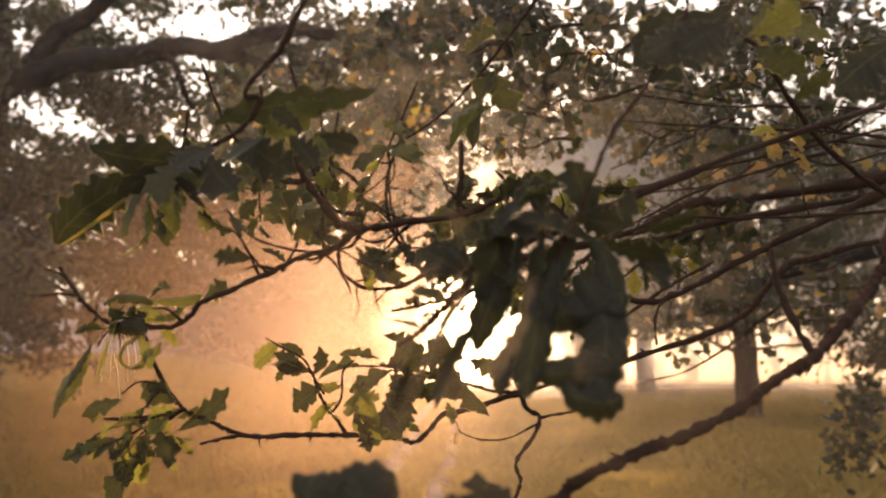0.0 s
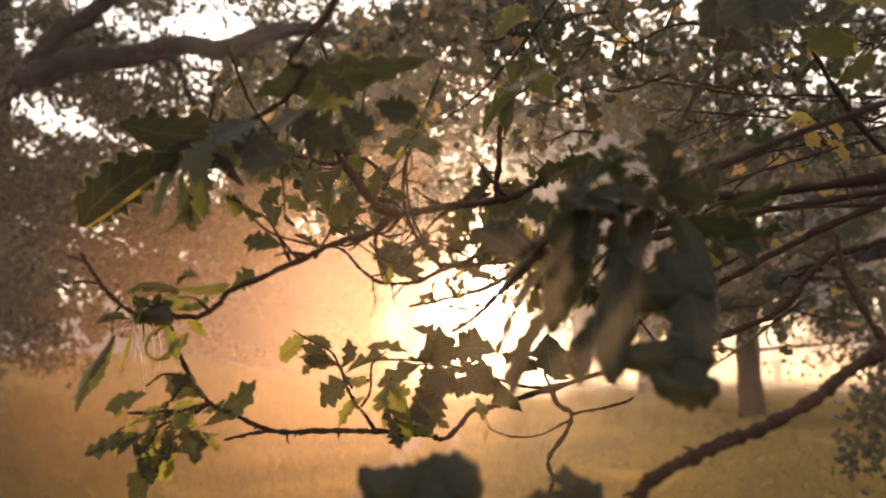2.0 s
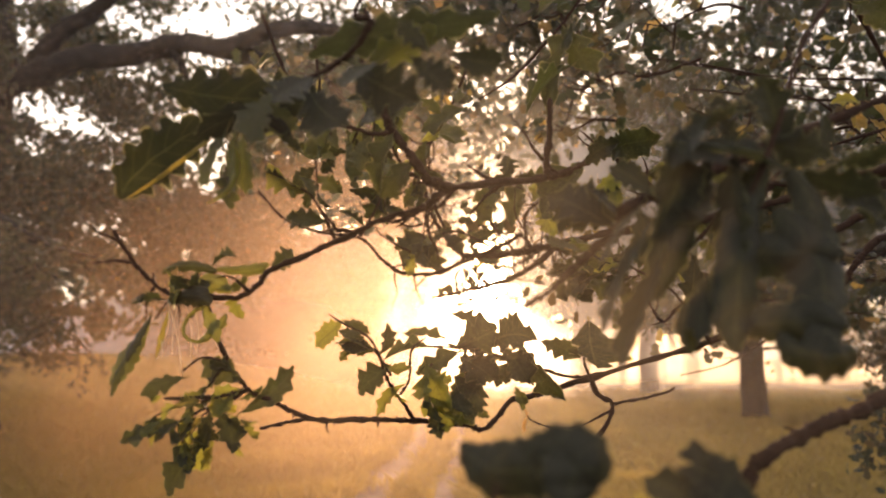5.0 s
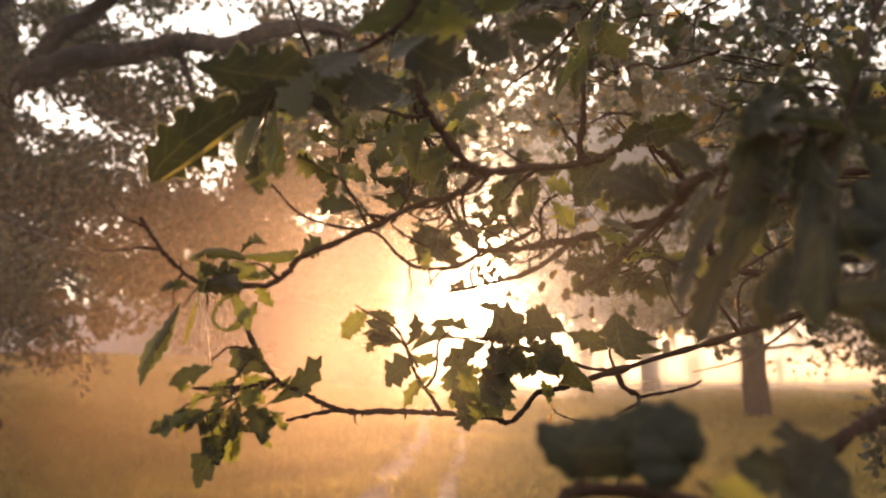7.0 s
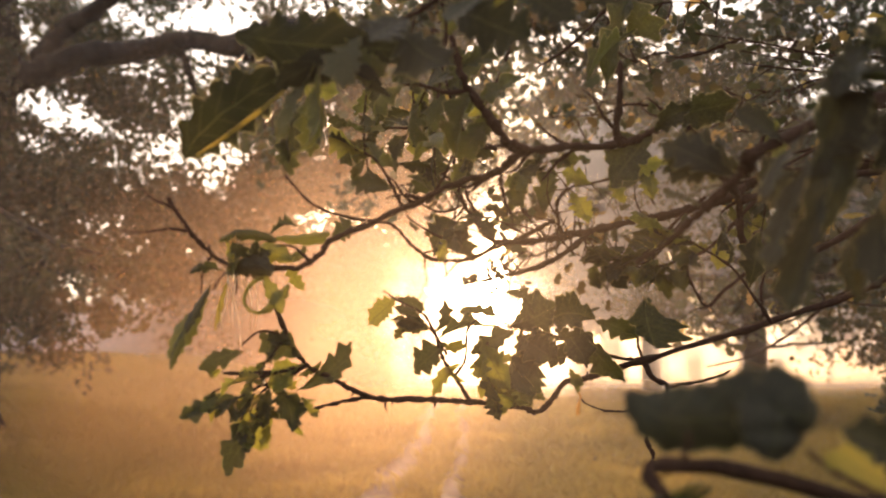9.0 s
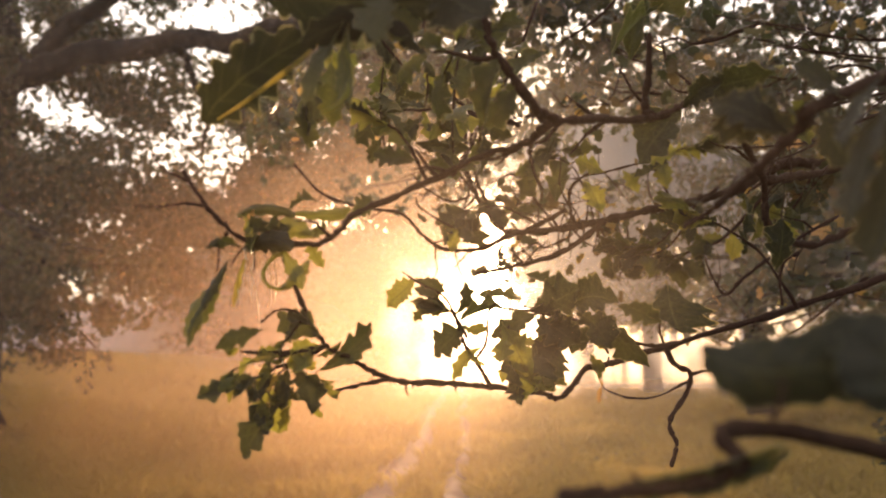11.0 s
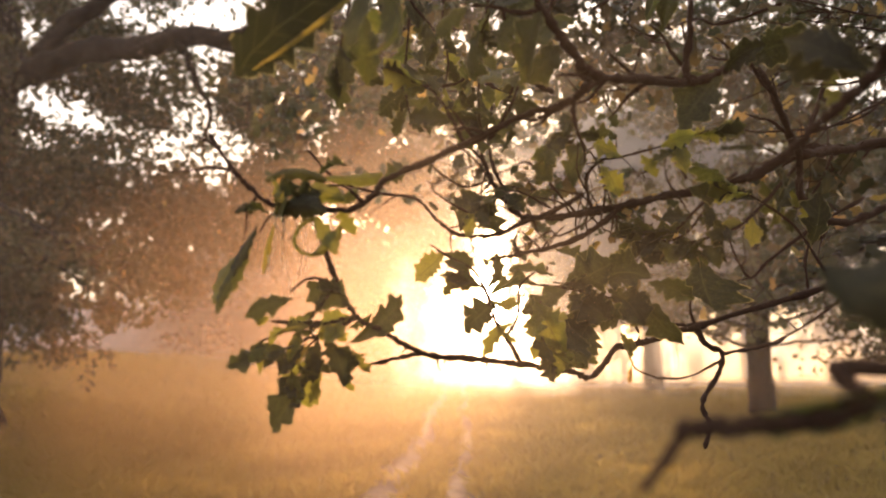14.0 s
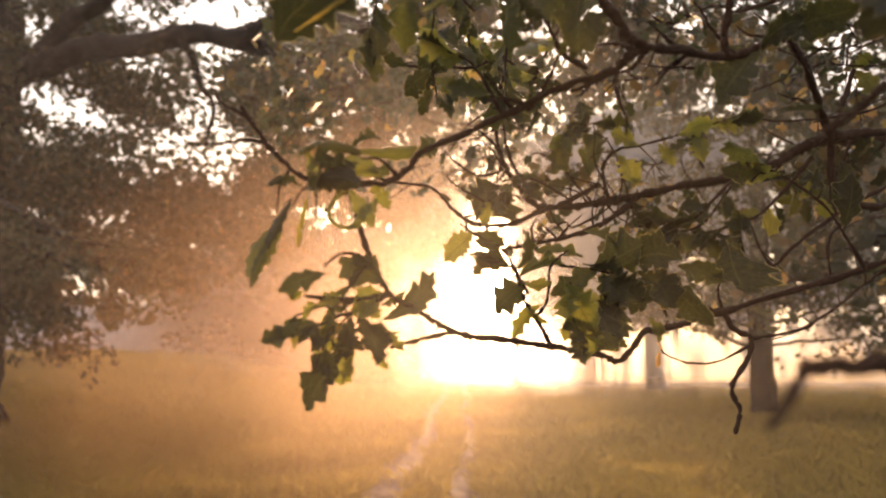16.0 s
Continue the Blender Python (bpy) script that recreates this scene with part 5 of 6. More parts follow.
twig(middle_branch, [(1.734, 2.6, 2.852, 0.0042), (1.481, 2.5, 2.826, 0.0036), (1.117, 2.4, 2.81, 0.0031), (0.799, 2.3, 2.824, 0.0026), (0.544, 2.3, 2.865, 0.002)], 287)
twig(middle_branch, [(1.588, 2.4, 2.651, 0.005), (1.197, 2.3, 2.64, 0.0044), (0.932, 2.2, 2.474, 0.0037), (0.672, 2.2, 2.436, 0.0031), (0.581, 2.2, 2.446, 0.0025)], 288)
twig(middle_branch, [(1.454, 2.2, 2.569, 0.0042), (1.176, 2.1, 2.503, 0.0036), (0.974, 2.1, 2.65, 0.0031), (0.793, 2.1, 2.594, 0.0026), (0.522, 2.1, 2.484, 0.002)], 289)
leaf(middle_branch, (0.161, 2.15, 2.317), (0.182, 2.1, 2.243), 4, 0.45, 1.12)
leaf(middle_branch, (0.219, 2.15, 2.345), (0.12, 2.1, 2.367), 21, 0.33, 0.92)
leaf(middle_branch, (0.332, 2.15, 2.375), (0.413, 2.1, 2.384), 28, 0.41, 0.92)
leaf(middle_branch, (0.275, 2.15, 2.35), (0.295, 2.12, 2.292), 21, 0.33, 0.92)
leaf(middle_branch, (0.119, 2.2, 2.409), (0.057, 2.15, 2.3), 14, 0.2, 0.92)
leaf(middle_branch, (0.02, 2.2, 2.409), (-0.015, 2.15, 2.292), 21, 0.16, 0.82)
leaf(middle_branch, (-0.165, 2.18, 2.234), (-0.234, 2.1, 2.174), 21, 0.041, 1.02)
leaf(middle_branch, (-0.181, 2.18, 2.217), (-0.157, 2.1, 2.142), 21, 0.041, 1.02)
leaf(middle_branch, (-0.136, 2.18, 2.609), (-0.106, 2.1, 2.473), 7, 0.16, 1.02)
leaf(middle_branch, (-0.136, 2.18, 2.606), (-0.18, 2.14, 2.661), 21, 0.16, 0.92)
leaf(middle_branch, (0.053, 2.2, 2.392), (0.105, 2.2, 2.461), 35, 0.082, 0.82)
leaf(middle_branch, (-0.212, 2.2, 2.238), (-0.263, 2.15, 2.201), 28, 0.082, 0.82)
twiglets(middle_branch, [(1.153, 2.5, 2.487, 0.0215), (0.911, 2.42, 2.451, 0.0203), (0.805, 2.38, 2.411, 0.019), (0.669, 2.33, 2.336, 0.0178), (0.528, 2.29, 2.289, 0.0166), (0.359, 2.25, 2.249, 0.0153), (0.222, 2.21, 2.213, 0.0141), (0.08, 2.2, 2.186, 0.0129), (-0.05, 2.2, 2.179, 0.0117), (-0.106, 2.2, 2.222, 0.0104), (-0.151, 2.2, 2.289, 0.0092), (-0.179, 2.19, 2.371, 0.008), (-0.179, 2.18, 2.487, 0.0067), (-0.136, 2.18, 2.609, 0.0055)], 26, 0.28, 789)
twiglets(middle_branch, [(0.221, 2.21, 2.208, 0.0105), (0.146, 2.18, 2.144, 0.0089), (0.053, 2.16, 2.096, 0.0073), (-0.084, 2.14, 2.06, 0.0056), (-0.157, 2.12, 2.044, 0.004)], 6, .2, 894)
twiglets(middle_branch, [(0.145, 2.2, 2.192, 0.006), (0.123, 2.18, 2.251, 0.0054), (0.126, 2.17, 2.301, 0.0048), (0.165, 2.16, 2.337, 0.0042), (0.219, 2.15, 2.345, 0.0036), (0.332, 2.15, 2.375, 0.003)], 6, .2, 895)
twiglets(middle_branch, [(0.114, 2.2, 2.244, 0.0075), (0.009, 2.19, 2.187, 0.007), (-0.06, 2.18, 2.159, 0.0065), (-0.144, 2.17, 2.121, 0.006), (-0.245, 2.16, 2.119, 0.0055), (-0.311, 2.15, 2.162, 0.005), (-0.371, 2.15, 2.222, 0.0045), (-0.48, 2.15, 2.239, 0.004), (-0.597, 2.14, 2.278, 0.0035), (-0.681, 2.13, 2.365, 0.003)], 6, .2, 899)
twiglets(middle_branch, [(0.746, 1.9, 2.165, 0.005), (0.59, 1.85, 2.083, 0.0044), (0.452, 1.8, 1.994, 0.0038), (0.411, 1.8, 1.956, 0.0032), (0.382, 1.8, 1.994, 0.0026), (0.366, 1.8, 2.046, 0.002)], 6, .2, 895)
twiglets(middle_branch, [(1.478, 3, 2.139, 0.008), (1.314, 3, 2.025, 0.0067), (1.193, 3, 1.935, 0.0055), (1.03, 3, 1.846, 0.0043), (0.848, 3, 1.802, 0.003)], 6, .2, 894)
twiglets(middle_branch, [(1.734, 2.6, 2.852, 0.0042), (1.481, 2.5, 2.826, 0.0036), (1.117, 2.4, 2.81, 0.0031), (0.799, 2.3, 2.824, 0.0026), (0.544, 2.3, 2.865, 0.002)], 6, .2, 894)
twiglets(middle_branch, [(1.588, 2.4, 2.651, 0.005), (1.197, 2.3, 2.64, 0.0044), (0.932, 2.2, 2.474, 0.0037), (0.672, 2.2, 2.436, 0.0031), (0.581, 2.2, 2.446, 0.0025)], 6, .2, 894)
twiglets(middle_branch, [(1.454, 2.2, 2.569, 0.0042), (1.176, 2.1, 2.503, 0.0036), (0.974, 2.1, 2.65, 0.0031), (0.793, 2.1, 2.594, 0.0026), (0.522, 2.1, 2.484, 0.002)], 6, .2, 894)
sprig(middle_branch, [(0.612, 2.3, 2.338, 0.006), (0.483, 2.2, 2.243, 0.0048), (0.346, 2.1, 2.124, 0.0036), (0.267, 2.1, 2.109, 0.0024)], 12, 0.09, 0.06, 290)
sprig(middle_branch, [(0.419, 2.2, 2.294, 0.004), (0.389, 2.2, 2.363, 0.0032), (0.425, 2.2, 2.415, 0.0024), (0.528, 2.2, 2.45, 0.0016)], 10, 0.085, 0.24, 291)
sprig(middle_branch, [(0.859, 2.4, 2.402, 0.007), (0.675, 2.3, 2.231, 0.0056), (0.543, 2.2, 2.142, 0.0042), (0.376, 2.2, 2.092, 0.0028)], 14, 0.09, 0.06, 292)
sprig(middle_branch, [(0.972, 2.4, 2.44, 0.006), (0.928, 2.4, 2.346, 0.0048), (0.847, 2.4, 2.252, 0.0036), (0.777, 2.4, 2.289, 0.0024)], 12, 0.09, 0.21, 293)
sprig(middle_branch, [(0.096, 2.2, 2.189, 0.004), (0.017, 2.2, 2.289, 0.0032), (0.02, 2.2, 2.391, 0.0024), (0.12, 2.2, 2.435, 0.0016)], 10, 0.085, 0.18, 294)
sprig(middle_branch, [(0.549, 2.3, 2.283, 0.005), (0.418, 2.2, 2.14, 0.004), (0.335, 2.2, 2.107, 0.003), (0.209, 2.15, 2.113, 0.002)], 12, 0.085, 0.12, 295)
sprig(middle_branch, [(0.027, 2.2, 2.201, 0.004), (-0.077, 2.15, 2.243, 0.0032), (-0.145, 2.1, 2.217, 0.0024), (-0.21, 2.1, 2.167, 0.0016)], 12, 0.07, 0.03, 296)

near_branch = bough([(2.5, 1.9, 2.5, 0.05), (1.4, 1.35, 2.35, 0.02), (0.713, 1, 2.127, 0.0078), (0.593, 0.92, 2.031, 0.0075), (0.552, 0.9, 1.987, 0.0073), (0.484, 0.86, 1.931, 0.007), (0.431, 0.83, 1.897, 0.0068), (0.387, 0.81, 1.879, 0.0065), (0.309, 0.769, 1.84, 0.0063), (0.24, 0.73, 1.822, 0.006), (0.171, 0.69, 1.804, 0.0058), (0.12, 0.655, 1.79, 0.0055), (0.11, 0.65, 1.782, 0.0053), (0.101, 0.645, 1.769, 0.005)], 297)
twig(near_branch, [(0.441, 0.835, 1.902, 0.005), (0.43, 0.86, 1.952, 0.0043), (0.425, 0.88, 1.996, 0.0037), (0.431, 0.9, 2.043, 0.003)], 299)
twiglets(near_branch, [(0.713, 1, 2.127, 0.0078), (0.593, 0.92, 2.031, 0.0075), (0.552, 0.9, 1.987, 0.0073), (0.484, 0.86, 1.931, 0.007), (0.431, 0.83, 1.897, 0.0068), (0.387, 0.81, 1.879, 0.0065), (0.309, 0.769, 1.84, 0.0063), (0.24, 0.73, 1.822, 0.006), (0.171, 0.69, 1.804, 0.0058), (0.12, 0.655, 1.79, 0.0055), (0.11, 0.65, 1.782, 0.0053), (0.101, 0.645, 1.769, 0.005)], 9, 0.03, 799)

broken_branch = bough([(2.5, 1.9, 2, 0.03), (1.2, 0.95, 1.75, 0.016), (0.4, 0.66, 1.69, 0.006), (-0.044, 0.6, 1.765, 0.0046), (-0.092, 0.56, 1.752, 0.0044), (-0.116, 0.55, 1.746, 0.0042), (-0.142, 0.54, 1.744, 0.004), (-0.168, 0.53, 1.743, 0.0038), (-0.191, 0.525, 1.743, 0.0036)], 300)
twig(broken_branch, [(-0.189, 0.525, 1.743, 0.0026), (-0.197, 0.52, 1.734, 0.0023), (-0.203, 0.515, 1.729, 0.0021), (-0.212, 0.51, 1.721, 0.0018)], 302)
leaf(broken_branch, (-0.175, 0.53, 1.743), (-0.065, 0.57, 1.762), 35, 0.16, 0.3, True)
leaf(broken_branch, (-0.146, 0.54, 1.743), (-0.05, 0.57, 1.751), 25, 0.082, 0.3, True)
twiglets(broken_branch, [(-0.044, 0.6, 1.765, 0.0046), (-0.092, 0.56, 1.752, 0.0044), (-0.116, 0.55, 1.746, 0.0042), (-0.142, 0.54, 1.744, 0.004), (-0.168, 0.53, 1.743, 0.0038), (-0.191, 0.525, 1.743, 0.0036)], 4, 0.012, 802)

bottom_branch = bough([(2.5, 1.9, 1.8, 0.03), (1.2, 0.7, 1.7, 0.012), (0.5, 0.48, 1.69, 0.006), (0.014, 0.47, 1.754, 0.002), (-0.001, 0.49, 1.764, 0.0017), (-0.018, 0.505, 1.774, 0.0015), (-0.032, 0.515, 1.786, 0.0012)], 303)
# values of -0.2 from here on put the near leaves' shade into their colour
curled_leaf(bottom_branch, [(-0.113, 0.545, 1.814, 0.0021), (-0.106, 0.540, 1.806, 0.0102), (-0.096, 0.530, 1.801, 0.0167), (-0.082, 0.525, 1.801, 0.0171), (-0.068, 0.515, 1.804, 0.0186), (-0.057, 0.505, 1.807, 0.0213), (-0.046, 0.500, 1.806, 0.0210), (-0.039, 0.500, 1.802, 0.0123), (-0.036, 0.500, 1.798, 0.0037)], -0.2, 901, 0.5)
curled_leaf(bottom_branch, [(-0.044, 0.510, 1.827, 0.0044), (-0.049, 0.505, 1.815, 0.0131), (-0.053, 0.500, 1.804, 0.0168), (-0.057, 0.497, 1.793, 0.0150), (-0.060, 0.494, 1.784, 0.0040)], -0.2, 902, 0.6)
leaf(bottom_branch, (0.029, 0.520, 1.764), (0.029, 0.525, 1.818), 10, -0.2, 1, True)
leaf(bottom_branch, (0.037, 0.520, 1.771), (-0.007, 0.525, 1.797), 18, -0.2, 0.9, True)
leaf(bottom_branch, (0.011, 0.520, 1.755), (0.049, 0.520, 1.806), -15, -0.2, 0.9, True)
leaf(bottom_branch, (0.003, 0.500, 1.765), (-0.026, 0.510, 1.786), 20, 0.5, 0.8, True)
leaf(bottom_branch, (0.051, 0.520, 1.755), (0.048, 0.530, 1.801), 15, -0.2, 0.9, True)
twig(bottom_branch, [(-0.095, 0.500, 1.797, 0.0012), (-0.097, 0.500, 1.788, 0.0014), (-0.100, 0.500, 1.783, 0.0014), (-0.102, 0.500, 1.778, 0.0011)], 905)

dark_branch = bough([(2.5, 1.9, 3.1, 0.04), (1.3, 1.2, 2.85, 0.006), (0.345, 0.75, 2.419, 0.0026), (0.259, 0.69, 2.266, 0.0025), (0.204, 0.65, 2.173, 0.0023), (0.158, 0.62, 2.108, 0.0022), (0.128, 0.6, 2.046, 0.002), (0.105, 0.59, 1.999, 0.0019), (0.085, 0.587, 1.964, 0.0017), (0.069, 0.585, 1.935, 0.0016)], 304)
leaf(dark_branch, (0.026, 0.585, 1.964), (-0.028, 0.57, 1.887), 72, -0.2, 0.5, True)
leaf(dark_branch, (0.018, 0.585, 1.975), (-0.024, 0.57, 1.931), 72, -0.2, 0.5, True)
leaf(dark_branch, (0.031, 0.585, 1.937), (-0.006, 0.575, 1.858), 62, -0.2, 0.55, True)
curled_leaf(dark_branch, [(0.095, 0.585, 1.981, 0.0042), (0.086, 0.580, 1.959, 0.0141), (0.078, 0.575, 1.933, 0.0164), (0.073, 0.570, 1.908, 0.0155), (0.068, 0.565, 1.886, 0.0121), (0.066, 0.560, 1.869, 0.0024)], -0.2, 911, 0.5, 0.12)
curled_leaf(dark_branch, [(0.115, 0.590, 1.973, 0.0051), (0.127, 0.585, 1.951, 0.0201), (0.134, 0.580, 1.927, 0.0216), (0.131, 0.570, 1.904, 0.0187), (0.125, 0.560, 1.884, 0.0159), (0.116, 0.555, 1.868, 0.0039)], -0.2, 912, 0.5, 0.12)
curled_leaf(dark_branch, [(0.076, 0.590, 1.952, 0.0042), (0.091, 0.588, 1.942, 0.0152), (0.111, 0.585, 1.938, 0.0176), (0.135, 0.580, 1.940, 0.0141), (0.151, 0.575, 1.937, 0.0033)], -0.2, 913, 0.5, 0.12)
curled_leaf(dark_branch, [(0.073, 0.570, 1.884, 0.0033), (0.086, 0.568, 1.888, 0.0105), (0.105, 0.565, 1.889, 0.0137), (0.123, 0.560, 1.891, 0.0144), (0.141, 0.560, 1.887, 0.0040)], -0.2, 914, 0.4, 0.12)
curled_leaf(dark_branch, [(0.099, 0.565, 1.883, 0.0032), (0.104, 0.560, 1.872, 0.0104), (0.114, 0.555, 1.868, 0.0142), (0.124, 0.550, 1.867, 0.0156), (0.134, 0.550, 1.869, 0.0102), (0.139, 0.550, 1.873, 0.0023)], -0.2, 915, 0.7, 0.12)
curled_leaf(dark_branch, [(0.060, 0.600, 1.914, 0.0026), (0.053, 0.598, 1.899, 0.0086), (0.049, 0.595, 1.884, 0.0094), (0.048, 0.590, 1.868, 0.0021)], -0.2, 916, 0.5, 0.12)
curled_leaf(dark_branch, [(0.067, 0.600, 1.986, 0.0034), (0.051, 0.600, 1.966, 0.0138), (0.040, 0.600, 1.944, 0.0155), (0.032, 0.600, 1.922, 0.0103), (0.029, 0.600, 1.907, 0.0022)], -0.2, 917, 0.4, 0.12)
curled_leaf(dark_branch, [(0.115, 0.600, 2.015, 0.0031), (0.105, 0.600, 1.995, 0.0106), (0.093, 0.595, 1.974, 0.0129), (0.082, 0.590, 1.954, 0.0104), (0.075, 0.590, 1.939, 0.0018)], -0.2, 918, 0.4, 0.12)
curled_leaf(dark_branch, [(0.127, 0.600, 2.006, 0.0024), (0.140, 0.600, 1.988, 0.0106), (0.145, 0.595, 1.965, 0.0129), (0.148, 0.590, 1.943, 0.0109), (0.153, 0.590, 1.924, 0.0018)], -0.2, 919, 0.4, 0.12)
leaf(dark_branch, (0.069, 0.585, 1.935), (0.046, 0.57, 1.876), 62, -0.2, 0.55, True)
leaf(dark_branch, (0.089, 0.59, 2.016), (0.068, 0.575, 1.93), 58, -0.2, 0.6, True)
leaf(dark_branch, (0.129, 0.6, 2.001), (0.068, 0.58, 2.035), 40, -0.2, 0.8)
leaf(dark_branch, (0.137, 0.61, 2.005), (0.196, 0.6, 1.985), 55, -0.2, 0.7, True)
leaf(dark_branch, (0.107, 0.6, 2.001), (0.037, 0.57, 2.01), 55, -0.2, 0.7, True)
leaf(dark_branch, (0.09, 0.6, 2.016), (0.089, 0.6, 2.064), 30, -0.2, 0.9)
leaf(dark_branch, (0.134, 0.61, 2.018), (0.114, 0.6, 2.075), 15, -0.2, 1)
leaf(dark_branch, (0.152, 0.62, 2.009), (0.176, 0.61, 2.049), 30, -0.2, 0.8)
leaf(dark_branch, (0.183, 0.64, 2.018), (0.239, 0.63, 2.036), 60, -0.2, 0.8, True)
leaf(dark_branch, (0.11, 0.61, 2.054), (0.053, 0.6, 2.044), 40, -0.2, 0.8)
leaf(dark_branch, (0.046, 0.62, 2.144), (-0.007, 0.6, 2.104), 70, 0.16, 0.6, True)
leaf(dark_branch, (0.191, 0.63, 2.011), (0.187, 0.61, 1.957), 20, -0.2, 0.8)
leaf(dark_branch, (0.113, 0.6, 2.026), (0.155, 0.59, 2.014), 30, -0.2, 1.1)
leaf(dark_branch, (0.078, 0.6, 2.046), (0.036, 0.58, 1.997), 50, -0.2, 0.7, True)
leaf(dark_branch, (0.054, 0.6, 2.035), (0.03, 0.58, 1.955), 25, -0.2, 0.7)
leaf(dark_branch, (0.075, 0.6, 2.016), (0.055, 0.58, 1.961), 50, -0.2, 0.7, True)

top_branch = bough([(2.5, 1.9, 3.2, 0.05), (1.2, 1, 2.75, 0.016), (0.1, 0.7, 2.5, 0.006), (-0.181, 0.68, 2.203, 0.0034), (-0.191, 0.69, 2.166, 0.0031), (-0.211, 0.7, 2.14, 0.0028), (-0.257, 0.74, 2.132, 0.0026), (-0.318, 0.78, 2.126, 0.0023), (-0.373, 0.82, 2.112, 0.002)], 305)
leaf(top_branch, (-0.288, 0.74, 2.12), (-0.303, 0.72, 2.061), 10, 0.2, 0.9, True)
leaf(top_branch, (-0.332, 0.77, 2.104), (-0.325, 0.76, 2.021), 60, 0.25, 0.8, True)
leaf(top_branch, (-0.337, 0.77, 2.104), (-0.376, 0.8, 2.039), 50, 0.12, 0.7, True)
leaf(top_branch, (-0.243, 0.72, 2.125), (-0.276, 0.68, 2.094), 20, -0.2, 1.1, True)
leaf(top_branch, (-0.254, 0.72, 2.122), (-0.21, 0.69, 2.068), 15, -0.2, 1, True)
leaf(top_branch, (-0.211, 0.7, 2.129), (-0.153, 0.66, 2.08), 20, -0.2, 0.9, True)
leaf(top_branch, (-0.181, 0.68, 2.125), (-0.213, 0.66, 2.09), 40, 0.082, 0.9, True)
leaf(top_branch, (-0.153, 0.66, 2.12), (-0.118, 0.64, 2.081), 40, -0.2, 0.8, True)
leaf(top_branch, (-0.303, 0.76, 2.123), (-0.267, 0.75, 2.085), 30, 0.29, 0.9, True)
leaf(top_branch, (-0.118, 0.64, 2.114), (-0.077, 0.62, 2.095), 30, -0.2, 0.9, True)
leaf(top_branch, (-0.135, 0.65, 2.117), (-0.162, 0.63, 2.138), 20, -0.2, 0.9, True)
# two added strips: papery leaf rims, their highlight put into a paler colour
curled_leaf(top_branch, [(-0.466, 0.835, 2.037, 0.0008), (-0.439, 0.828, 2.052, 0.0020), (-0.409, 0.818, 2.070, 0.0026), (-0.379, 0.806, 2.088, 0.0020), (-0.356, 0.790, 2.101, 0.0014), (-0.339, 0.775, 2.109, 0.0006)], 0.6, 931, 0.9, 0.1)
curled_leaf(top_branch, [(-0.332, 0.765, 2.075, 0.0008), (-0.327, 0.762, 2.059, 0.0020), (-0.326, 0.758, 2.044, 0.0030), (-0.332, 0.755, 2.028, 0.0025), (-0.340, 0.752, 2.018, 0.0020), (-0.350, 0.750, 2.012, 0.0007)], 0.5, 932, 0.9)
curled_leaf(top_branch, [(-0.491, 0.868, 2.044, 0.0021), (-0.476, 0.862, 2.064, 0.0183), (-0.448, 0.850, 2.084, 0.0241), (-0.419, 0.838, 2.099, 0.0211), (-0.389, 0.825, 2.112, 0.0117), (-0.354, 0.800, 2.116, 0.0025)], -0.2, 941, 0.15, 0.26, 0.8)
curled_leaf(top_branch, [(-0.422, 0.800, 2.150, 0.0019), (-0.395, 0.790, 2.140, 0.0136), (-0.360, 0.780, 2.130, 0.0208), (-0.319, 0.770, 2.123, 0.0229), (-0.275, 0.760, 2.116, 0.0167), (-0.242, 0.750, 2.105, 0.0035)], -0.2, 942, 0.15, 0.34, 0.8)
curled_leaf(top_branch, [(-0.260, 0.760, 2.165, 0.0018), (-0.231, 0.750, 2.174, 0.0094), (-0.189, 0.740, 2.178, 0.0145), (-0.145, 0.730, 2.179, 0.0131), (-0.105, 0.720, 2.182, 0.0084), (-0.071, 0.710, 2.186, 0.0017)], 0.05, 943, 0.15, 0.34, 0.7)
curled_leaf(top_branch, [(-0.197, 0.740, 2.143, 0.0017), (-0.184, 0.735, 2.151, 0.0104), (-0.163, 0.730, 2.161, 0.0137), (-0.143, 0.725, 2.172, 0.0091), (-0.132, 0.720, 2.177, 0.0017)], 0.35, 944, 0.15, 0.3, 0.6)
curled_leaf(top_branch, [(-0.263, 0.750, 2.065, 0.0018), (-0.295, 0.760, 2.096, 0.0083), (-0.330, 0.770, 2.105, 0.0121), (-0.363, 0.775, 2.093, 0.0085), (-0.373, 0.780, 2.082, 0.0018)], -0.1, 945, 0.15, 0.34, -0.7)

slanting_branch = bough([(2.5, 1.9, 2.7, 0.05), (1.2, 1.2, 2.45, 0.007), (0.5, 0.85, 2.2, 0.0042), (0.078, 0.71, 2.017, 0.0052), (0.036, 0.71, 1.987, 0.0044), (0.001, 0.73, 1.953, 0.0037), (-0.025, 0.745, 1.929, 0.0029), (-0.047, 0.752, 1.914, 0.0022)], 306)
leaf(slanting_branch, (0.037, 0.72, 1.987), (-0.023, 0.74, 1.997), 8, -0.2, 1.35, True)
leaf(slanting_branch, (0.028, 0.72, 1.982), (-0.026, 0.72, 2.019), 15, -0.2, 1.1, True)
leaf(slanting_branch, (0.01, 0.73, 1.958), (-0.033, 0.72, 1.971), 60, 0.082, 0.8, True)
leaf(slanting_branch, (0.061, 0.7, 2.008), (0.02, 0.69, 2.032), 15, -0.2, 1, True)
leaf(slanting_branch, (0.048, 0.7, 1.997), (0.062, 0.69, 1.945), 20, -0.2, 1, True)
leaf(slanting_branch, (-0.023, 0.75, 1.932), (-0.061, 0.78, 1.949), 65, -0.2, 0.7, True)
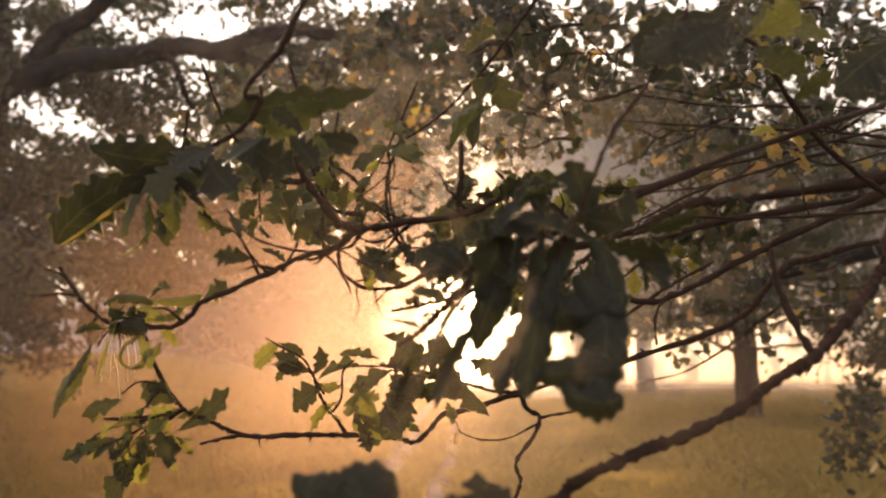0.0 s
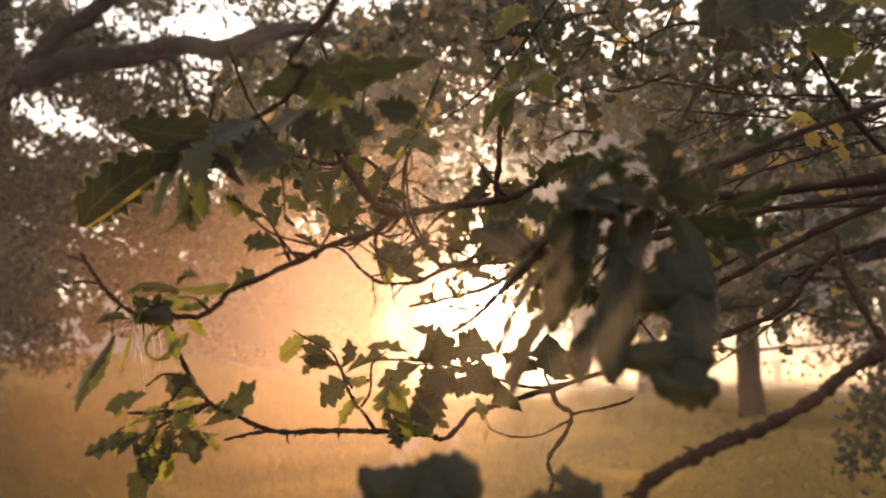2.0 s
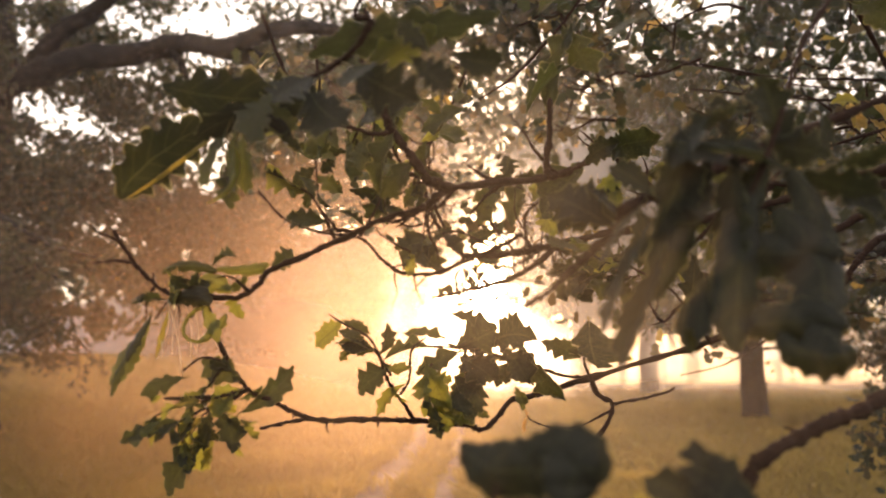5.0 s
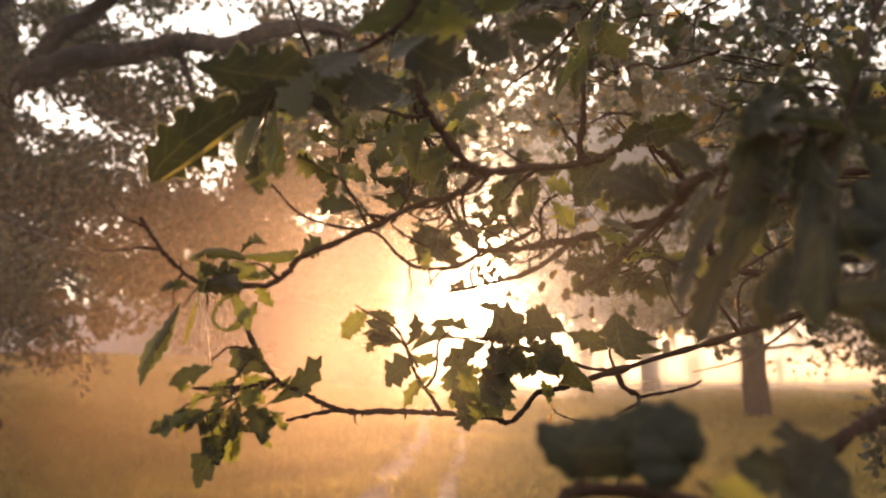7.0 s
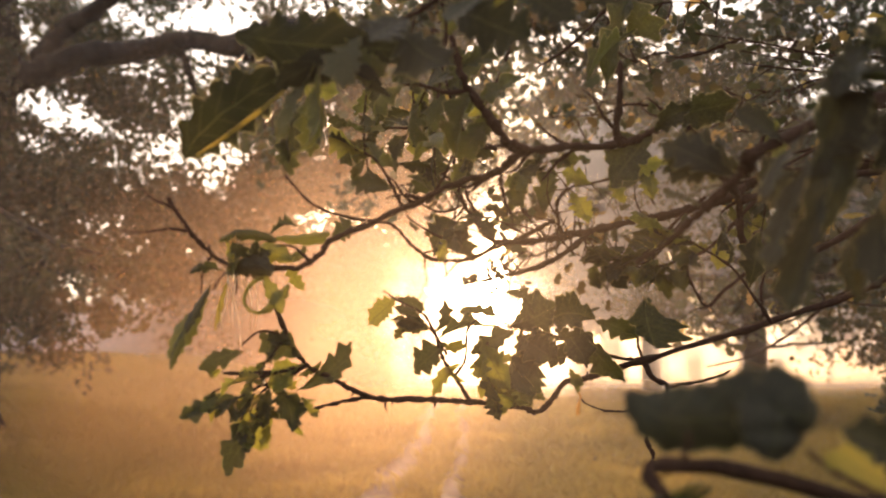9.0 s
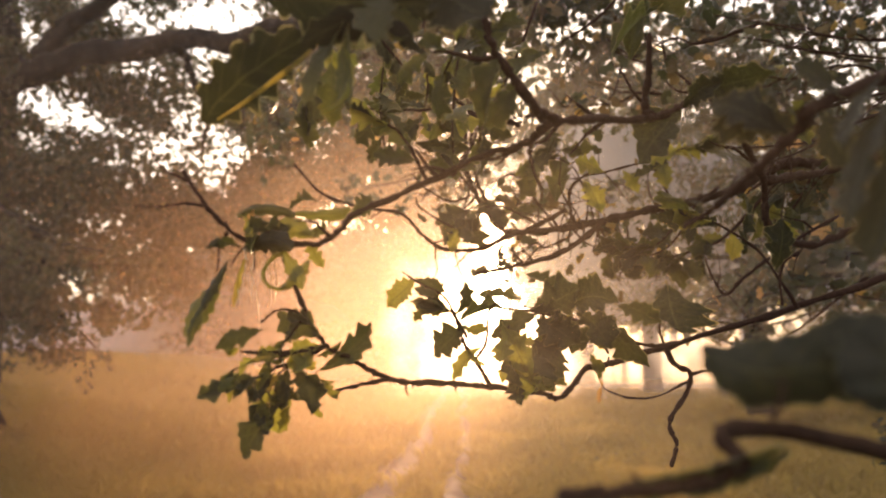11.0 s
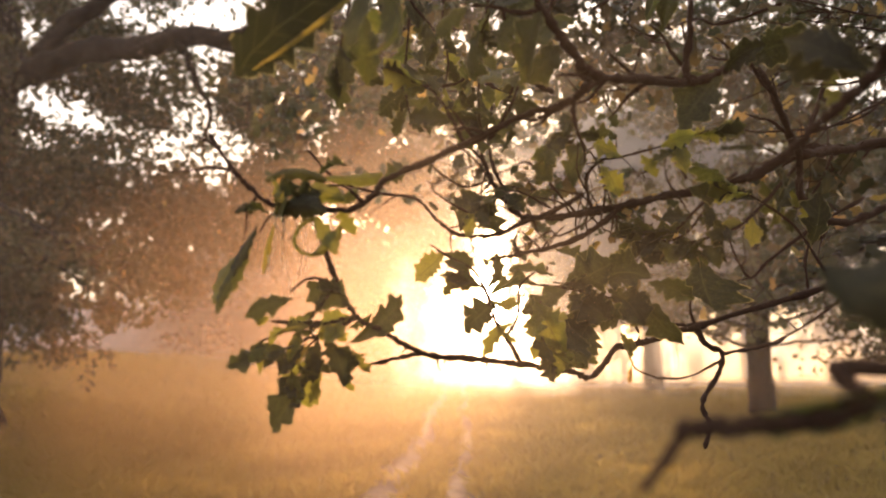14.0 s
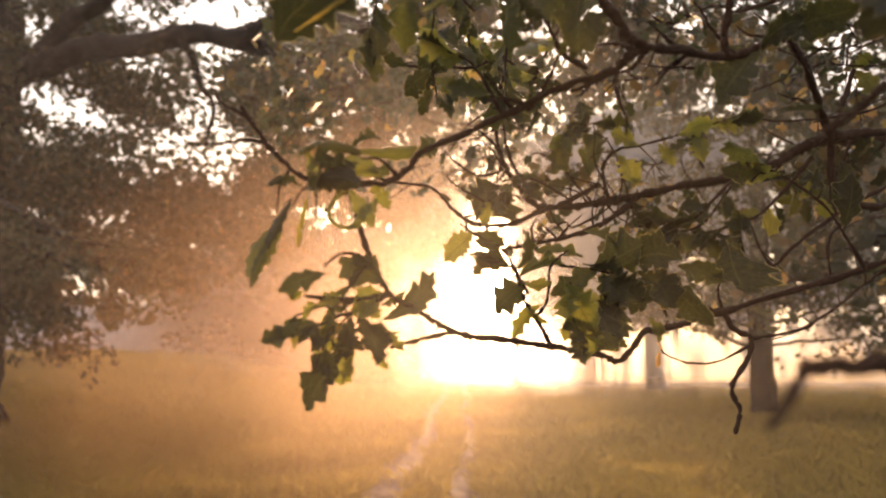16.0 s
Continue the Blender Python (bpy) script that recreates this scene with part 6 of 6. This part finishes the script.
leaf(slanting_branch, (0.036, 0.71, 1.985), (0.008, 0.7, 2.019), 50, -0.2, 0.8, True)
leaf(slanting_branch, (0.312, 0.66, 2.225), (0.355, 0.64, 2.245), 15, 0.3, 1.1, True)
leaf(slanting_branch, (0.29, 0.66, 2.237), (0.23, 0.64, 2.195), 20, -0.2, 1.2, True)
leaf(slanting_branch, (0.289, 0.67, 2.249), (0.194, 0.65, 2.191), 35, -0.2, 0.8, True)
leaf(slanting_branch, (0.338, 0.750, 2.304), (0.233, 0.740, 2.221), 12, -0.2, 0.85, True)
leaf(slanting_branch, (0.286, 0.760, 2.303), (0.211, 0.740, 2.227), -15, -0.2, 0.8, True)
leaf(slanting_branch, (0.443, 0.740, 2.258), (0.339, 0.720, 2.271), 10, 0.22, 0.8, True)
leaf(slanting_branch, (0.509, 0.730, 2.253), (0.422, 0.720, 2.186), 10, -0.2, 0.8, True)
leaf(slanting_branch, (0.521, 0.750, 2.181), (0.456, 0.740, 2.224), 18, -0.2, 0.8, True)

# fine bare boughs behind the dark leaves
fine_branch = bough([(2.5, 1.9, 2.9, 0.05), (1.9, 1.9, 2.7, 0.018), (1.42, 1.90, 2.49, 0.005)], 949)
nodes = [(1.432, 1.900, 2.594, 0.0042), (1.054, 1.800, 2.575, 0.0035), (0.693, 1.700, 2.541, 0.0028), (0.521, 1.650, 2.546, 0.0021), (0.343, 1.600, 2.546, 0.0014)]
twig(fine_branch, nodes, 950)
twiglets(fine_branch, nodes, 7, 0.16, 960)
nodes = [(1.265, 1.700, 2.430, 0.0042), (1.011, 1.650, 2.450, 0.0035), (0.727, 1.600, 2.446, 0.0028), (0.548, 1.550, 2.438, 0.0021), (0.398, 1.500, 2.431, 0.0014)]
twig(fine_branch, nodes, 951)
twiglets(fine_branch, nodes, 7, 0.16, 961)
nodes = [(1.060, 1.600, 2.446, 0.0042), (0.736, 1.500, 2.350, 0.0035), (0.577, 1.450, 2.306, 0.0028), (0.427, 1.400, 2.256, 0.0021), (0.310, 1.350, 2.235, 0.0014)]
twig(fine_branch, nodes, 952)
twiglets(fine_branch, nodes, 7, 0.16, 962)
nodes = [(0.861, 1.500, 2.359, 0.0042), (0.684, 1.450, 2.300, 0.0035), (0.517, 1.400, 2.238, 0.0028), (0.373, 1.350, 2.164, 0.0021), (0.251, 1.300, 2.116, 0.0014)]
twig(fine_branch, nodes, 953)
twiglets(fine_branch, nodes, 7, 0.16, 963)
nodes = [(0.961, 1.400, 2.203, 0.0042), (0.692, 1.350, 2.178, 0.0033), (0.507, 1.300, 2.167, 0.0023), (0.405, 1.280, 2.174, 0.0014)]
twig(fine_branch, nodes, 954)
twiglets(fine_branch, nodes, 7, 0.16, 964)

spray((1.87, 3.27, 3.78), (1.17, 3.11, 3.57), 102, 0.075, 304)
spray((1.86, 3.73, 3.78), (1.26, 3.62, 3.54), 108, 0.075, 309)
spray((3.67, 4.91, 4.45), (2.85, 4.66, 3.97), 122, 0.075, 329)
spray((4.39, 5.30, 4.39), (3.29, 5.10, 3.90), 126, 0.075, 335)
spray((1.60, 4.80, 3.85), (0.85, 4.95, 3.60), 80, 0.075, 421)
spray((0.75, 4.30, 3.55), (0.10, 4.40, 3.40), 70, 0.075, 422)
spray((1.30, 4.40, 4.15), (0.60, 4.20, 4.00), 80, 0.075, 423)
spray((-0.57, 3.13, 3.70), (-1.00, 3.08, 3.68), 102, 0.075, 300)
spray((0.24, 3.37, 3.69), (-0.25, 3.26, 3.50), 102, 0.075, 301)
spray((0.44, 3.02, 3.62), (-0.20, 3.17, 3.51), 102, 0.075, 302)
spray((1.20, 3.08, 3.65), (0.67, 3.26, 3.57), 102, 0.075, 303)
spray((2.43, 3.48, 3.91), (1.64, 3.38, 3.71), 102, 0.075, 305)
spray((-0.05, 4.09, 3.87), (-0.88, 4.05, 3.70), 108, 0.075, 306)
spray((0.39, 3.54, 3.62), (-0.15, 3.31, 3.29), 108, 0.075, 307)
spray((0.78, 3.63, 3.62), (0.14, 3.55, 3.46), 108, 0.075, 308)
spray((2.14, 3.66, 3.61), (1.38, 3.46, 3.27), 108, 0.075, 310)
spray((2.91, 4.00, 3.91), (2.12, 3.92, 3.82), 108, 0.075, 311)
spray((-0.70, 4.00, 3.60), (-1.51, 4.23, 3.41), 114, 0.075, 312)
spray((0.22, 3.98, 3.47), (-0.38, 4.11, 3.22), 114, 0.075, 313)
spray((1.55, 4.30, 3.82), (0.58, 4.05, 3.62), 114, 0.075, 315)
spray((2.26, 4.65, 3.98), (1.44, 4.45, 3.81), 114, 0.075, 316)
spray((3.12, 4.14, 3.68), (2.47, 3.98, 3.62), 114, 0.075, 317)
spray((1.33, 3.63, 3.25), (0.78, 3.88, 3.30), 110, 0.075, 318)
spray((2.00, 4.22, 3.39), (1.30, 4.21, 3.07), 110, 0.075, 319)
spray((0.84, 3.63, 3.19), (0.28, 3.82, 3.22), 110, 0.075, 320)
spray((1.68, 3.63, 3.17), (1.09, 3.48, 3.07), 110, 0.075, 321)
spray((2.07, 3.71, 3.12), (1.60, 3.75, 2.87), 110, 0.075, 322)
spray((3.56, 4.32, 3.46), (2.83, 4.44, 3.25), 110, 0.075, 323)
spray((0.14, 5.51, 4.87), (-0.89, 5.53, 4.52), 122, 0.075, 325)
spray((2.37, 5.38, 4.69), (1.57, 5.19, 4.21), 122, 0.075, 327)
spray((-0.01, 5.95, 4.78), (-1.19, 5.97, 4.37), 126, 0.075, 330)
spray((1.43, 5.07, 4.20), (0.76, 5.06, 3.98), 126, 0.075, 332)
spray((2.58, 5.20, 4.24), (1.74, 5.21, 3.94), 126, 0.075, 333)
spray((1.33, 5.39, 3.94), (0.42, 5.56, 3.85), 120, 0.075, 336)
spray((2.66, 5.38, 4.12), (1.94, 5.55, 4.10), 120, 0.075, 337)
spray((1.88, 5.04, 3.89), (0.77, 4.79, 3.53), 120, 0.075, 339)
spray((2.57, 4.99, 3.81), (1.54, 4.77, 3.56), 120, 0.075, 340)
spray((3.26, 4.86, 3.67), (2.32, 4.92, 3.31), 120, 0.075, 341)
spray((1.72, 2.90, 2.32), (1.20, 3.11, 2.32), 60, 0.08, 342)
spray((1.77, 3.66, 2.17), (1.04, 3.48, 2.12), 60, 0.08, 343)
spray((2.24, 3.46, 2.68), (1.68, 3.28, 2.71), 60, 0.08, 344)
spray((2.60, 3.84, 2.99), (1.93, 3.77, 2.88), 60, 0.08, 345)
spray((1.81, 3.04, 2.82), (1.18, 3.12, 2.90), 60, 0.08, 346)
spray((1.14, 2.44, 2.46), (0.91, 2.60, 2.35), 60, 0.08, 347)
spray((2.56, 3.93, 2.27), (2.03, 3.92, 2.17), 60, 0.08, 348)
spray((2.06, 3.62, 2.10), (1.31, 3.69, 2.18), 60, 0.08, 349)
spray((2.04, 3.39, 2.27), (1.46, 3.60, 2.31), 60, 0.08, 350)
spray((2.02, 3.83, 2.49), (1.23, 3.70, 2.48), 60, 0.08, 351)
spray((2.01, 3.99, 2.49), (1.14, 3.94, 2.45), 60, 0.08, 352)
spray((2.00, 3.06, 2.65), (1.65, 3.08, 2.70), 60, 0.08, 353)
spray((2.96, 4.80, 1.84), (2.77, 4.90, 1.51), 70, 0.08, 354)
spray((3.02, 4.80, 1.62), (2.62, 4.86, 1.40), 90, 0.08, 355)
spray((2.99, 4.80, 1.40), (2.60, 4.73, 1.23), 70, 0.08, 356)
spray((3.19, 5.00, 1.65), (3.06, 5.23, 1.56), 70, 0.08, 357)
spray((0.54, 3.17, 3.59), (-0.05, 3.38, 3.46), 90, 0.08, 358)
spray((0.53, 3.23, 3.53), (0.15, 3.44, 3.58), 90, 0.08, 359)
spray((0.76, 3.37, 3.31), (0.39, 3.60, 3.33), 90, 0.08, 360)
spray((0.36, 4.70, 3.88), (-0.32, 4.58, 3.51), 90, 0.08, 361)
spray((0.48, 3.24, 3.63), (0.12, 3.05, 3.45), 90, 0.08, 362)
spray((0.62, 1.70, 2.72), (0.32, 1.82, 2.73), 45, 0.045, 430)
spray((0.56, 1.90, 2.66), (0.22, 2.02, 2.64), 40, 0.045, 431)
spray((1.04, 1.60, 2.65), (0.87, 1.72, 2.68), 40, 0.045, 432)
spray((1.07, 1.70, 2.50), (0.89, 1.82, 2.50), 45, 0.045, 433)
spray((0.89, 2.00, 2.63), (0.62, 2.12, 2.58), 45, 0.045, 434)
spray((0.37, 1.80, 2.83), (0.13, 1.92, 2.81), 40, 0.045, 435)
spray((0.95, 1.60, 2.74), (0.86, 1.72, 2.85), 36, 0.045, 436)
spray((1.15, 2.20, 2.78), (0.87, 2.32, 2.90), 45, 0.045, 437)
spray((0.46, 2.30, 2.64), (0.12, 2.42, 2.64), 40, 0.045, 438)
spray((-0.42, 4.08, 2.84), (-0.93, 4.19, 2.73), 45, 0.07, 363)
spray((0.28, 5.26, 3.17), (-0.31, 5.35, 3.05), 45, 0.07, 364)
spray((0.29, 4.51, 3.20), (-0.05, 4.50, 3.01), 45, 0.07, 365)
spray((-0.48, 5.25, 3.70), (-0.93, 5.34, 3.62), 45, 0.07, 366)
spray((0.41, 4.27, 3.25), (0.02, 4.46, 3.31), 45, 0.07, 367)
spray((-0.88, 3.38, 3.06), (-1.17, 3.54, 2.95), 50, 0.075, 368)
spray((-0.83, 4.19, 3.67), (-1.34, 4.35, 3.70), 50, 0.075, 369)
spray((0.03, 5.30, 4.07), (-0.66, 5.48, 4.02), 50, 0.075, 370)
spray((-0.23, 3.27, 3.21), (-0.56, 3.17, 2.99), 50, 0.075, 371)
spray((-0.41, 4.50, 3.57), (-0.70, 4.38, 3.35), 50, 0.075, 372)
spray((-0.19, 3.77, 3.40), (-0.65, 3.69, 3.23), 50, 0.075, 373)
spray((-0.18, 5.23, 3.88), (-0.84, 5.33, 3.71), 50, 0.075, 374)
spray((0.04, 2.60, 2.46), (-0.18, 2.84, 2.47), 27, 0.05, 375)
spray((0.09, 2.40, 2.31), (-0.08, 2.51, 2.34), 27, 0.05, 376)
spray((0.29, 2.80, 2.58), (0.06, 2.85, 2.54), 27, 0.05, 377)
spray((0.32, 2.50, 2.25), (0.11, 2.29, 2.21), 27, 0.05, 378)
spray((0.18, 2.60, 2.23), (-0.07, 2.70, 2.15), 27, 0.05, 379)
spray((-0.01, 3.00, 2.73), (-0.19, 3.16, 2.66), 27, 0.05, 380)
spray((0.48, 2.70, 2.44), (0.29, 2.87, 2.50), 27, 0.05, 381)
spray((-0.11, 2.90, 2.53), (-0.35, 2.66, 2.41), 27, 0.05, 382)
spray((0.15, 3.10, 2.87), (-0.15, 3.09, 2.88), 27, 0.05, 383)
spray((0.42, 2.40, 2.19), (0.32, 2.60, 2.20), 27, 0.05, 384)
spray((0.37, 2.90, 2.46), (0.08, 2.80, 2.35), 27, 0.05, 385)
spray((0.56, 2.60, 2.17), (0.30, 2.37, 2.09), 27, 0.05, 386)
spray((1.32, 4.93, 3.60), (0.55, 5.03, 3.54), 60, 0.075, 387)
spray((1.46, 4.21, 3.60), (1.08, 4.40, 3.68), 60, 0.075, 388)
spray((1.88, 4.94, 4.38), (1.32, 5.11, 4.26), 60, 0.075, 389)
spray((0.95, 3.79, 3.51), (0.45, 3.67, 3.45), 60, 0.075, 390)
spray((0.85, 3.50, 3.16), (0.35, 3.75, 3.22), 60, 0.075, 391)
spray((0.82, 3.69, 3.91), (0.21, 3.88, 3.85), 60, 0.075, 392)
spray((1.17, 3.98, 4.05), (0.63, 3.82, 3.72), 60, 0.075, 393)
spray((-0.96, 4.05, 3.28), (-1.51, 4.08, 3.23), 55, 0.075, 394)
spray((-0.57, 3.97, 3.20), (-1.09, 4.08, 3.20), 55, 0.075, 395)
spray((-1.19, 4.20, 3.41), (-1.52, 4.11, 3.36), 55, 0.075, 396)
spray((-1.04, 5.13, 3.57), (-1.48, 4.97, 3.26), 55, 0.075, 397)
spray((-1.30, 5.89, 3.88), (-1.92, 5.67, 3.52), 55, 0.075, 398)
spray((-0.37, 5.27, 3.92), (-1.03, 5.12, 3.83), 55, 0.075, 399)
spray((1.71, 4.09, 3.72), (1.15, 4.21, 3.66), 65, 0.075, 400)
spray((1.93, 3.08, 3.04), (1.53, 2.94, 2.94), 65, 0.075, 401)
spray((2.39, 4.25, 4.11), (1.88, 4.35, 4.05), 65, 0.075, 402)
spray((2.51, 3.70, 3.82), (1.69, 3.46, 3.64), 65, 0.075, 403)
spray((1.92, 4.46, 3.48), (1.05, 4.23, 3.25), 65, 0.075, 404)
spray((1.76, 3.79, 3.34), (1.35, 3.77, 3.24), 65, 0.075, 405)


# ---------------------------------------------------------------- spider silk below the twig's end
def silk(starts, ends):
    bm = bmesh.new()
    rnd = random.Random(77)
    for a, b in zip(starts, ends):
        a, b = Vector(a), Vector(b)
        mid = a.lerp(b, 0.5) + Vector((rnd.uniform(-0.012, 0.012), rnd.uniform(-0.01, 0.01), -0.004))
        tube(bm, [(*a, 0.00014), (*mid, 0.00014), (*b, 0.00014)], 3, 3, 0.0, rnd)
    ob = part("silk", bm, mat_silk, upper_branch, "pale spider silk strands catching the light")


silk([(-0.487, 1.020, 1.945), (-0.481, 1.020, 1.945), (-0.474, 1.020, 1.945), (-0.468, 1.020, 1.945), (-0.458, 1.020, 1.945), (-0.452, 1.020, 1.944), (-0.445, 1.020, 1.940), (-0.490, 1.020, 1.943)],
     [(-0.491, 1.000, 1.866), (-0.484, 1.000, 1.868), (-0.471, 1.000, 1.871), (-0.456, 1.020, 1.868), (-0.451, 1.030, 1.873), (-0.436, 1.030, 1.896), (-0.428, 1.050, 1.880), (-0.465, 1.020, 1.843)])
